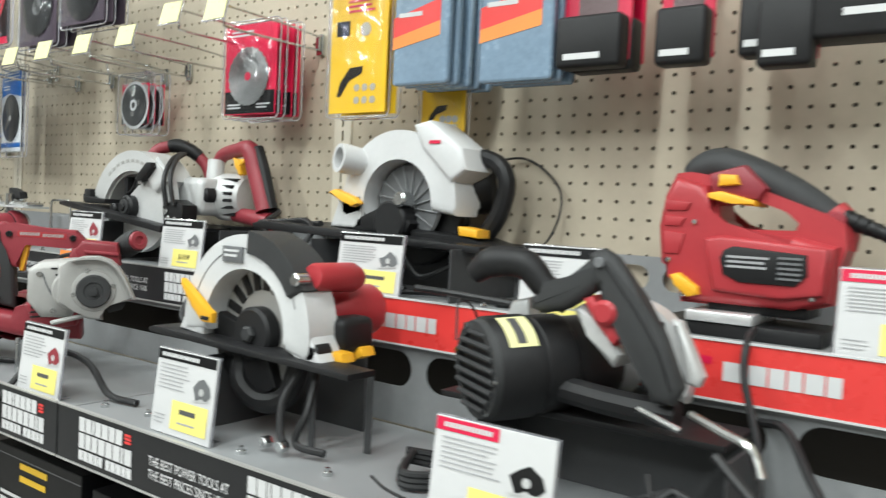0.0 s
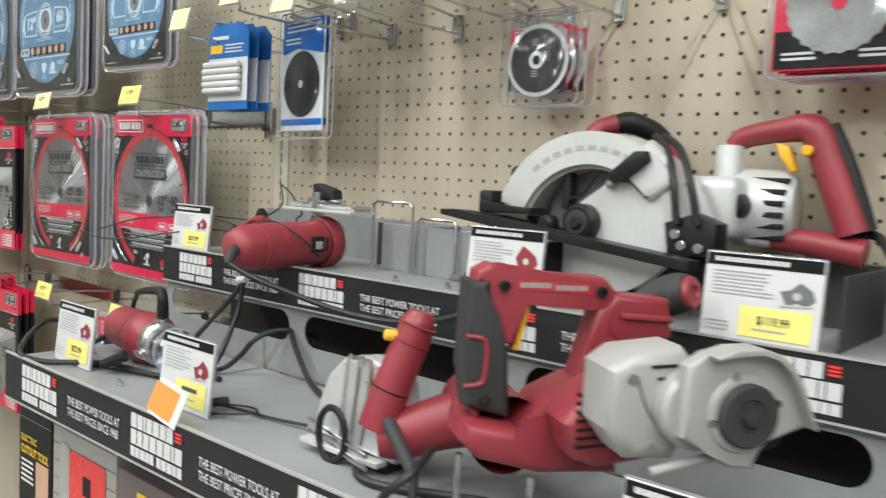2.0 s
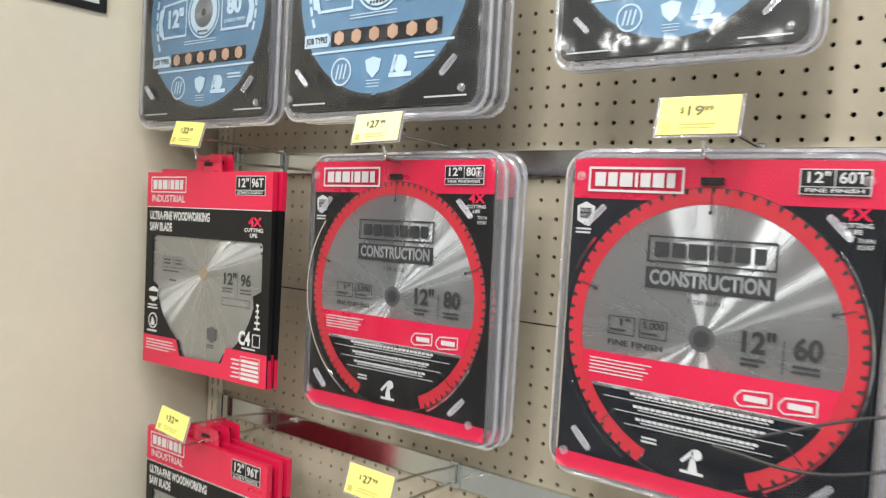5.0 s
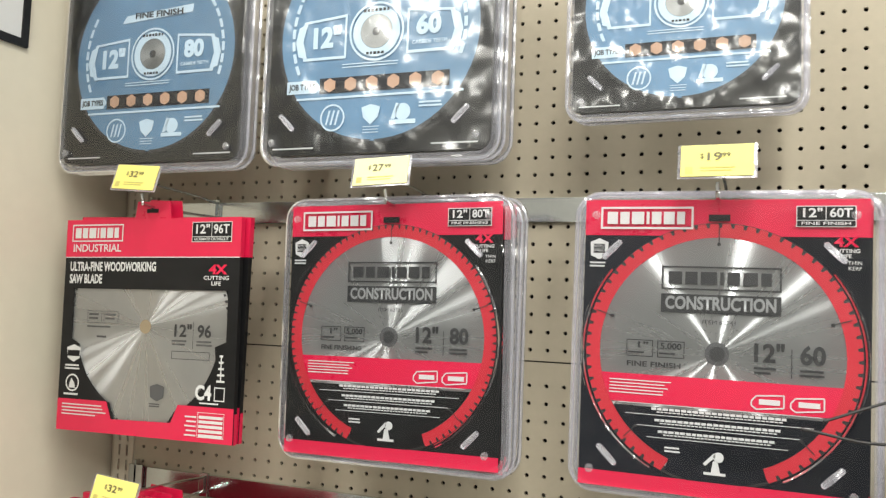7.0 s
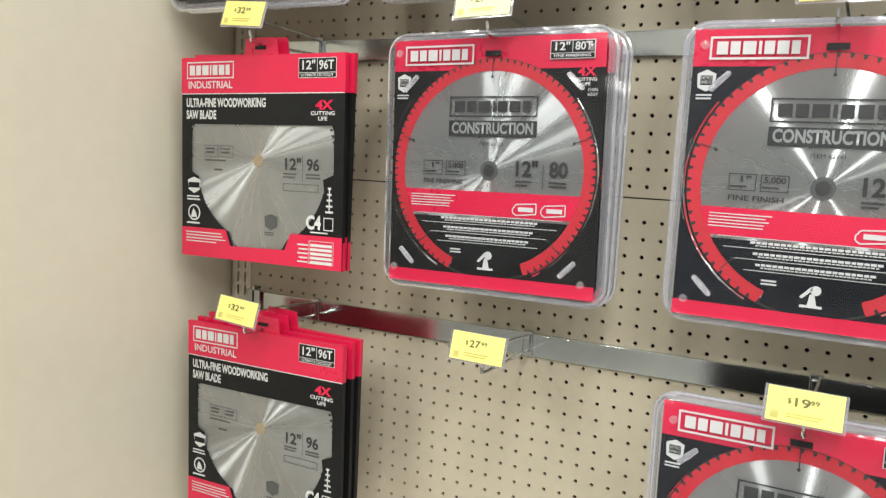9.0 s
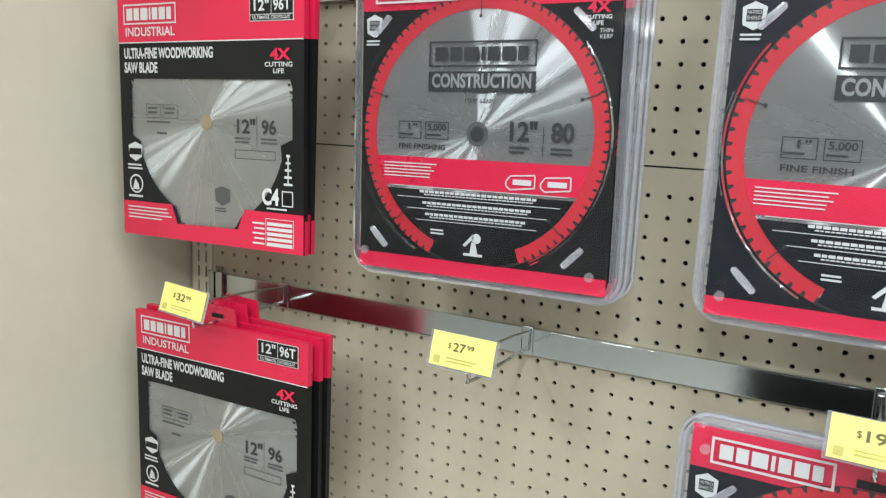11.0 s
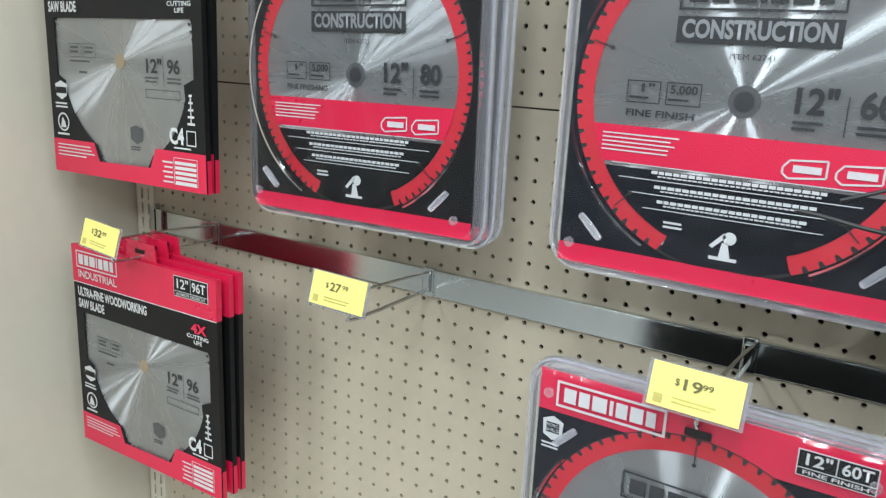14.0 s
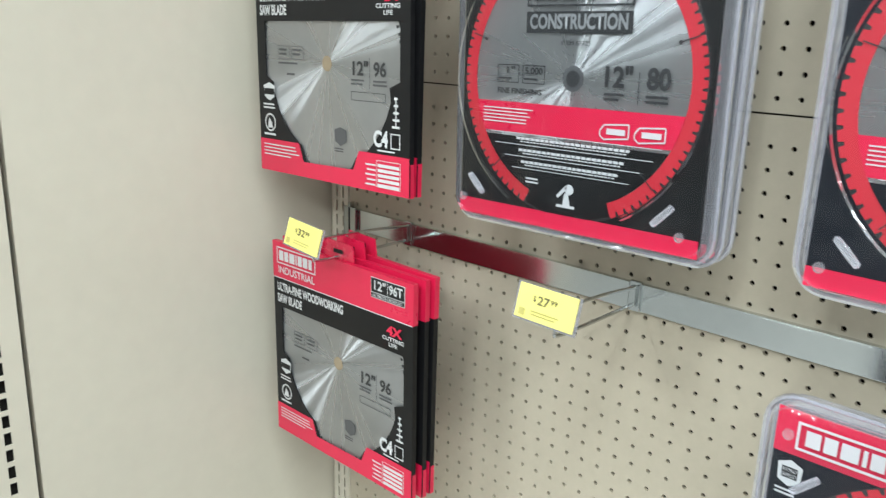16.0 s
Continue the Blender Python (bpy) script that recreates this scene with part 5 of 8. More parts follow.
def jigsaw():
    p = at("jigsaw", (2.67, -0.13, TOP_Z), "red jigsaw with a dark rubber grip and yellow switches")
    out = [(2.596, 1.556), (2.584, 1.530), (2.578, 1.493), (2.583, 1.450), (2.604, 1.441), (2.609, 1.406), (2.735, 1.406), (2.772, 1.417), (2.776, 1.455), (2.783, 1.479), (2.780, 1.504), (2.764, 1.513), (2.728, 1.526), (2.690, 1.540), (2.650, 1.552), (2.612, 1.558)]
    hole = [(2.650, 1.503), (2.647, 1.521), (2.660, 1.528), (2.690, 1.526), (2.720, 1.515), (2.734, 1.503), (2.731, 1.495), (2.664, 1.494)]
    wpart("body", holed(B(), out, [hole], -0.158, -0.104), RED_BRIGHT, p, "bright red moulded body", False)
    cheek = [(2.588, 1.453), (2.582, 1.492), (2.588, 1.528), (2.600, 1.552), (2.636, 1.542), (2.642, 1.516), (2.646, 1.500), (2.660, 1.490), (2.732, 1.489), (2.776, 1.480), (2.771, 1.420), (2.735, 1.409), (2.612, 1.409), (2.607, 1.442)]
    ck = wpart("cheek", prism(B(), cheek, -0.176, -0.086, 0.010, seg=3), RED_BRIGHT, p)
    wpart("switch_housing", prism(B(), [(2.636, 1.556), (2.674, 1.566), (2.700, 1.540), (2.692, 1.526), (2.640, 1.532)], -0.168, -0.094, 0.006), RED_TOOL, p, "dark red switch housing")
    for z0, z1, x1 in ((1.512, 1.524, 2.622), (1.494, 1.506, 2.616), (1.462, 1.488, 2.616)):
        wpart("nose_rib", prism(B(), [(2.592, z0), (2.591, z1), (x1, z1 - 0.002), (x1 - 0.006, z0)], -0.1785, -0.174, 0.0020), RED_BRIGHT, ck)
    wpart("side_swell", prism(B(), [(2.640, 1.482), (2.660, 1.486), (2.770, 1.478), (2.768, 1.428), (2.726, 1.420), (2.652, 1.424)], -0.184, -0.174, 0.005, seg=3), RED_BRIGHT, ck)
    wpart("grip", pipe(B(), [(2.606, -0.13, 1.552), (2.618, -0.13, 1.562), (2.642, -0.13, 1.566), (2.686, -0.13, 1.551), (2.728, -0.13, 1.530), (2.758, -0.13, 1.511)], 0.020, 16, 6, radii=[0.016, 0.020, 0.0225, 0.0215, 0.020, 0.018]), RUBBER, p, "dark rubber grip")
    wpart("tail", pipe(B(), [(2.760, -0.13, 1.516), (2.772, -0.13, 1.502), (2.770, -0.13, 1.478)], 0.018, 14, 4), RED_BRIGHT, p)
    wpart("tail_ring", drum(2.769, 1.508, 0.010, -0.152, -0.146, 0.002, 18), RED_TOOL, p)
    sl = wpart("strain_relief", rod(B(), (2.772, -0.135, 1.512), (2.832, -0.15, 1.490), 0.0105, 0.006, 14), BLACK_PL, p, "black cord sleeve")
    for k in range(6):
        c = Vector((2.780, -0.137, 1.509)).lerp(Vector((2.828, -0.149, 1.4915)), k / 5)
        wpart("sleeve_rib", lathe(B(), [(0.0085, -0.0014), (0.0112 - 0.0007 * k, 0), (0.0085, 0.0014)], Matrix.Translation(c) @ turn_to((0.060, -0.015, -0.022)), 14), BLACK_PL, sl)
    cord(p, [(2.828, -0.15, 1.492), (2.88, -0.17, 1.47), (2.93, -0.20, 1.43), (2.90, -0.23, 1.385)], 0.0045)
    cord(p, [(2.705, -0.196, 1.388), (2.712, -0.245, 1.379), (2.716, -0.262, 1.345), (2.738, -0.285, 1.290), (2.775, -0.36, 1.215), (2.85, -0.40, 1.2105), (2.95, -0.42, 1.2105)], 0.0038)
    wpart("trigger", prism(B(), [(2.634, 1.533), (2.652, 1.536), (2.690, 1.526), (2.690, 1.520), (2.664, 1.522), (2.634, 1.527)], -0.172, -0.112, 0.0025), YELLOW, p, "yellow trigger")
    wpart("lock_button", prism(B(), [(2.649, 1.541), (2.650, 1.555), (2.669, 1.554), (2.673, 1.543)], -0.175, -0.160, 0.003), YELLOW, p, "yellow lock button")
    wpart("lever", prism(B(), [(2.604, 1.438), (2.614, 1.441), (2.637, 1.426), (2.638, 1.418), (2.626, 1.414), (2.610, 1.426)], -0.188, -0.174, 0.003), YELLOW, ck, "yellow orbit lever")
    wpart("name_plate", prism(B(), [(2.660, 1.462), (2.664, 1.470), (2.674, 1.475), (2.750, 1.470), (2.752, 1.448), (2.740, 1.436), (2.682, 1.436), (2.664, 1.444)], -0.187, -0.183, 0.0015), BLACK_PL, ck, "black name plate")
    bm = B()
    bars(bm, 2.668, 2.716, 1.449, 1.465, -0.1876, 3, 3)
    wpart("plate_print", bm, INK_CARD, ck, "", False)
    for i in range(5):
        wpart("vent_slot", box(B(), 2.722, 2.746, -0.1885, -0.185, 1.442 + 0.0055 * i, 1.4445 + 0.0055 * i), GREY_D, ck, "", False)
    screws(ck, [(2.598, 1.455), (2.618, 1.416), (2.756, 1.424), (2.626, 1.500)], -0.177, 0.003)
    wpart("shoe", box(B(), 2.626, 2.700, -0.19, -0.085, 1.389, 1.401, 0.0015), POLISHED, p, "bright steel shoe")
    wpart("shoe_block", box(B(), 2.64, 2.75, -0.16, -0.10, 1.399, 1.412, 0.003), BLACK_PL, p)
    wpart("foot", box(B(), 2.590, 2.770, -0.185, -0.08, TOP_Z, 1.389, 0.002), BLACK_PL, p)


def grinder():
    p = at("angle_grinder", (1.02, -0.23, TOP_Z), "dark red corded grinder lying with its tail over the shelf edge")
    a, b = Vector((1.027, -0.352, 1.409)), Vector((1.004, -0.148, 1.413))
    m = Matrix.Translation(a) @ turn_to(b - a)
    prof = [(0, -0.006), (0.016, -0.005), (0.026, 0.001), (0.031, 0.012), (0.034, 0.035), (0.035, 0.09), (0.0345, 0.150), (0.036, 0.158), (0.036, 0.172), (0.033, 0.174)]
    body_ob = wpart("body", lathe(B(), prof, m, 32), RED_TOOL, p, "dark red motor body")
    wpart("head_ring", lathe(B(), [(0.032, 0.172), (0.040, 0.174), (0.042, 0.180), (0.042, 0.196), (0.038, 0.202), (0, 0.203)], m, 32), RED_TOOL, p, "dark red gear head ring")
    wpart("ring_seam", lathe(B(), [(0.034, 0.1705), (0.037, 0.171), (0.037, 0.1745), (0.034, 0.175)], m, 32), BLACK_PL, p)
    wpart("spindle_guard", lathe(B(), [(0, 0.204), (0.036, 0.204), (0.037, 0.209), (0.030, 0.211), (0, 0.214)], m, 32), CAST, p, "thin steel guard disc")
    wpart("spindle", lathe(B(), [(0, 0.21), (0.010, 0.21), (0.010, 0.226), (0, 0.228)], m, 14), CHROME, p)
    side = Vector((1, 0.11, 0)).normalized()
    c = a + (b - a).normalized() * 0.140 + side * 0.034
    q = Matrix.Translation(c) @ Matrix.Rotation(math.atan2(0.11, 1), 4, "Z")
    sw = wpart("switch", box(B(), -0.004, 0.003, -0.014, 0.014, -0.012, 0.014, 0.002, m=q), BLACK_PL, body_ob, "black switch plate")
    wpart("switch_key", box(B(), 0.002, 0.006, -0.007, 0.007, -0.006, 0.006, 0.0015, m=q), GUARD_GREY, sw, "grey switch key")
    wpart("vent_slot", box(B(), -0.006, 0.0025, 0.018, 0.024, -0.010, 0.012, 0.001, m=q), BLACK_PL, body_ob, "", False)
    for k in range(3):
        wpart("body_seam", lathe(B(), [(0.0335, 0.040 + 0.036 * k), (0.0358, 0.0405 + 0.036 * k), (0.0358, 0.0420 + 0.036 * k), (0.0335, 0.0425 + 0.036 * k)], m, 32), RED_TOOL, body_ob)
    wpart("body_screw", drum(1.008, 1.424, 0.004, -0.352, -0.345, 0.001, 10), BLACK_PL, body_ob)
    ex = Vector((1.040, -0.362, 1.405))
    sleeve = wpart("strain_relief", pipe(B(), [ex + Vector((-0.006, 0.02, 0.004)), ex, ex + Vector((0.010, -0.014, -0.016))], 0.008, 10, 4, radii=[0.010, 0.0085, 0.0055]), RUBBER, p, "grey cord sleeve")
    cord(p, [ex + Vector((0.009, -0.013, -0.014)), (1.085, -0.355, 1.372), (1.135, -0.310, 1.348), (1.205, -0.285, 1.333), (1.295, -0.280, 1.334), (1.375, -0.285, 1.350), (1.460, -0.290, 1.380), (1.52, -0.30, 1.388)], 0.0042)
    # guide of flat steel on top
    wpart("guide_plate", box(B(), 0.920, 1.090, -0.185, -0.125, 1.462, 1.467, 0.001), CAST, p, "flat steel guide plate")
    wpart("guide_slot", box(B(), 1.005, 1.082, -0.158, -0.150, 1.4668, 1.4685, 0.0005), BLACK_PL, p, "", False)
    for dy in (-0.142, -0.172):
        wpart("guide_rail", rod(B(), (0.935, dy, 1.472), (1.088, dy, 1.471), 0.0045, n=10), CHROME, p, "bright guide rail")
    wpart("guide_end", rod(B(), (1.088, -0.174, 1.471), (1.088, -0.140, 1.471), 0.0045, n=10), CHROME, p)
    wpart("guide_clamp", prism(B(), [(0.978, 1.482), (0.975, 1.506), (0.984, 1.508), (1.026, 1.498), (1.030, 1.484)], -0.165, -0.145, 0.002), BLACK_PL, p, "black guide clamp")
    wpart("clamp_post", box(B(), 0.994, 1.008, -0.182, -0.166, 1.440, 1.494, 0.002), CHROME, p)
    wpart("clamp_screw", rod(B(), (0.96, -0.158, 1.480), (1.04, -0.158, 1.480), 0.004, n=10), CHROME, p)
    cord(p, [(0.868, -0.15, 1.505), (0.900, -0.15, 1.488), (0.928, -0.155, 1.467), (0.95, -0.165, 1.455), (0.975, -0.195, 1.449), (1.01, -0.22, 1.445), (1.035, -0.20, 1.430)], 0.0014)
    cord(p, [(0.872, -0.15, 1.503), (0.915, -0.18, 1.468), (0.97, -0.26, 1.447), (1.02, -0.27, 1.446), (1.055, -0.25, 1.425), (1.062, -0.22, 1.395)], 0.0014)
    # a second, smaller body lies behind it
    r = at("rotary_tool", (0.86, -0.20, TOP_Z), "small red corded hand tool with an orange switch on the display")
    h, k = Vector((0.775, -0.145, 1.404)), Vector((0.945, -0.262, 1.403))
    m = Matrix.Translation(h) @ turn_to(k - h)
    rb = wpart("body", lathe(B(), [(0, 0.0), (0.022, 0.0), (0.028, 0.006), (0.029, 0.040), (0.025, 0.050), (0.025, 0.085), (0.027, 0.09), (0.026, 0.165), (0.021, 0.188), (0, 0.194)], m, 14), RED_TOOL, r, "red motor body")
    wpart("gear_head", pipe(B(), [(0.800, -0.130, 1.428), (0.812, -0.150, 1.420), (0.835, -0.175, 1.412)], 0.026, 14, 4, radii=[0.018, 0.024, 0.026]), RED_TOOL, r, "red gear head")
    wpart("end_cap", lathe(B(), [(0, -0.016), (0.015, -0.016), (0.021, -0.008), (0.022, 0.004), (0, 0.004)], m, 20), BLACK_PL, r, "black end cap")
    wpart("cap_fin", prism(B(), [(0.786, 1.440), (0.796, 1.456), (0.806, 1.448), (0.812, 1.436)], -0.142, -0.126, 0.002), BLACK_PL, r)
    axis = (k - h).normalized()
    side = Vector((axis.y, -axis.x, 0))
    for name, along, out, dz, size, material, tag in (("switch_block", 0.095, 0.027, 0.008, (0.021, 0.007, 0.016, 0.006), BLACK_PL, "black switch block"), ("slide_switch", 0.146, 0.0255, 0.008, (0.009, 0.004, 0.006, 0.002), ORANGE, "orange slide switch")):
        c = h + axis * along + side * out + Vector((0, 0, dz))
        q = Matrix(((axis.x, side.x, 0, c.x), (axis.y, side.y, 0, c.y), (0, 0, 1, c.z), (0, 0, 0, 1)))
        a, b, d, r0 = size
        wpart(name, box(B(), -a, a, -b, b, -d, d, min(r0, b * 0.9), m=q, seg=3), material, rb, tag)
    wpart("cord_plug", rod(B(), h + axis * 0.062 + side * 0.024, h + axis * 0.040 + side * 0.036, 0.011, 0.007, 14, 0.002), BLACK_PL, r, "black cord plug")
    wpart("head_seam", pipe(B(), [(0.826, -0.20, 1.412), (0.834, -0.185, 1.434), (0.842, -0.16, 1.436)], 0.0018, 6, 4), BLACK_PL, rb)
    wpart("strain_relief", rod(B(), (0.938, -0.252, 1.400), (0.950, -0.274, 1.378), 0.008, 0.006, 10), RUBBER, r, "grey cord sleeve")
    cord(r, [(0.950, -0.273, 1.380), (0.944, -0.276, 1.355), (0.932, -0.275, 1.332), (0.905, -0.29, 1.295), (0.880, -0.315, 1.252), (0.862, -0.34, 1.2115), (0.84, -0.36, 1.2105)], 0.0042)
    cord(r, [(0.952, -0.272, 1.378), (0.950, -0.278, 1.345), (0.948, -0.285, 1.300), (0.955, -0.315, 1.245), (0.962, -0.34, 1.2105), (1.00, -0.35, 1.2105)], 0.0042)
    wpart("cord_tie", rod(B(), (0.935, -0.277, 1.347), (0.957, -0.277, 1.352), 0.0065, n=10, b=0.002), CARD_WHITE, r, "white paper cord tie")
    cord(r, [(0.772, -0.140, 1.412), (0.70, -0.18, 1.432), (0.60, -0.26, 1.425), (0.52, -0.30, 1.400)], 0.0014)
    cord(r, [(0.772, -0.140, 1.408), (0.70, -0.20, 1.410), (0.58, -0.30, 1.385), (0.50, -0.33, 1.395)], 0.0014)


def wire_rack():
    p = at("wire_rack", (1.16, -0.10, TOP_Z), "chrome wire rack standing on the display shelf", "rack", "")
    for x0, x1, y, z in ((1.064, 1.150, -0.107, 1.484), (1.168, 1.246, -0.112, 1.462)):
        wpart("wire", pipe(B(), [(x0, y, TOP_Z), (x0, y, z - 0.006), (x0 + 0.006, y, z), (x1 - 0.006, y, z), (x1, y, z - 0.006), (x1, y, TOP_Z)], 0.0026, 8, 1, curve=False), CHROME, p, "bent chrome wire")
    wpart("foot_clip", box(B(), 1.238, 1.262, -0.115, -0.09, TOP_Z, 1.383, 0.002), GREY_D, p)
    wpart("foot_knob", box(B(), 1.262, 1.276, -0.11, -0.095, TOP_Z, 1.389, 0.003), BLACK_PL, p)


def trimmer():
    p = at("trim_router", (0.81, -0.35, LOW_Z), "red corded trim router with a clear plastic base, lying down")
    m = Matrix.Translation((0.705, -0.350, 1.247)) @ turn_to((1, -0.10, -0.03))
    wpart("body", lathe(B(), [(0, 0), (0.028, 0), (0.034, 0.006), (0.036, 0.085), (0.041, 0.092), (0.042, 0.125), (0.034, 0.144), (0, 0.144)], m, 28), RED_TOOL, p, "dark red motor body")
    wpart("seam_band", lathe(B(), [(0.0365, 0.085), (0.0395, 0.086), (0.0405, 0.090), (0.0395, 0.092)], m, 28), BLACK_PL, p)
    wpart("collar", lathe(B(), [(0, 0.138), (0.030, 0.140), (0.035, 0.145), (0.035, 0.158), (0.030, 0.162), (0, 0.163)], m, 24), CHROME, p, "bright clamp collar")
    for ang in (20, 95, 200, 290):
        q = m @ Matrix.Rotation(radians(ang), 4, "Z")
        wpart("clamp_lug", box(B(), 0.030, 0.041, -0.006, 0.006, 0.141, 0.172, 0.002, m=q), CHROME, p, "bright clamp lug")
    wpart("chuck", lathe(B(), [(0, 0.160), (0.013, 0.160), (0.012, 0.182), (0.006, 0.190), (0, 0.190)], m, 16), CHROME, p, "steel chuck")
    cb = wpart("clear_base", lathe(B(), [(0.030, 0.160), (0.032, 0.165), (0.034, 0.196), (0.035, 0.205), (0.031, 0.205), (0.030, 0.17)], m, 28), FILM, p, "clear plastic base")
    cb.visible_shadow = False
    for z0, r0 in ((0.170, 0.0335), (0.203, 0.0355)):
        wpart("base_ring", lathe(B(), [(r0 - 0.003, z0), (r0, z0), (r0, z0 + 0.003), (r0 - 0.003, z0 + 0.003), (r0 - 0.003, z0)], m, 28), FILM_EDGE, cb, "clear plastic rim").visible_shadow = False
    for ang in (0, 72, 144, 216, 288):
        q = m @ Matrix.Rotation(radians(ang), 4, "Z")
        wpart("base_rib", box(B(), 0.014, 0.033, -0.0015, 0.0015, 0.196, 0.205, 0.0005, m=q), FILM_EDGE, cb, "").visible_shadow = False
    wpart("strain_relief", pipe(B(), [(0.836, -0.350, 1.280), (0.839, -0.352, 1.306), (0.830, -0.350, 1.320), (0.802, -0.345, 1.319), (0.760, -0.340, 1.313), (0.727, -0.335, 1.306)], 0.008, 10, 5, radii=[0.010, 0.009, 0.008, 0.007, 0.006, 0.005]), BLACK_PL, p, "black cord sleeve")
    cord(p, [(0.727, -0.335, 1.306), (0.69, -0.32, 1.285), (0.675, -0.33, 1.24), (0.70, -0.42, 1.211), (0.78, -0.45, 1.2105), (0.86, -0.43, 1.211), (0.96, -0.40, 1.211)], 0.0042)
    cord(p, [(0.68, -0.40, 1.245), (0.668, -0.46, 1.26), (0.70, -0.515, 1.225), (0.74, -0.50, 1.2105), (0.83, -0.44, 1.215), (0.93, -0.41, 1.211)], 0.0042)
    wpart("plug", rod(B(), (0.845, -0.455, 1.218), (0.880, -0.435, 1.236), 0.007, 0.0095, 10, 0.002), BLACK_PL, p, "black plug")


def cut_saw():
    p = at("metal_saw", (1.62, -0.40, LOW_Z), "dark red metal cutting saw with a grey blade guard")
    # the saw stands at an angle to the shelf: u runs along its blade, c out towards the aisle
    M = Matrix(((0.582, -0.813, 0, 1.572), (0.813, 0.582, 0, -0.438), (0, 0, 1, 0), (0, 0, 0, 1)))

    def lp(u, c, z):
        return M @ Vector((u, -c, z))

    def slab(name, poly, c0, c1, material, parent=p, label="", b=0.006, seg=3):
        return wpart(name, prism(B(), poly, -c1, -c0, b, M, seg), material, parent, label)

    def turned(name, u, z, c0, prof, material, parent=p, label="", n=28):
        return wpart(name, lathe(B(), prof, Matrix.Translation(lp(u, c0, z)) @ turn_to((0.813, -0.582, 0)), n), material, parent, label)

    loop = slab("handle_loop", [(-0.027, 1.430), (-0.025, 1.441), (-0.012, 1.448), (0.003, 1.441), (0.100, 1.437), (0.116, 1.421), (0.106, 1.403), (0.090, 1.411), (0.020, 1.416), (0.015, 1.372), (0.004, 1.374), (-0.010, 1.400), (-0.011, 1.430)], -0.016, 0.016, RED_TOOL, p, "dark red handle loop", 0.005)
    slab("rear_block", [(0.110, 1.422), (0.166, 1.418), (0.172, 1.380), (0.128, 1.370), (0.104, 1.382), (0.098, 1.404)], -0.022, 0.019, RED_TOOL, p, "dark red rear block")
    slab("block_ledge", [(0.114, 1.405), (0.168, 1.402), (0.169, 1.396), (0.116, 1.399)], 0.016, 0.023, RED_TOOL, p, "", 0.002)
    slab("rear_strut", [(0.094, 1.408), (0.118, 1.416), (0.132, 1.374), (0.114, 1.340), (0.070, 1.330), (0.084, 1.368)], -0.016, 0.017, RED_TOOL, p, "dark red rear strut", 0.005)
    grip = slab("grip", [(-0.034, 1.432), (-0.012, 1.434), (-0.011, 1.400), (0.002, 1.380), (0.008, 1.370), (0.012, 1.304), (-0.031, 1.316), (-0.035, 1.352)], -0.019, 0.019, RUBBER, p, "dark grey rubber grip", 0.007)
    wpart("grip_trim", pipe(B(), [lp(-0.033, 0.0185, 1.382), lp(-0.019, 0.0195, 1.380), lp(-0.014, 0.0195, 1.372), lp(-0.015, 0.0195, 1.345), lp(-0.020, 0.0195, 1.338), lp(-0.034, 0.0185, 1.336)], 0.0024, 7, 4), RED_TOOL, grip, "dark red grip trim")
    slab("trigger", [(0.020, 1.414), (0.030, 1.409), (0.024, 1.385), (0.021, 1.366), (0.014, 1.367), (0.015, 1.390)], -0.009, 0.009, YELLOW, p, "yellow trigger", 0.002)
    for u, z, ob in ((0.0, 1.428, loop), (0.096, 1.424, loop), (-0.014, 1.323, grip)):
        turned("screw_recess", u, z, 0.015, [(0.0035, 0.0), (0.0052, 0.0), (0.0052, 0.0055), (0.0035, 0.006), (0.0035, 0.003), (0, 0.003)], BLACK_PL, ob, "", 12)
    slab("name_strip", [(0.012, 1.434), (0.086, 1.431), (0.086, 1.421), (0.012, 1.424)], 0.0158, 0.0166, RED_BRIGHT, loop, "", 0.0003, 1)
    bm = blocks(B(), 0.016, 0.046, 1.4265, 1.4315, -0.0170, 8, 0.25)
    blocks(bm, 0.050, 0.082, 1.4245, 1.4295, -0.0170, 9, 0.25)
    bmesh.ops.transform(bm, matrix=M, verts=bm.verts)
    wpart("word_mark", bm, GUARD_GREY, loop, "", False)
    slab("lower_body", [(-0.036, 1.308), (0.012, 1.300), (0.020, 1.297), (0.038, 1.325), (0.074, 1.342), (0.108, 1.350), (0.114, 1.256), (0.036, 1.258), (-0.020, 1.272), (-0.037, 1.288)], -0.03, 0.040, RED_TOOL, p, "dark red lower body", 0.011)
    hs = slab("motor_shoulder", [(0.036, 1.320), (0.056, 1.345), (0.098, 1.366), (0.112, 1.340), (0.112, 1.286), (0.070, 1.280), (0.048, 1.288)], 0.030, 0.092, RED_TOOL, p, "dark red motor shoulder", 0.012)
    for i in range(7):
        slab("vent_slot", [(0.046, 1.300 + 0.0075 * i), (0.074, 1.302 + 0.0075 * i), (0.074, 1.3045 + 0.0075 * i), (0.046, 1.3025 + 0.0075 * i)], 0.0885, 0.0935, BLACK_PL, hs, "", 0.0004, 1)
    turned("motor_body", 0.012, 1.288, -0.115, [(0, 0), (0.030, 0.002), (0.036, 0.010), (0.037, 0.06), (0.034, 0.064), (0.036, 0.068), (0.037, 0.13)], RED_TOOL, p, "dark red motor body")
    wpart("nose", pipe(B(), [lp(-0.090, -0.10, 1.252), lp(-0.066, -0.095, 1.256), lp(-0.030, -0.085, 1.270), lp(0.012, -0.070, 1.284)], 0.026, 16, 5, radii=[0.021, 0.026, 0.028, 0.032]), RED_TOOL, p, "dark red nose")
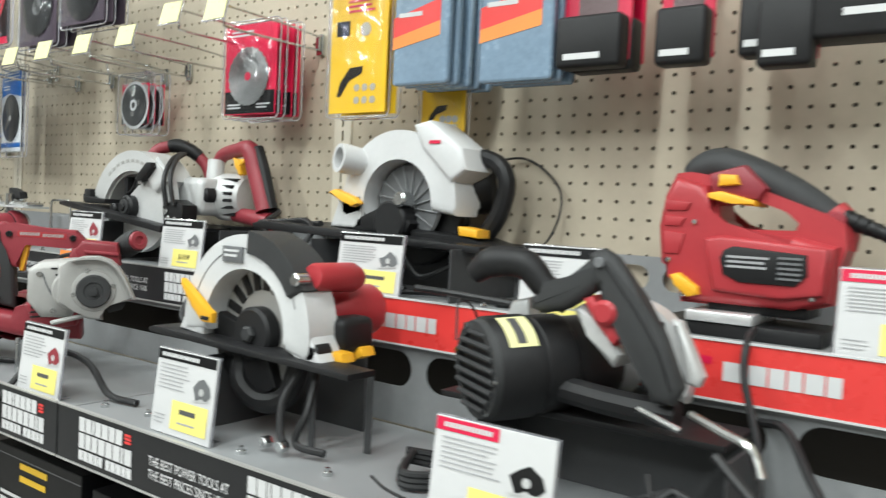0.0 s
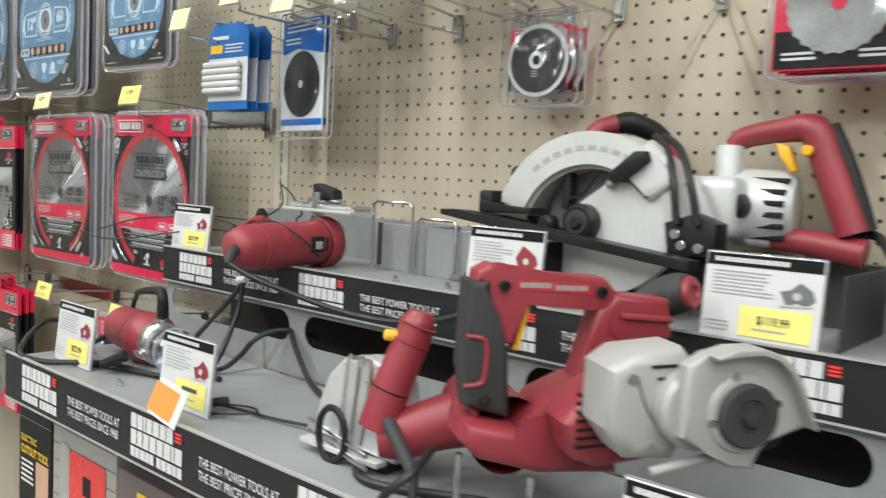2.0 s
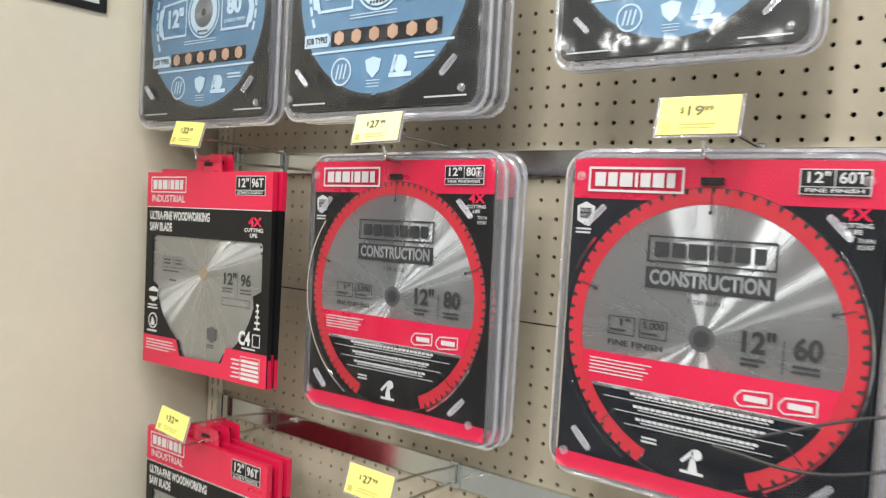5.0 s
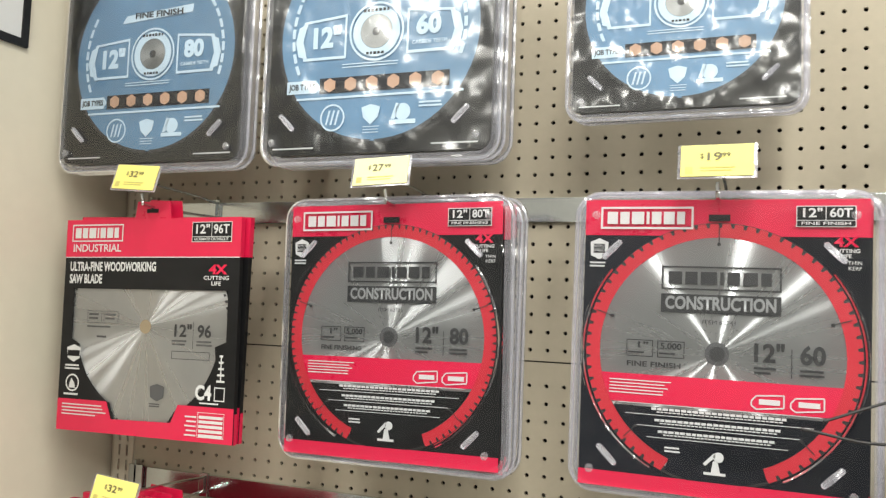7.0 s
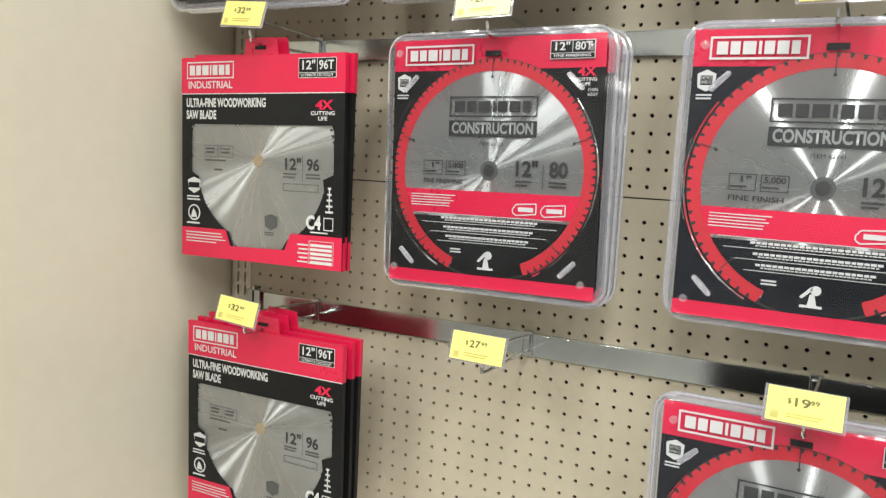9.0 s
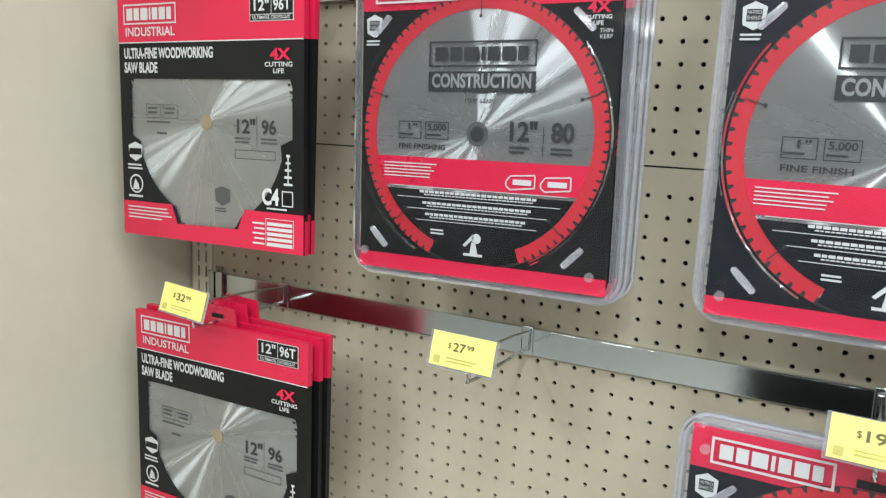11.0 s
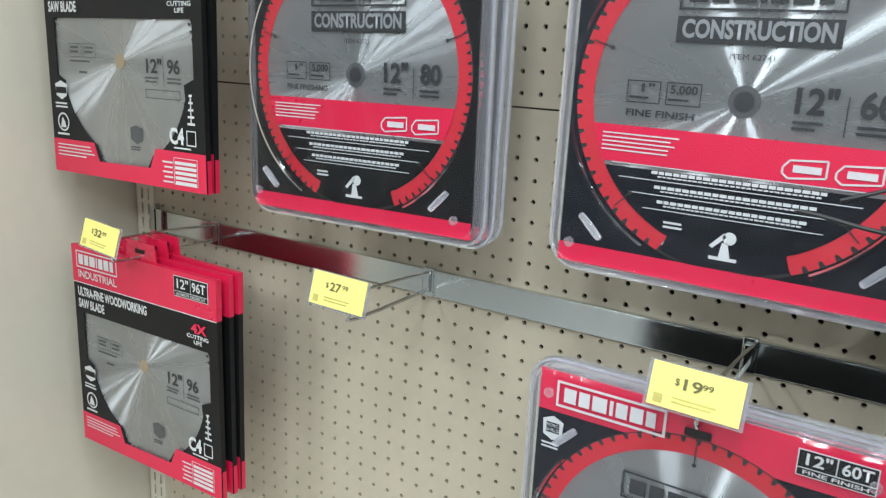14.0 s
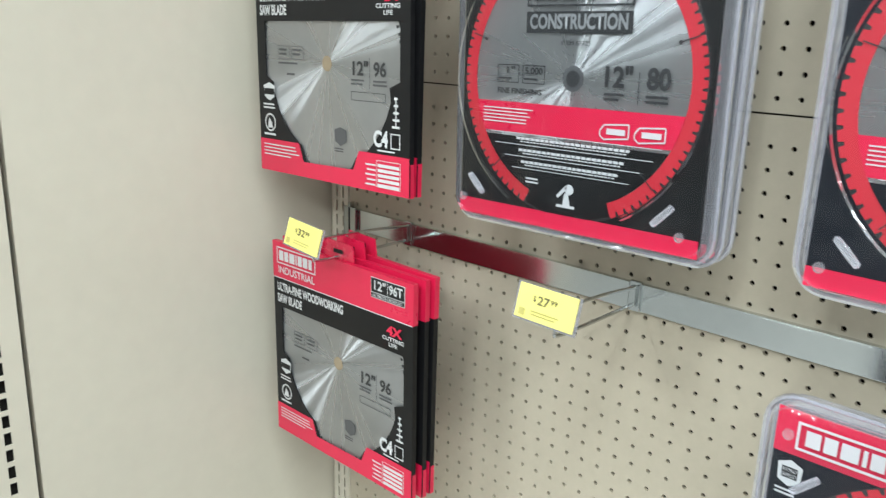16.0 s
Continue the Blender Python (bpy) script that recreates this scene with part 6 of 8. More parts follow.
    side = wpart("side_handle", pipe(B(), [lp(-0.090, -0.10, 1.262), lp(-0.078, -0.10, 1.305), lp(-0.062, -0.10, 1.345), lp(-0.053, -0.10, 1.372), lp(-0.050, -0.10, 1.384)], 0.02, 16, 6, radii=[0.022, 0.020, 0.0195, 0.0185, 0.012]), RED_TOOL, p, "dark red side handle")
    for z, u in ((1.302, -0.079), (1.352, -0.060), (1.370, -0.054)):
        wpart("handle_seam", lathe(B(), [(0.0195, -0.0010), (0.0208, -0.0006), (0.0208, 0.0006), (0.0195, 0.0010)], Matrix.Translation(lp(u, -0.10, z)) @ turn_to(lp(-0.053, -0.1, 1.372) - lp(-0.078, -0.1, 1.305)), 24), BLACK_PL if z < 1.31 else RED_TOOL, side)
    wpart("side_button", rod(B(), lp(-0.088, -0.10, 1.360), lp(-0.070, -0.10, 1.358), 0.006, n=12, b=0.002), YELLOW, p, "yellow button")
    knob = wpart("rear_knob", pipe(B(), [lp(0.160, -0.030, 1.402), lp(0.178, -0.026, 1.412), lp(0.190, -0.012, 1.420), lp(0.197, 0.000, 1.423)], 0.02, 16, 5, radii=[0.016, 0.021, 0.021, 0.018]), RUBBER, p, "dark rubber knob")
    q = Matrix.Translation(lp(0.198, 0.001, 1.423)) @ turn_to(lp(0.21, 0.02, 1.428) - lp(0.198, 0.001, 1.423))
    wpart("knob_cap", lathe(B(), [(0, 0.001), (0.006, 0.001), (0.008, 0.005), (0.015, 0.004), (0.017, 0.0), (0.016, -0.004)], q, 20), RED_TOOL, knob, "dark red knob cap")
    gearco_ob = slab("gear_cover", [(0.048, 1.380), (0.066, 1.393), (0.112, 1.398), (0.126, 1.384), (0.124, 1.330), (0.108, 1.306), (0.068, 1.307), (0.048, 1.332)], 0.086, 0.146, GUARD_GREY, p, "light grey gear cover", 0.012)
    for i in range(5):
        slab("cover_slot", [(0.082 + 0.006 * i, 1.384 - 0.0095 * i), (0.116, 1.386 - 0.0095 * i), (0.116, 1.3835 - 0.0095 * i), (0.082 + 0.006 * i, 1.3815 - 0.0095 * i)], 0.1445, 0.1472, BLACK_PL, gearco_ob, "", 0.0003, 1)
    wpart("cover_groove", pipe(B(), [lp(0.070, 0.1455, 1.376), lp(0.080, 0.1460, 1.350), lp(0.096, 0.1460, 1.328)], 0.0014, 6, 3), GREY_D, gearco_ob)
    for u, z in ((0.066, 1.374), (0.086, 1.318), (0.112, 1.322)):
        turned("screw", u, z, 0.144, [(0, 0.004), (0.0042, 0.004), (0.0046, 0.0)], CHROME, gearco_ob, "", 10)
    turned("gear_neck", 0.118, 1.352, 0.13, [(0.033, 0.0), (0.033, 0.030), (0.030, 0.034), (0, 0.034)], GUARD_GREY, p, "light grey gear neck")
    go = [(0.095, 1.390), (0.112, 1.399), (0.130, 1.405), (0.152, 1.406), (0.168, 1.401), (0.180, 1.391), (0.190, 1.376), (0.205, 1.341), (0.168, 1.331), (0.157, 1.326), (0.159, 1.308), (0.137, 1.310), (0.118, 1.322), (0.096, 1.334)]
    guard = slab("blade_guard", go, 0.160, 0.176, GUARD_GREY, p, "light grey blade guard", 0.004)
    rim = go[1:8]
    inner = [(u + (0.146 - u) * 0.07, z + (1.356 - z) * 0.07) for u, z in rim]
    slab("guard_rim", rim + inner[::-1], 0.172, 0.188, GUARD_GREY, guard, "", 0.0012, 1)
    turned("guard_boss", 0.146, 1.353, 0.175, [(0.032, 0.0), (0.030, 0.003), (0.024, 0.004), (0, 0.004)], GUARD_GREY, guard)
    flange_ob = turned("flange", 0.146, 1.353, 0.178, [(0.025, 0.0), (0.025, 0.006), (0.023, 0.008), (0.014, 0.008), (0.013, 0.006), (0, 0.006)], RUBBER, p, "dark blade flange")
    turned("flange_bolt", 0.146, 1.353, 0.184, [(0.007, 0.0), (0.007, 0.005), (0, 0.0055)], RUBBER, flange_ob, "", 6)
    for u, z in ((0.118, 1.347), (0.136, 1.383), (0.173, 1.361)):
        turned("screw", u, z, 0.176, [(0, 0.003), (0.0035, 0.003), (0.004, 0.0)], CHROME, guard, "", 10)
    slab("blade_edge", [(0.158, 1.336), (0.196, 1.345), (0.186, 1.324), (0.166, 1.318)], 0.163, 0.166, BLACK_PL, p, "", 0.0003, 1)
    wpart("guard_stay", rod(B(), lp(0.085, 0.15, 1.300), lp(0.150, 0.16, 1.318), 0.004, n=10), GUARD_GREY, p, "grey guard stay")
    for x in (1.545, 1.628, 1.71):
        wpart("stand_post", pipe(B(), [(x, -0.45, LOW_Z), (x, -0.45, 1.262)], 0.0035, 8, 1, curve=False), CHROME, p, "steel display post")
    cord(p, [(1.475, -0.36, 1.255), (1.42, -0.40, 1.225), (1.40, -0.44, 1.212), (1.45, -0.47, 1.2105), (1.56, -0.42, 1.2105)], 0.0045)
    cord(p, [(1.52, -0.46, 1.262), (1.53, -0.50, 1.25), (1.515, -0.515, 1.232), (1.50, -0.512, 1.211)], 0.0045)
    wpart("strain_relief", rod(B(), (1.452, -0.455, 1.275), (1.520, -0.485, 1.242), 0.008, 0.006, 10), RUBBER, p, "dark cord sleeve")
    cord(p, [(1.52, -0.485, 1.242), (1.55, -0.515, 1.205), (1.60, -0.530, 1.165), (1.68, -0.535, 1.150), (1.72, -0.53, 1.18), (1.74, -0.48, 1.245), (1.80, -0.47, 1.266), (1.86, -0.46, 1.255), (1.895, -0.45, 1.216), (1.95, -0.44, 1.211)], 0.0048)
    # bench plate of bright steel beside it
    s = at("steel_jig", (1.31, -0.37, LOW_Z), "bright steel jig plate with chrome wires and a black ring", "jig", "")
    out = [(1.282, 1.226), (1.290, 1.262), (1.306, 1.298), (1.330, 1.320), (1.366, 1.327), (1.408, 1.322), (1.428, 1.262), (1.412, 1.220)]
    wpart("face_plate", prism(B(), out, -0.438, -0.402, 0.006, seg=3), POLISHED, s, "bright curved steel plate")
    wpart("foot_plate", box(B(), 1.275, 1.40, -0.45, -0.39, LOW_Z + 0.010, LOW_Z + 0.016, 0.001), POLISHED, s, "", False)
    wpart("support", box(B(), 1.330, 1.40, -0.435, -0.405, LOW_Z, 1.232, 0.002), BLACK_PL, s)
    for x in (1.338, 1.356):
        wpart("wire", pipe(B(), [(x, -0.446, 1.218), (x + 0.012, -0.448, 1.318), (x + 0.020, -0.448, 1.326), (x + 0.030, -0.448, 1.318), (x + 0.020, -0.450, 1.236)], 0.0024, 7, 4), CHROME, s)
    for z in (1.222, 1.236):
        wpart("rail", rod(B(), (1.268, -0.43, z), (1.395, -0.46, z - 0.006), 0.0026, n=8), CHROME, s)
    wpart("ring", pipe(B(), [(1.330 + 0.022 * math.cos(a * 0.5236), -0.45, 1.236 + 0.030 * math.sin(a * 0.5236)) for a in range(13)], 0.004, 8, 3), BLACK_PL, s, "black rubber ring")
    s.location.x += 0.034
    cord(s, [(1.262, -0.40, 1.212), (1.20, -0.41, 1.2095), (1.13, -0.42, 1.2095), (1.11, -0.44, 1.214)], 0.002)
    cord(s, [(1.10, -0.43, 1.211), (1.15, -0.40, 1.2095), (1.19, -0.43, 1.216), (1.13, -0.46, 1.2095), (1.09, -0.44, 1.2095)], 0.0014)
    wpart("toggle", rod(B(), (1.112, -0.46, 1.216), (1.140, -0.43, 1.222), 0.006, n=10, b=0.002), BLACK_PL, s, "black toggle")
    cord(s, [(0.995, -0.19, 1.262), (1.022, -0.236, 1.275), (1.050, -0.250, 1.256), (1.076, -0.255, 1.230), (1.102, -0.262, 1.2135), (1.146, -0.283, 1.2105), (1.197, -0.305, 1.2105), (1.239, -0.297, 1.2105), (1.33, -0.31, 1.2105)], 0.0042)
    cord(s, [(1.030, -0.19, 1.260), (1.022, -0.236, 1.275), (1.008, -0.262, 1.275), (0.997, -0.288, 1.262), (0.979, -0.300, 1.236), (0.957, -0.32, 1.2135), (0.91, -0.35, 1.2105)], 0.0042)


def hand_saw():
    p = at("circular_saw", (2.16, -0.41, LOW_Z), "white, red and black circular saw with yellow levers")
    cx, cz = 2.152, 1.337
    upperg_ob = wpart("upper_guard", prism(B(), band(cx, cz, 0.074, 0.117, -14, 188), -0.452, -0.405, 0.008, seg=3), WHITE_PL, p, "white blade guard")
    wpart("guard_toe", prism(B(), [(2.036, 1.350), (2.076, 1.350), (2.070, 1.318), (2.020, 1.322)], -0.450, -0.408, 0.004), WHITE_PL, p)
    wpart("guard_heel", prism(B(), [(2.226, 1.355), (2.266, 1.345), (2.286, 1.312), (2.262, 1.306), (2.232, 1.318)], -0.450, -0.408, 0.004), WHITE_PL, p)
    wpart("guard_cap", prism(B(), band(cx, cz, 0.094, 0.122, 28, 88), -0.456, -0.400, 0.006, seg=3), RUBBER, upperg_ob, "dark rubber cap")
    wpart("name_plate", box(B(), 2.112, 2.150, -0.4555, -0.452, 1.418, 1.438, 0.001), GREY_D, p, "grey name plate")
    bm = B()
    bars(bm, 2.116, 2.146, 1.422, 1.434, -0.4560, 2, 3)
    wpart("plate_print", bm, CARD_WHITE, p, "", False)
    wpart("guard_seam", prism(B(), band(cx, cz, 0.0985, 0.0995, 20, 170), -0.4526, -0.4522), INK_GREY, upperg_ob, "", False)
    innerg_ob = wpart("inner_guard", drum(cx, cz, 0.082, -0.418, -0.404), GUARD_GREY, p, "grey inner guard")
    for i in range(11):
        a = radians(-10 + 19 * i)
        m = Matrix.Translation((cx, -0.419, cz)) @ Matrix.Rotation(-a, 4, "Y")
        wpart("guard_slot", box(B(), 0.046, 0.072, -0.002, 0.001, -0.0055, 0.0055, 0.0008, m=m), BLACK_PL, innerg_ob)
    wpart("blade_flange", drum(cx, cz - 0.008, 0.034, -0.440, -0.416), BLACK_PL, p, "black arbor flange")
    wpart("arbor_bolt", drum(cx, cz - 0.008, 0.011, -0.448, -0.438, 0.003, 6), RUBBER, p)
    wpart("lower_guard", prism(B(), arc(cx, cz, 0.082, 170, 300, 20) + [(cx + 0.02, cz - 0.02), (cx - 0.03, cz)], -0.432, -0.410, 0.003), BLACK_PL, p, "black lower guard")
    lever_ob = wpart("lever", prism(B(), [(2.042, 1.391), (2.048, 1.388), (2.082, 1.362), (2.108, 1.352), (2.107, 1.339), (2.088, 1.339), (2.064, 1.357), (2.042, 1.383)], -0.466, -0.455, 0.003), YELLOW, p, "yellow guard lever")
    wpart("lever_slot", box(B(), 2.088, 2.104, -0.4675, -0.4655, 1.342, 1.347, 0.001), BLACK_PL, lever_ob, "", False)
    wpart("front_handle", lathe(B(), [(0, 0), (0.014, 0), (0.017, 0.006), (0.019, 0.078), (0.014, 0.092), (0, 0.092)], Matrix.Translation((2.253, -0.435, 1.409)) @ turn_to((-0.14, 1, -0.05)), 22), RED_BRIGHT, p, "red front handle")
    wpart("handle_bolt", drum(2.250, 1.406, 0.008, -0.462, -0.44, 0.002, 12), CHROME, p)
    wpart("motor", lathe(B(), [(0, 0), (0.028, 0), (0.033, 0.01), (0.033, 0.09), (0.026, 0.10), (0, 0.10)], Matrix.Translation((2.196, -0.385, 1.356)) @ turn_to((0.35, 0.93, 0.05)), 26), RED_BRIGHT, p, "red motor case")
    wpart("motor_foot", box(B(), 2.244, 2.282, -0.41, -0.35, 1.316, 1.360, 0.010, seg=3), BLACK_PL, p)
    wpart("depth_knob", drum(2.268, 1.322, 0.012, -0.45, -0.42), BLACK_PL, p)
    for x, y, z in ((2.280, -0.413, 1.316), (2.273, -0.370, 1.318)):
        wpart("bevel_knob", prism(B(), [(x - 0.016, z), (x - 0.012, z + 0.008), (x + 0.014, z + 0.006), (x + 0.018, z - 0.004), (x + 0.004, z - 0.010), (x - 0.014, z - 0.007)], y - 0.012, y + 0.012, 0.003), YELLOW, p, "yellow bevel knob")
    wpart("shoe", prism(B(), [(1.975, 1.318), (1.985, 1.322), (2.345, 1.311), (2.345, 1.304), (1.976, 1.313)], -0.466, -0.420, 0.0015), BLACK_PL, p, "black steel shoe")
    wpart("rear_handle", pipe(B(), [(2.120, -0.42, 1.300), (2.128, -0.43, 1.265), (2.165, -0.43, 1.245), (2.200, -0.42, 1.255), (2.212, -0.41, 1.296)], 0.014, 10, 5), BLACK_PL, p, "black loop handle")
    cord(p, [(2.235, -0.43, 1.296), (2.228, -0.45, 1.26), (2.236, -0.46, 1.225), (2.246, -0.46, 1.211)], 0.0045)
    cord(p, [(2.262, -0.43, 1.296), (2.270, -0.45, 1.255), (2.262, -0.46, 1.218), (2.30, -0.45, 1.211)], 0.0045)
    cord(p, [(2.020, -0.43, 1.318), (1.985, -0.42, 1.335), (1.990, -0.40, 1.365), (2.04, -0.39, 1.375)], 0.0045)
    cord(p, [(2.300, -0.30, 1.395), (2.34, -0.27, 1.39), (2.40, -0.255, 1.385), (2.46, -0.25, 1.381)], 0.0045)
    for x in (2.222, 2.250):
        wpart("post_nut", drum(x, 1.213, 0.007, -0.475, -0.462, 0.001, 6), CHROME, p)
    p.location.x += 0.006
    p.location.y += 0.019
    p.location.z += 0.004
    s = at("tool_stand", (2.16, -0.36, LOW_Z), "dark grey bent steel stand under a saw", "stand", "tool stands")
    wpart("side_plate", box(B(), 2.098, 2.101, -0.440, -0.30, LOW_Z, 1.300, 0.001), STAND, s, "", False)
    for x, y in ((2.246, -0.400), (2.312, -0.372)):
        wpart("stand_leg", box(B(), x, x + 0.010, y, y + 0.003, LOW_Z, 1.302, 0.001), STAND, s, "narrow dark steel leg", False)
    wpart("rear_plate", box(B(), 2.101, 2.250, -0.304, -0.301, LOW_Z, 1.304, 0.001), STAND, s, "", False)


def bevel_saw():
    p = at("circular_saw", (2.56, -0.36, LOW_Z), "black and grey circular saw with a red trigger")
    m = Matrix.Translation((2.492, -0.405, 1.338)) @ turn_to((0.52, 0.85, 0.06))
    motor_ob = wpart("motor", lathe(B(), [(0, 0.0), (0.049, 0.0), (0.054, 0.008), (0.054, 0.05), (0.050, 0.052), (0.050, 0.056), (0.052, 0.058), (0.052, 0.090), (0.048, 0.094), (0.049, 0.135), (0.042, 0.15), (0, 0.15)], m, 32), BLACK_PL, p, "black motor case")
    wpart("grille_ring", lathe(B(), [(0.041, -0.003), (0.050, -0.003), (0.052, 0.004), (0.041, 0.004)], m, 30), RUBBER, motor_ob, "dark grille ring")
    for i in range(8):
        z = -0.038 + 0.0108 * i
        q = math.sqrt(max(0.0001, 0.045 ** 2 - z * z))
        # bars lie level across the end of the motor
        side = (m.to_3x3() @ Vector((0, 0, 1))).cross(Vector((0, 0, 1))).normalized()
        c = m @ Vector((0, 0, -0.004))
        wpart("grille_bar", rod(B(), c + side * q + Vector((0, 0, z)), c - side * q + Vector((0, 0, z)), 0.0030, n=8), RUBBER, motor_ob)
    up = m.to_3x3().inverted() @ Vector((0.35, -0.45, 0.75))
    ang = math.degrees(math.atan2(up.y, up.x))
    wpart("rating_label", lathe(B(), [(0.0547, 0.014), (0.0547, 0.046)], m, 8, 46, ang - 23), TAG_PALE, motor_ob, "pale rating label", False)
    wpart("label_print", lathe(B(), [(0.0550, 0.024), (0.0550, 0.034)], m, 8, 38, ang - 19), INK_GREY, motor_ob, "", False)
    for da in (60, 110, 250, 300):
        a = radians(ang + da)
        wpart("case_screw", lathe(B(), [(0, 0.0), (0.004, 0.0), (0.004, 0.003)], m @ Matrix.Translation((0.0465 * math.cos(a), 0.0465 * math.sin(a), -0.0055)), 10), CHROME, motor_ob)
    wpart("gear_case", lathe(B(), [(0, 0.13), (0.040, 0.135), (0.043, 0.15), (0.040, 0.175), (0, 0.18)], m, 24), GREY, p, "grey gear case")
    wpart("guard", prism(B(), band(2.585, 1.335, 0.02, 0.078, -20, 200, 30), -0.265, -0.235, 0.006), CAST, p, "grey blade guard")
    wpart("guard_nose", prism(B(), [(2.486, 1.404), (2.508, 1.410), (2.512, 1.384), (2.488, 1.356), (2.462, 1.340), (2.470, 1.366)], -0.338, -0.312, 0.006, seg=3), CAST, p, "pale grey guard nose")
    wpart("pommel", pipe(B(), [(2.452, -0.360, 1.432), (2.475, -0.360, 1.446), (2.512, -0.355, 1.446), (2.535, -0.350, 1.424), (2.560, -0.345, 1.412)], 0.016, 12, 6, radii=[0.012, 0.017, 0.016, 0.014, 0.015]), BLACK_PL, p, "black front grip")
    handle_ob = wpart("handle", prism(B(), [(2.598, 1.464), (2.613, 1.470), (2.628, 1.462), (2.654, 1.426), (2.678, 1.394), (2.698, 1.349), (2.690, 1.331), (2.668, 1.331), (2.660, 1.352), (2.650, 1.384), (2.628, 1.420), (2.606, 1.434)], -0.388, -0.366, 0.010, seg=3), RUBBER, p, "dark grey moulded rear handle")
    wpart("front_arm", prism(B(), [(2.604, 1.464), (2.616, 1.448), (2.606, 1.428), (2.578, 1.408), (2.550, 1.400), (2.536, 1.404), (2.536, 1.416), (2.556, 1.424), (2.578, 1.440)], -0.386, -0.362, 0.009, seg=3), RUBBER, p, "dark grey front arm")
    wpart("handle_seam", pipe(B(), [(2.618, -0.3885, 1.454), (2.648, -0.3885, 1.418), (2.672, -0.3885, 1.384), (2.688, -0.3885, 1.346)], 0.0012, 6, 4), BLACK_PL, handle_ob)
    wpart("handle_screw", drum(2.612, 1.456, 0.0055, -0.391, -0.384, 0.001, 12), GREY_D, handle_ob)
    wpart("trigger", prism(B(), [(2.594, 1.420), (2.604, 1.424), (2.636, 1.388), (2.628, 1.378), (2.608, 1.398)], -0.384, -0.360, 0.004), RED_BRIGHT, handle_ob, "red trigger")
    wpart("lock_button", drum(2.620, 1.409, 0.0125, -0.392, -0.376, 0.004, 20), RED_BRIGHT, handle_ob, "red lock button")
    wpart("gear_plate", prism(B(), [(2.580, 1.408), (2.590, 1.414), (2.612, 1.396), (2.636, 1.370), (2.626, 1.356), (2.598, 1.384)], -0.378, -0.330, 0.006, seg=3), CAST, p, "pale grey gear plate")
    wpart("rear_shield", prism(B(), [(2.676, 1.408), (2.684, 1.406), (2.708, 1.358), (2.704, 1.348), (2.692, 1.350)], -0.366, -0.346, 0.005, seg=3), CAST, p, "pale grey rear shield")
    for i in range(7):
        wpart("scale_mark", box(B(), 2.646 + 0.001 * i, 2.658 + 0.001 * i, -0.3445, -0.3425, 1.392 - 0.008 * i, 1.394 - 0.008 * i), GREY, p, "", False)
    wpart("depth_scale", prism(B(), [(2.636, 1.400), (2.656, 1.400), (2.668, 1.336), (2.640, 1.332)], -0.342, -0.325, 0.003), BLACK_PL, p, "black depth scale")
    wpart("lower_arm", pipe(B(), [(2.560, -0.36, 1.325), (2.620, -0.36, 1.320), (2.686, -0.36, 1.318)], 0.014, 10, 5), BLACK_PL, p)
    wpart("shoe", prism(B(), [(2.410, 1.296), (2.730, 1.298), (2.730, 1.291), (2.410, 1.289)], -0.355, -0.265, 0.0015), BLACK_PL, p, "black steel shoe")
    wpart("lever", rod(B(), (2.658, -0.39, 1.326), (2.700, -0.39, 1.313), 0.0034, n=10, b=0.001), CHROME, p, "bright lever")
    wpart("lever", pipe(B(), [(2.704, -0.38, 1.327), (2.735, -0.385, 1.318), (2.760, -0.39, 1.310), (2.772, -0.395, 1.288)], 0.0042, 8, 4), CHROME, p, "bright lever")
    wpart("red_tab", box(B(), 2.398, 2.412, -0.30, -0.28, 1.30, 1.345, 0.003), RED_BRIGHT, p)
    cord(p, [(2.410, -0.33, 1.350), (2.398, -0.31, 1.395), (2.41, -0.29, 1.375), (2.40, -0.29, 1.33)], 0.0014)
    cord(p, [(2.735, -0.40, 1.300), (2.79, -0.43, 1.265), (2.83, -0.45, 1.225), (2.86, -0.47, 1.211), (2.96, -0.48, 1.2105)], 0.0048)
    cord(p, [(2.70, -0.46, 1.29), (2.72, -0.50, 1.25), (2.66, -0.50, 1.222), (2.57, -0.49, 1.214), (2.46, -0.49, 1.222), (2.42, -0.48, 1.228)], 0.0016)
    for k in range(3):
        cord(p, [(2.40 + 0.005 * k, -0.40, 1.222 + 0.006 * k), (2.43, -0.44, 1.212 + 0.006 * k), (2.47, -0.40, 1.212 + 0.006 * k), (2.44, -0.37, 1.214 + 0.006 * k), (2.40, -0.40, 1.224 + 0.005 * k)], 0.0045)
    cord(p, [(2.73, -0.24, 1.300), (2.76, -0.262, 1.30), (2.80, -0.31, 1.26), (2.85, -0.35, 1.222), (2.95, -0.36, 1.2105)], 0.0045)
    rng = random.Random(11)
    for k in range(5):
        x, y = 2.64 + 0.03 * k, -0.44 + 0.02 * (k % 3)
        pts = [(x + rng.uniform(-0.05, 0.05), y + rng.uniform(-0.04, 0.04), 1.2105 + 0.012 * ((i + k) % 3)) for i in range(6)]
        cord(p, [(2.70, -0.40, 1.262), *pts, (2.86 + 0.02 * k, -0.45, 1.2105)], 0.0036)
    s = at("tool_stand", (2.58, -0.36, LOW_Z), "dark grey bent steel stand under a saw", "stand", "tool stands")
    for x in (2.470, 2.735):
        wpart("side_plate", box(B(), x, x + 0.003, -0.37, -0.28, LOW_Z, 1.288, 0.001), STAND, s, "", False)
    wpart("rear_plate", box(B(), 2.473, 2.735, -0.284, -0.281, LOW_Z, 1.288, 0.001), STAND, s, "", False)


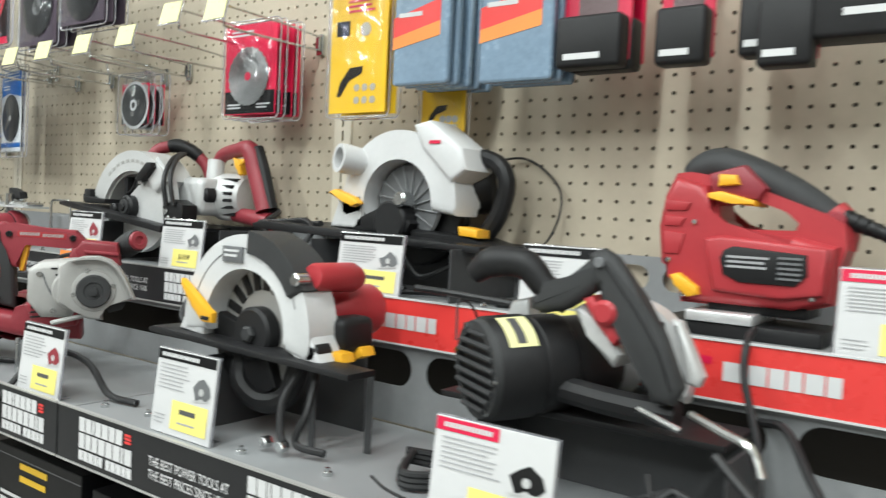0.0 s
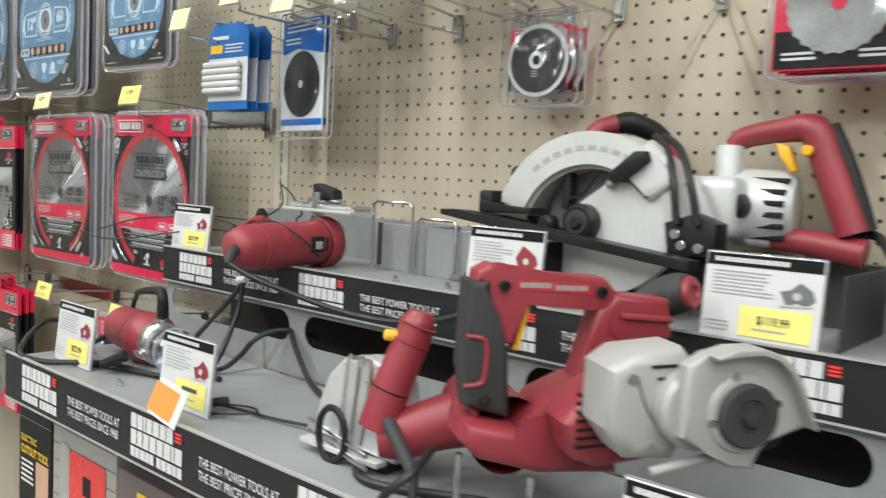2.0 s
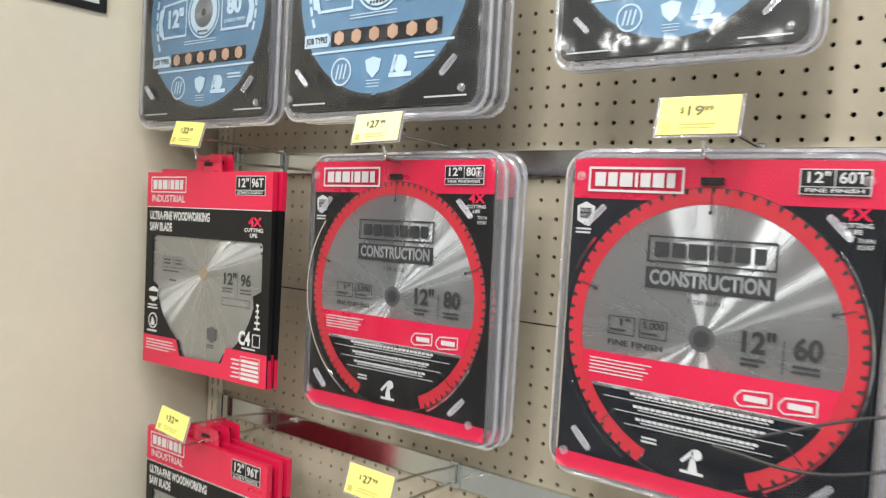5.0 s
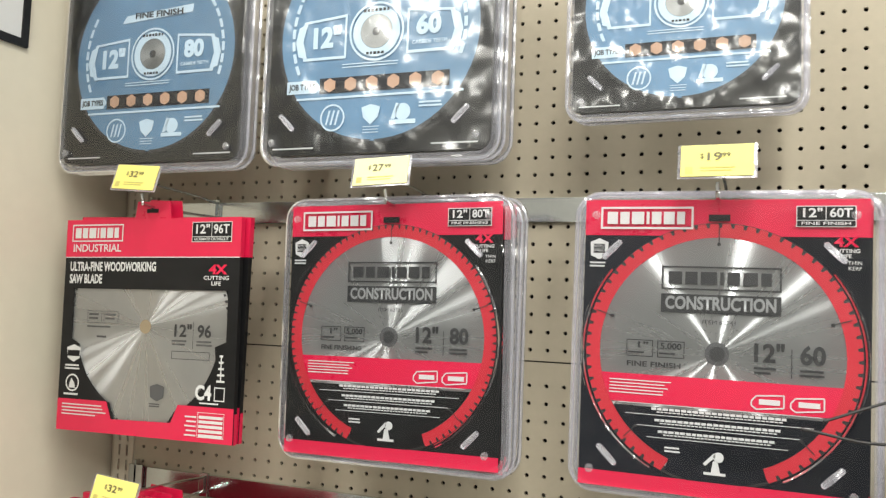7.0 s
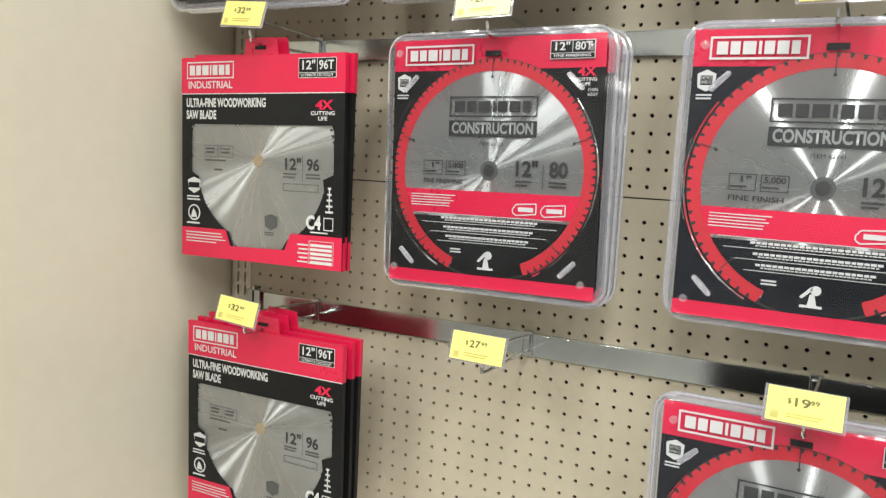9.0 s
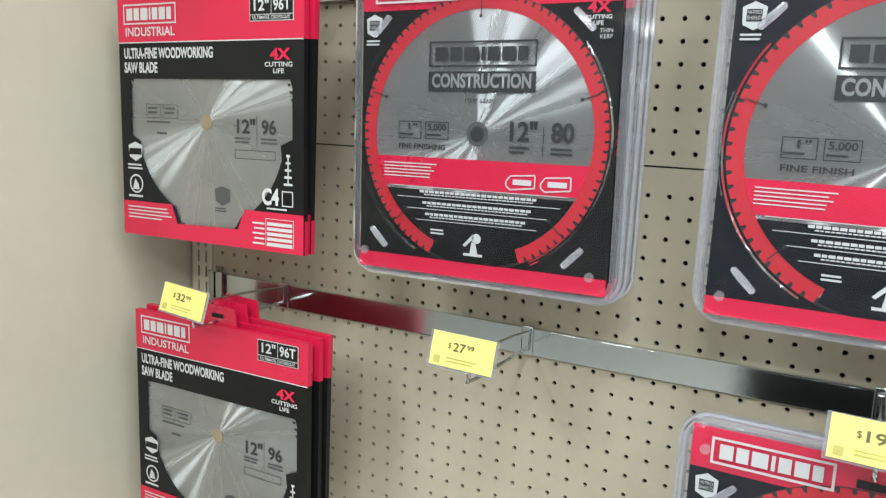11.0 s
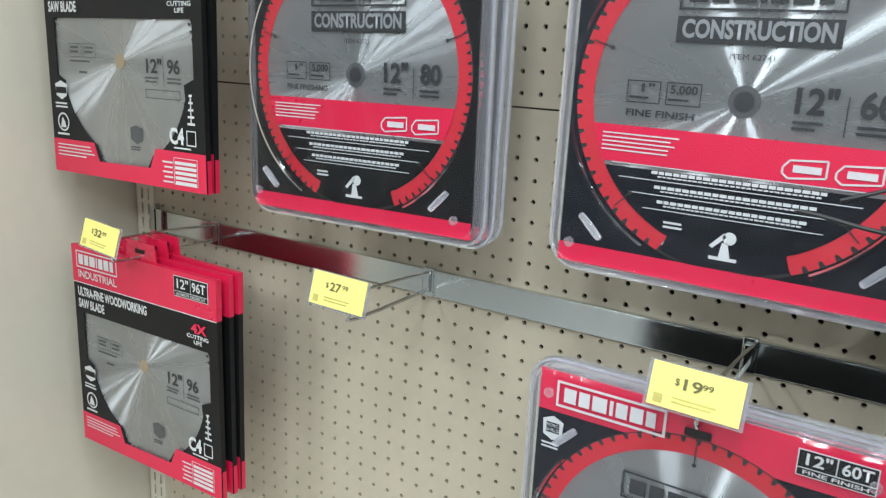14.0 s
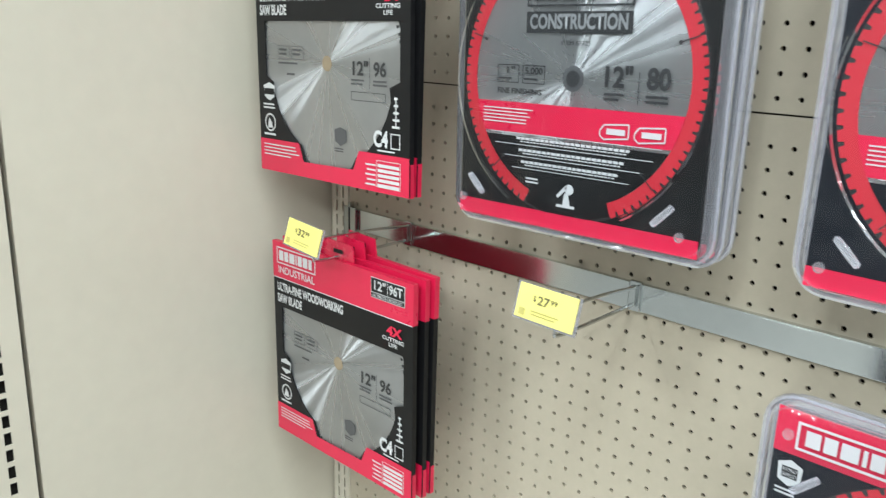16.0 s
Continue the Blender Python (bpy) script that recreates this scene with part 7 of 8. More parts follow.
def plate_stand():
    s = at("tool_stand", (1.18, -0.09, TOP_Z), "empty grey folded steel tool stand on the display shelf", "stand", "tool stands")
    # plate coloured dark for the shaded gap left of the stand
    wpart("inner_plate", box(B(), 1.018, 1.074, -0.052, -0.049, TOP_Z, 1.446, 0.001), STAND, s, "dark plate for the shade of the gap", False)
    wpart("front_plate", box(B(), 1.076, 1.176, -0.098, -0.095, TOP_Z, 1.449, 0.001), GREY, s, "", False)
    wpart("front_plate", box(B(), 1.180, 1.300, -0.104, -0.101, TOP_Z, 1.449, 0.001), GREY, s, "", False)
    wpart("side_flange", box(B(), 1.176, 1.179, -0.101, -0.02, TOP_Z, 1.449, 0.001), GREY_D, s, "", False)
    wpart("side_flange", box(B(), 1.300, 1.303, -0.104, -0.02, TOP_Z, 1.449, 0.001), GREY_D, s, "", False)


plate_stand()
worm_saw()
white_saw()
jigsaw()
grinder()
wire_rack()
trimmer()
cut_saw()
hand_saw()
bevel_saw()


# ---- product cards standing on the display ----
def product_card(x0, x1, y, z0, z1, seed, red=False, lean=6, pic=RED_TOOL, price=""):
    rng = random.Random(seed)
    w, h = x1 - x0, z1 - z0
    p = thing("product_card", Matrix.Translation((x0, y, z0)) @ Matrix.Rotation(radians(-lean), 4, "X"), "white product card with a %s header and a yellow price field" % ("red" if red else "black"), "price card", "product cards")
    card = part("card", box(B(), 0, w, 0, 0.002, 0, h, 0.0005), CARD_WHITE, p, "", False)
    bm = pipe(B(), [(0, 0.0035, 0), (0, 0.0035, h), (w, 0.0035, h), (w, 0.0035, 0)], 0.0022, 6, 1, curve=False)
    part("holder", bm, FILM_EDGE, p, "clear plastic holder")
    part("holder_foot", box(B(), w * 0.1, w * 0.9, 0.002, 0.030, 0, 0.002), FILM_EDGE, p, "", False)
    hd = 0.013
    bm = flat(B(), rect(0.001, w - 0.001 if not red else w * 0.55, h - hd, h - 0.001), -0.0006)
    part("header", bm, CARD_RED if red else CARD_BLACK, card, "", False)
    bm = blocks(B(), w * 0.08, w * 0.72 if not red else w * 0.5, h - hd * 0.72, h - hd * 0.35, -0.0010, 15, 0.2)
    part("header_print", bm, CARD_WHITE, card, "", False)
    bm = B()
    bars(bm, w * 0.07, w * 0.62, h * 0.50, h - hd - 0.005, -0.0008, 7, seed, 0.30)
    bars(bm, w * 0.05, w * 0.27, h * 0.08, h * 0.22, -0.0008, 3, seed + 1, 0.25)
    part("small_print", bm, INK_CARD, card, "", False)
    bm = B()
    k = rng.uniform(-0.1, 0.1)
    pts = [(0.66, 0.62), (0.74, 0.70 + k), (0.82, 0.74), (0.92, 0.66), (0.95, 0.56), (0.88, 0.48), (0.80, 0.52), (0.72, 0.47)]
    flat(bm, [(w * a, h * b) for a, b in pts], -0.0008)
    picture = part("picture", bm, pic, card, "", False)
    bm = disc(B(), h * 0.045, -0.0011, 16, w * 0.80, h * 0.585)
    flat(bm, [(w * a, h * b) for a, b in ((0.66, 0.475), (0.94, 0.505), (0.94, 0.485), (0.66, 0.455))], -0.0011)
    part("small_print", bm, CAST if pic is not CAST else GREY_D, picture, "", False)
    bm = flat(B(), rect(w * 0.34, w * 0.94, h * 0.08, h * 0.42), -0.0008)
    part("price_field", bm, TAG_YELLOW, card, "yellow price field", False)
    if price:
        letters(card, price, h * 0.095, w * 0.63, h * 0.27, -0.0014, INK_DARK, w * 0.27, bold=0.01)
    else:
        bm = bars(B(), w * 0.48, w * 0.80, h * 0.22, h * 0.33, -0.0012, 1, seed)
        part("price_print", bm, INK_GREY, card, "", False)
    bm = bars(B(), w * 0.46, w * 0.80, h * 0.12, h * 0.18, -0.0012, 1, seed + 2, 0.35)
    part("field_print", bm, INK_CARD, card, "", False)
    return p


TZ = TOP_Z + 0.001
product_card(0.650, 0.766, -0.228, TZ, 1.456, 1, price="$24.99")
product_card(1.362, 1.476, -0.230, TZ, 1.466, 2)
product_card(1.680, 1.796, -0.232, TZ, 1.463, 3, price="$119.99", pic=GREY_D)
product_card(2.118, 2.238, -0.232, TZ, 1.462, 4, pic=GREY_D)
product_card(2.430, 2.540, -0.232, TZ, 1.463, 5)
product_card(2.790, 2.905, -0.232, TZ, 1.462, 6, red=True)
LZ = LOW_Z + 0.001
product_card(0.708, 0.826, -0.466, LZ, 1.300, 7, price="$22.99")
product_card(1.030, 1.148, -0.468, LZ, 1.301, 8)
product_card(1.742, 1.856, -0.505, LZ, 1.306, 9)
product_card(2.056, 2.173, -0.490, LZ, 1.310, 10, pic=GREY_D)
product_card(2.497, 2.626, -0.488, LZ, 1.306, 11, red=True, pic=BLACK_PL)

# loose orange and white stickers
st = thing("sticker_flap", Matrix.Translation((1.000, -0.506, LOW_Z)), "orange and white paper sticker leaning on a product card", "sticker")
flap = Matrix.Translation((1.098, -0.5215, 1.2160)) @ Matrix.Rotation(radians(-20), 4, "X") @ Matrix.Rotation(radians(7), 4, "Y")
wpart("paper", box(B(), 0.004, 0.070, -0.001, 0.0, 0.0, 0.046, m=flap), CARD_WHITE, st, "white paper", False)
wpart("orange_corner", box(B(), 0.0, 0.056, -0.002, -0.0012, 0.004, 0.040, m=flap), ORANGE, st, "orange sticker", False)
st = thing("sticker_flap", Matrix.Translation((1.40, -0.25, 1.37)), "orange sticker on the front of a product card", "sticker")
wpart("paper", box(B(), 1.388, 1.450, -0.2560, -0.2550, 1.352, 1.388), ORANGE, st, "", False)

# small bolts standing in the trays
for bx, by, bz in ((1.00, -0.205, TOP_Z), (1.21, -0.20, TOP_Z), (1.30, -0.19, TOP_Z), (1.915, -0.205, TOP_Z), (2.02, -0.21, TOP_Z), (2.36, -0.20, TOP_Z), (1.56, -0.475, LOW_Z), (1.92, -0.47, LOW_Z), (2.00, -0.455, LOW_Z), (2.215, -0.475, LOW_Z), (2.34, -0.46, LOW_Z), (0.93, -0.47, LOW_Z)):
    bt = thing("hex_bolt", Matrix.Translation((bx, by, bz)), "small bright hex bolt in the display tray", "bolt", "tray bolts")
    part("head", lathe(B(), [(0, 0), (0.0055, 0), (0.0055, 0.004), (0.0045, 0.0048), (0, 0.0048)], None, 6), CHROME, bt)
    part("stem", lathe(B(), [(0.0028, 0.004), (0.0028, 0.009), (0, 0.0095)], None, 8), CHROME, bt)

# ---- smaller packs on pegboard hooks ----
def small_pack(x0, x1, z0, z1, y, n, step, face, label, category="blade pack", group="", clear=True, dx=0.004, turn=0.0):
    """Flat hanging packs one behind another; face(p, w, h) prints the first."""
    for i in range(n):
        p = thing("hanging_pack", Matrix.Translation((x0 + dx * i, y + step * i, z0)) @ Matrix.Rotation(radians(0.8 * (-1) ** i + turn), 4, "Z"), label, category, group)
        face(p, x1 - x0, z1 - z0, i == 0)
        if clear:
            w, h = x1 - x0, z1 - z0
            bm = shell(B(), w + 0.012, h + 0.012, 0.010, 0.005, 0.012)
            bmesh.ops.translate(bm, vec=(w / 2, -0.003, h / 2), verts=bm.verts)
            part("clear_front", bm, FILM, p, "clear plastic front").visible_shadow = False
            bm = rim_bead(B(), w + 0.014, h + 0.014, 0.012, 0.0015)
            bmesh.ops.translate(bm, vec=(w / 2, 0, h / 2), verts=bm.verts)
            part("clear_rim", bm, FILM_EDGE, p, "clear plastic rim").visible_shadow = False


def cut_disc(p, cx, cz, r, material, teeth=36, y=-0.004, hub=True):
    bm = prism(B(), [((r if k else r * 0.95) * math.cos(2 * math.pi * (i + 0.3 * k) / teeth) + cx, (r if k else r * 0.95) * math.sin(2 * math.pi * (i + 0.3 * k) / teeth) + cz) for i in range(teeth) for k in (0, 1)], y, y + 0.0015)
    part("saw_disc", bm, material, p, "toothed steel disc", False)
    if hub:
        part("disc_hub", disc(B(), r * 0.16, y - 0.0005, 16, cx, cz), CARD_WHITE, p, "", False)


BOXGREY = mat("printed_grey_card", (0.34, 0.32, 0.30), 0.45, var=0.12)


def face_white_blue(p, w, h, front):
    card = part("card", box(B(), 0.006, w - 0.006, -0.0015, 0, 0.006, h - 0.006, 0.0005), CARD_WHITE, p, "", False)
    part("blue_foot", flat(B(), rect(0.008, w - 0.008, 0.016, 0.027), -0.0022), CARD_BLUE2, card, "", False)
    bm = B()
    flat(bm, [(0.008, h * 0.68), (w * 0.40, h * 0.72), (w - 0.008, h * 0.66), (w - 0.008, h - 0.008), (0.008, h - 0.008)], -0.0022)
    part("blue_head", bm, CARD_BLUE2, card, "", False)
    bm = bars(B(), w * 0.15, w * 0.90, h * 0.84, h * 0.95, -0.0026, 3, 4, 0.4)
    bars(bm, w * 0.12, w * 0.50, h * 0.74, h * 0.81, -0.0026, 2, 9, 0.4)
    part("small_print", bm, CARD_WHITE, card, "", False)
    cut_disc(p, w * 0.50, h * 0.42, 0.058, BLADE_DARK, 44, hub=False)
    part("disc_hub", disc(B(), 0.007, -0.0046, 16, w * 0.50, h * 0.42), CAST, p, "", False)


BLADE_DARK = mat("dark_coated_blade", (0.05, 0.05, 0.052), 0.34, 0.5, var=0.5, scale=30)


def face_sponge(p, w, h, front):
    card = part("card", prism(B(), [(0, 0), (w, 0), (w, h * 0.88), (w * 0.84, h), (w * 0.16, h), (0, h * 0.88)], -0.0015, 0), CARD_BLUE2, p, "", False)
    part("white_field", flat(B(), rect(0.001, w - 0.001, h * 0.10, h * 0.60), -0.0019), CARD_WHITE, card, "", False)
    if front:
        bm = B()
        flat(bm, rect(w * 0.05, w * 0.36, h * 0.66, h * 0.76), -0.0022)
        part("yellow_print", bm, CARD_YELLOW, card, "", False)
        bm = bars(B(), w * 0.42, w * 0.92, h * 0.64, h * 0.76, -0.0022, 3, 3, 0.4)
        bars(bm, w * 0.10, w * 0.55, h * 0.80, h * 0.86, -0.0022, 1, 4, 0.7)
        part("small_print", bm, CARD_WHITE, card, "", False)
        for i in range(5):
            z = 0.034 + 0.0118 * i
            part("roll", rod(B(), (-0.002 - 0.002 * (i % 2), -0.010, z), (w * 0.88, -0.010, z), 0.0058, n=12, b=0.002), CARD_WHITE, p, "white felt roll")


def face_grit(p, w, h, front):
    card = part("card", box(B(), 0.010, w - 0.010, -0.0015, 0, 0.014, h - 0.016, 0.0005), CARD_RED, p, "", False)
    bm = B()
    flat(bm, rect(0.0105, w - 0.0105, 0.0145, h * 0.36), -0.0019)
    part("dark_print", bm, CARD_BLACK, card, "", False)
    bm = flat(B(), [(w * 0.60, h * 0.42), (w - 0.012, h * 0.42), (w - 0.012, h * 0.80), (w * 0.78, h * 0.86), (w * 0.66, h * 0.76)], -0.0019)
    part("grey_print", bm, BOXGREY, card, "", False)
    bm = bars(B(), 0.016, w - 0.018, h * 0.11, h * 0.24, -0.0024, 5, 5, 0.3)
    bars(bm, 0.016, w * 0.5, h * 0.80, h * 0.86, -0.0024, 2, 6, 0.4)
    part("small_print", bm, CARD_WHITE, card, "", False)
    part("white_ring", disc(B(), 0.051, -0.0028, 44, w * 0.50, h * 0.47), CARD_WHITE, p, "", False)
    cut_disc(p, w * 0.50, h * 0.47, 0.045, RUBBER, 60, -0.0048, hub=False)
    part("disc_hub", disc(B(), 0.0125, -0.0056, 24, w * 0.50, h * 0.47, 0.0065), CARD_WHITE, p, "", False)
    part("disc_hole", disc(B(), 0.0065, -0.0054, 16, w * 0.50, h * 0.47), CARD_BLACK, p, "", False)
    bm = bars(B(), w * 0.43, w * 0.53, h * 0.63, h * 0.72, -0.0056, 3, 3, 0.5)
    bars(bm, w * 0.43, w * 0.53, h * 0.26, h * 0.35, -0.0056, 3, 4, 0.5)
    bars(bm, w * 0.62, w * 0.72, h * 0.44, h * 0.56, -0.0056, 4, 5, 0.4)
    part("small_print", bm, BOXGREY, p, "", False)


def face_red(p, w, h, front):
    part("card", box(B(), 0, w, -0.0015, 0, 0, h, 0.0005), CARD_RED, p, "", False)
    part("dark_foot", flat(B(), rect(0.002, w - 0.002, 0.002, h * 0.26), -0.0021), CARD_BLACK, p, "", False)
    bm = bars(B(), w * 0.12, w * 0.60, h * 0.85, h * 0.93, -0.0021, 2, 7)
    bars(bm, w * 0.08, w * 0.35, h * 0.05, h * 0.12, -0.0025, 2, 7)
    bars(bm, w * 0.65, w * 0.92, h * 0.05, h * 0.12, -0.0025, 2, 8)
    part("small_print", bm, CARD_WHITE, p, "", False)
    cut_disc(p, w * 0.48, h * 0.42, 0.055, DULL_STEEL, 24, -0.0045, False)
    part("disc_hub", disc(B(), 0.008, -0.0052, 16, w * 0.48, h * 0.42), CARD_RED, p, "", False)


def face_yellow(p, w, h, front):
    part("card", box(B(), 0, w, -0.0015, 0, 0, h, 0.0005), CARD_YELLOW, p, "", False)
    bm = B()
    flat(bm, [(w * 0.14, h * 0.14), (w * 0.20, h * 0.13), (w * 0.36, h * 0.26), (w * 0.58, h * 0.31), (w * 0.60, h * 0.37), (w * 0.36, h * 0.36), (w * 0.20, h * 0.25)], -0.0022)
    flat(bm, rect(w * 0.10, w * 0.34, h * 0.62, h * 0.74), -0.0022)
    part("tool_print", bm, CARD_BLACK, p, "", False)
    bm = B()
    for i in range(6):
        disc(bm, 0.006, -0.0022, 12, w * (0.50 + 0.14 * (i % 3)), h * (0.10 + 0.10 * (i // 3)))
    disc(bm, 0.011, -0.0022, 16, w * 0.62, h * 0.66)
    part("piece_print", bm, GUARD_GREY, p, "", False)
    bm = bars(B(), w * 0.30, w * 0.85, h * 0.78, h * 0.90, -0.0022, 3, 6)
    part("small_print", bm, CARD_RED, p, "", False)


def face_bag(p, w, h, front):
    bm = prism(B(), rrect(0, w, 0, h, 0.006, 3), -0.012, 0.0, 0.004)
    part("bag", bm, BAG, p, "blue plastic bag", False)
    if front:
        part("red_label", flat(B(), [(0.0, h * 0.44), (w * 0.85, h * 0.56), (w * 0.85, h * 0.76), (0.0, h * 0.62)], -0.0127), SIGN_RED, p, "", False)
        bm = bars(B(), w * 0.10, w * 0.62, h * 0.58, h * 0.66, -0.0132, 1, 5)
        part("small_print", bm, CARD_WHITE, p, "", False)
        part("orange_label", flat(B(), [(0.0, h * 0.33), (w * 0.85, h * 0.43), (w * 0.85, h * 0.56), (0.0, h * 0.44)], -0.0127), ORANGE, p, "", False)


BAG = mat("blue_tinted_bag", (0.20, 0.29, 0.39), 0.25, var=0.2, scale=10, bump=0.6, bscale=60, coat=0.4)


def face_cell(p, w, h, front):
    """A red card with a dark battery block moulded at its foot."""
    part("card", box(B(), 0, w, -0.0015, 0.004, 0.012, h, 0.001), CARD_RED, p, "", False)
    part("dark_window", flat(B(), rect(w * 0.22, w * 0.80, h * 0.42, h * 0.99), -0.0022), mat_window, p, "", False)
    part("block", box(B(), 0.004, w, -0.034, -0.002, 0.0, h * 0.40, 0.006, seg=3), BLACK_PL, p, "black moulded block")
    part("block_mark", flat(B(), rect(w * 0.18, w * 0.72, 0.010, 0.018), -0.0346), CARD_WHITE, p, "", False)


mat_window = mat("smoked_window", (0.16, 0.11, 0.115), 0.2, var=0.15)

small_pack(0.808, 0.956, 1.592, 1.800, -0.108, 2, 0.012, face_white_blue, "white and blue carded circular blade in clear plastic", turn=-8)
small_pack(0.662, 0.784, 1.634, 1.790, -0.164, 3, 0.022, face_sponge, "blue carded pack of white felt rolls", clear=False, dx=0.003)
small_pack(1.294, 1.412, 1.642, 1.760, -0.080, 3, 0.016, face_grit, "red and white carded grinding disc in clear plastic")
small_pack(1.686, 1.826, 1.661, 1.827, -0.103, 4, 0.018, face_red, "red carded steel saw blade in clear plastic", dx=0.002)
small_pack(1.990, 2.110, 1.650, 1.850, -0.130, 2, 0.025, face_yellow, "yellow carded accessory set in clear plastic")
small_pack(2.130, 2.215, 1.618, 1.75, -0.060, 1, 0.02, face_yellow, "yellow carded accessory set hanging behind blue bags")
small_pack(2.132, 2.236, 1.686, 1.850, -0.130, 5, 0.022, face_bag, "blue plastic bag of abrasives with a red label", "bag", clear=False)
small_pack(2.292, 2.408, 1.681, 1.850, -0.130, 3, 0.022, face_bag, "blue plastic bag of abrasives with a red label", "bag", clear=False)
for bx, bz, bw in ((2.412, 1.692, 0.095), (2.548, 1.687, 0.066), (2.648, 1.690, 0.062), (2.676, 1.672, 0.062)):
    small_pack(bx, bx + bw, bz, 1.86, -0.115 if bz > 1.68 else -0.14, 2 if bw > 0.09 else 1, 0.035, face_cell, "red carded tool accessory with a black moulded block", "accessory", clear=False)
small_pack(2.728, 2.850, 1.698, 1.86, -0.12, 1, 0.03, lambda p, w, h, f: (part("case", box(B(), 0, w, -0.05, 0.0, 0, h, 0.006, seg=3), BLACK_PL, p, "black moulded case"), part("case_mark", flat(B(), rect(w * 0.3, w * 0.85, 0.022, 0.030), -0.0506), CARD_WHITE, p, "", False)), "black moulded plastic case hanging on the pegboard", "case", clear=False)

for hx, hz, ln in ((0.690, 1.772, 0.20), (0.845, 1.800, 0.20), (0.985, 1.775, 0.20), (1.138, 1.775, 0.20), (1.287, 1.775, 0.205), (1.436, 1.775, 0.205), (1.583, 1.778, 0.205), (1.712, 1.806, 0.20), (1.835, 1.800, 0.20)):
    hook(hx, hz, -0.004, ln + 0.022, "", pale=True, tagw=0.052, plain=True, drop=0.014)
for hx, hz in ((2.055, 1.862), (2.170, 1.862), (2.335, 1.862), (2.46, 1.868), (2.58, 1.868), (2.69, 1.868), (2.79, 1.868), (-0.398, 2.066), (-0.02, 2.066), (0.412, 2.09)):
    hook(hx, hz, -0.004, 0.17, "", pale=True, plain=True)
for hx in (0.88, 1.352):
    hook(hx, 1.806 if hx < 1 else 1.768, -0.004, 0.14, "", plain=True, tagged_end=False)

def face_plum(p, w, h, front):
    part("card", box(B(), 0, w, -0.0015, 0, 0, h, 0.0005), PLUM, p, "", False)
    part("saw_disc", disc(B(), w * 0.40, -0.004, 48, w * 0.5, h * 0.42), BLADE_DARK, p, "dark steel disc", False)
    part("disc_hub", disc(B(), w * 0.12, -0.0046, 20, w * 0.5, h * 0.42), DULL_STEEL, p, "", False)


PLUM = mat("printed_dark_plum_card", (0.075, 0.055, 0.075), 0.4, var=0.2)
small_pack(1.096, 1.250, 1.818, 2.010, -0.205, 3, 0.020, face_plum, "dark plum carded disc in a clear plastic shell")
small_pack(1.275, 1.432, 1.846, 2.010, -0.205, 3, 0.020, face_plum, "dark plum carded disc in a clear plastic shell")
blister(Matrix.Translation((0.895, -0.20, 1.982)) @ Matrix.Scale(0.90, 4), True, 60, "60T", "FINE FINISH", "red and black blister pack with a sixty tooth saw blade")
for hx, hz in ((1.173, 1.985), (1.354, 1.985), (0.895, 2.125)):
    hook(hx, hz, -0.004, 0.19, "", plain=True, tagged_end=False)

# ---- boxed stock under the display ----
slab("shelf_lower", 0.66, 3.115, -0.50, 0.0, 0.835, 0.850, GREY, "grey steel shelf under the stepped display", "shelf")


def stock_box(x0, x1, y0, y1, z1, base, label, face=None, z0=0.851):
    p = thing("stock_box", Matrix.Translation((x0, y0, z0)), label, "box", "boxed stock")
    part("carton", box(B(), 0, x1 - x0, 0, y1 - y0, 0, z1 - z0, 0.002), base, p, "", False)
    part("lid_seam", box(B(), 0.002, x1 - x0 - 0.002, -0.0004, 0.0, z1 - z0 - 0.016, z1 - z0 - 0.0145), GREY_D, p, "", False)
    if face:
        face(p, x1 - x0, z1 - z0)
    return p


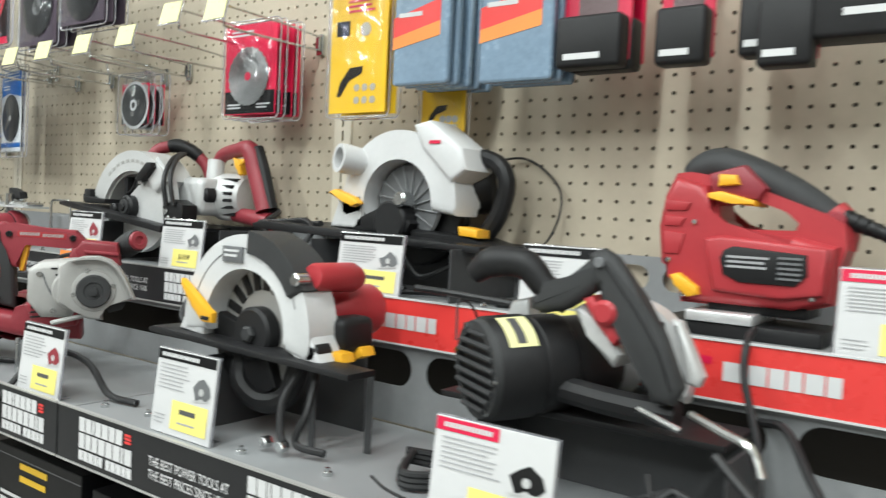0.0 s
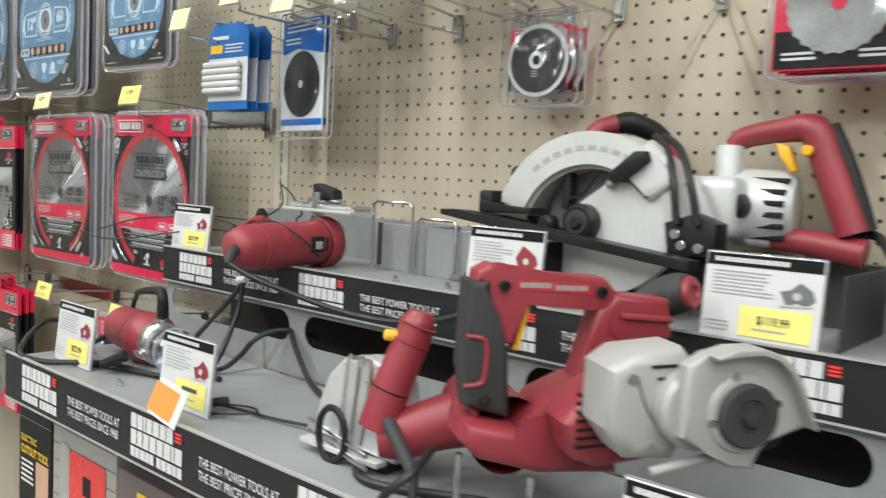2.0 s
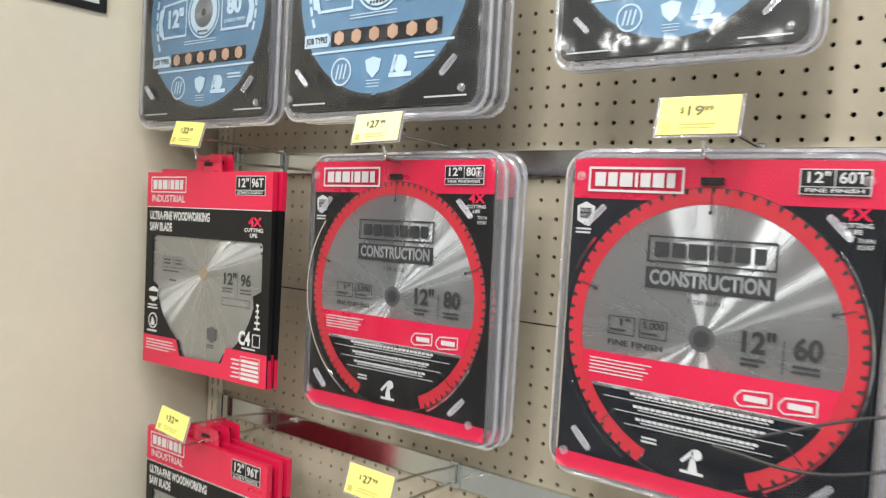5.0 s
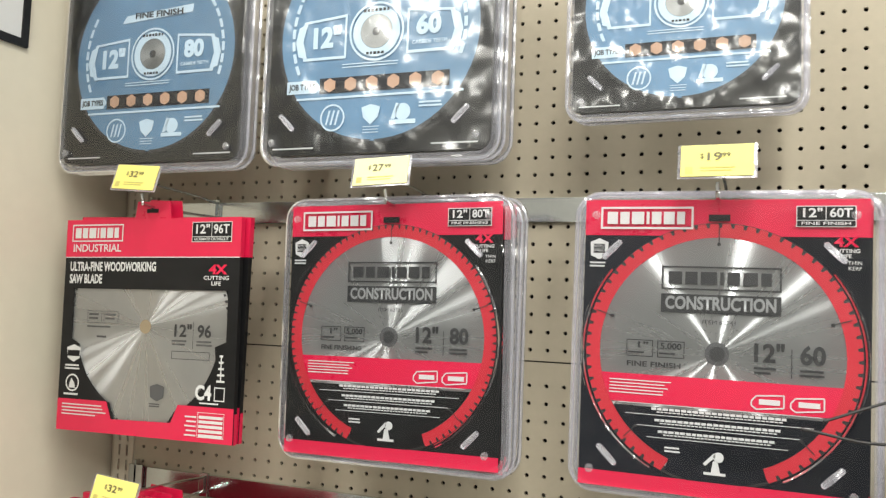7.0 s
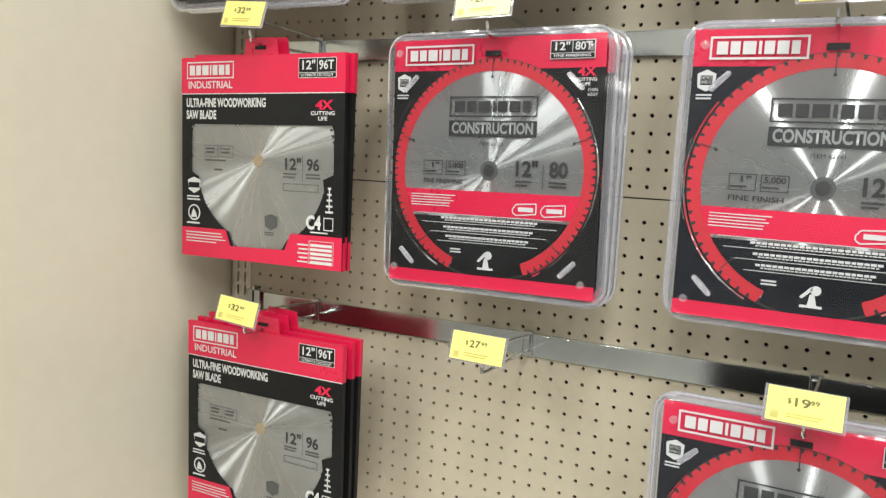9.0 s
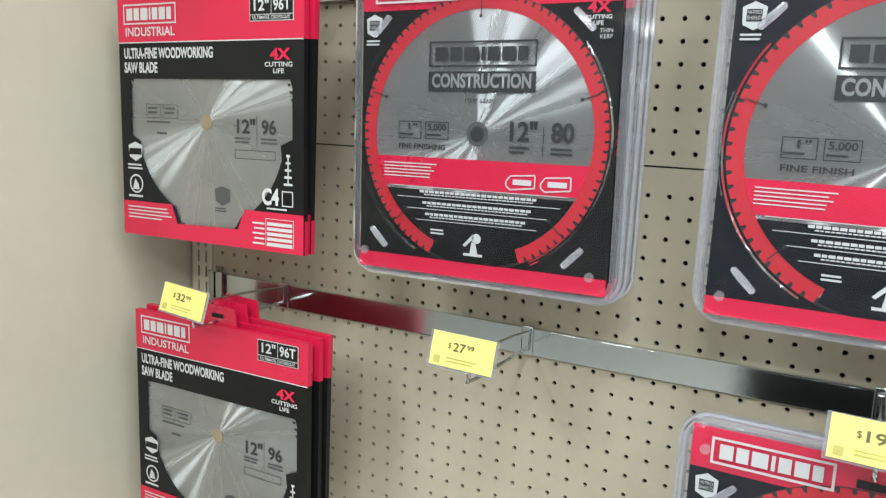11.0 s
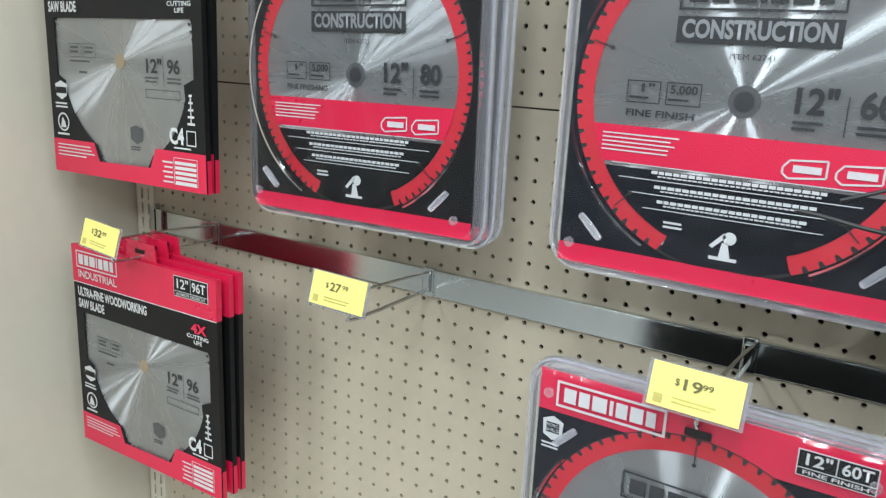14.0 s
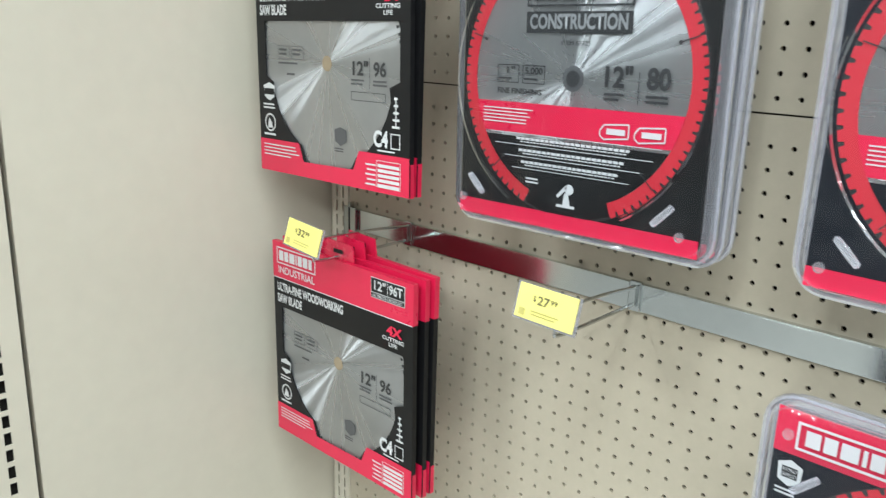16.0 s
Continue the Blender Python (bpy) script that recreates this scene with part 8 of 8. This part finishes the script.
def face_cutout(p, w, h):
    letters(p, "ELECTRIC", 0.011, 0.010, h - 0.050, -0.001, CARD_YELLOW, 0.062, "LEFT", bold=0.02)
    letters(p, "CUTOUT TOOL", 0.014, 0.010, h - 0.070, -0.001, CARD_YELLOW, 0.108, "LEFT", bold=0.03)
    bm = bars(B(), 0.012, 0.062, h - 0.13, h - 0.086, -0.001, 5, 4)
    part("small_print", bm, CARD_WHITE, p, "", False)
    part("picture", flat(B(), rect(0.070, 0.118, h - 0.150, h - 0.080), -0.001), WOOD, p, "", False)


def face_red_tool(p, w, h):
    bm = B()
    for i in range(6):
        flat(bm, rect(0.0, w, h - 0.018 - 0.028 * i, h - 0.0165 - 0.028 * i), -0.0008)
    part("board_lines", bm, INK_GREY, p, "", False)
    part("tool_picture", flat(B(), rrect(w * 0.28, w * 0.86, h - 0.13, h - 0.045, 0.012), -0.0014), SIGN_RED, p, "", False)
    part("tool_collar", flat(B(), rrect(w * 0.14, w * 0.30, h - 0.135, h - 0.040, 0.010), -0.0018), GUARD_GREY, p, "", False)
    part("tool_switch", flat(B(), rect(w * 0.52, w * 0.64, h - 0.105, h - 0.075), -0.0022), CARD_BLACK, p, "", False)


def face_dark(p, w, h):
    bm = B()
    bars(bm, w * 0.30, w * 0.70, h - 0.06, h - 0.02, -0.001, 2, 5)
    part("yellow_print", bm, CARD_YELLOW, p, "", False)
    bm = bars(B(), w * 0.06, w * 0.40, h - 0.12, h - 0.075, -0.001, 4, 5)
    part("small_print", bm, CARD_WHITE, p, "", False)


PURPLE = mat("printed_plum_card", (0.16, 0.12, 0.125), 0.4, var=0.15)
stock_box(0.585, 0.712, -0.470, -0.25, 1.100, CARD_BLACK, "black carton with yellow lettering for a cutout tool", face_cutout)
stock_box(0.718, 0.925, -0.470, -0.25, 1.118, BOXGREY, "pale carton with a picture of a red tool", face_red_tool)
stock_box(0.930, 1.120, -0.470, -0.25, 1.085, PURPLE, "dusky plum carton with yellow lettering", face_dark)
stock_box(1.130, 1.330, -0.455, -0.25, 1.060, CARD_BROWN, "brown printed carton with yellow lettering", face_dark)
stock_box(1.345, 1.565, -0.465, -0.20, 1.068, BOXGREY, "grey and white carton with dark lettering")
stock_box(1.580, 1.840, -0.455, -0.20, 1.085, CARD_BLACK, "black carton with yellow lettering", face_dark)
stock_box(1.860, 2.140, -0.450, -0.20, 1.070, CARD_BLACK, "black carton with yellow lettering", face_dark)
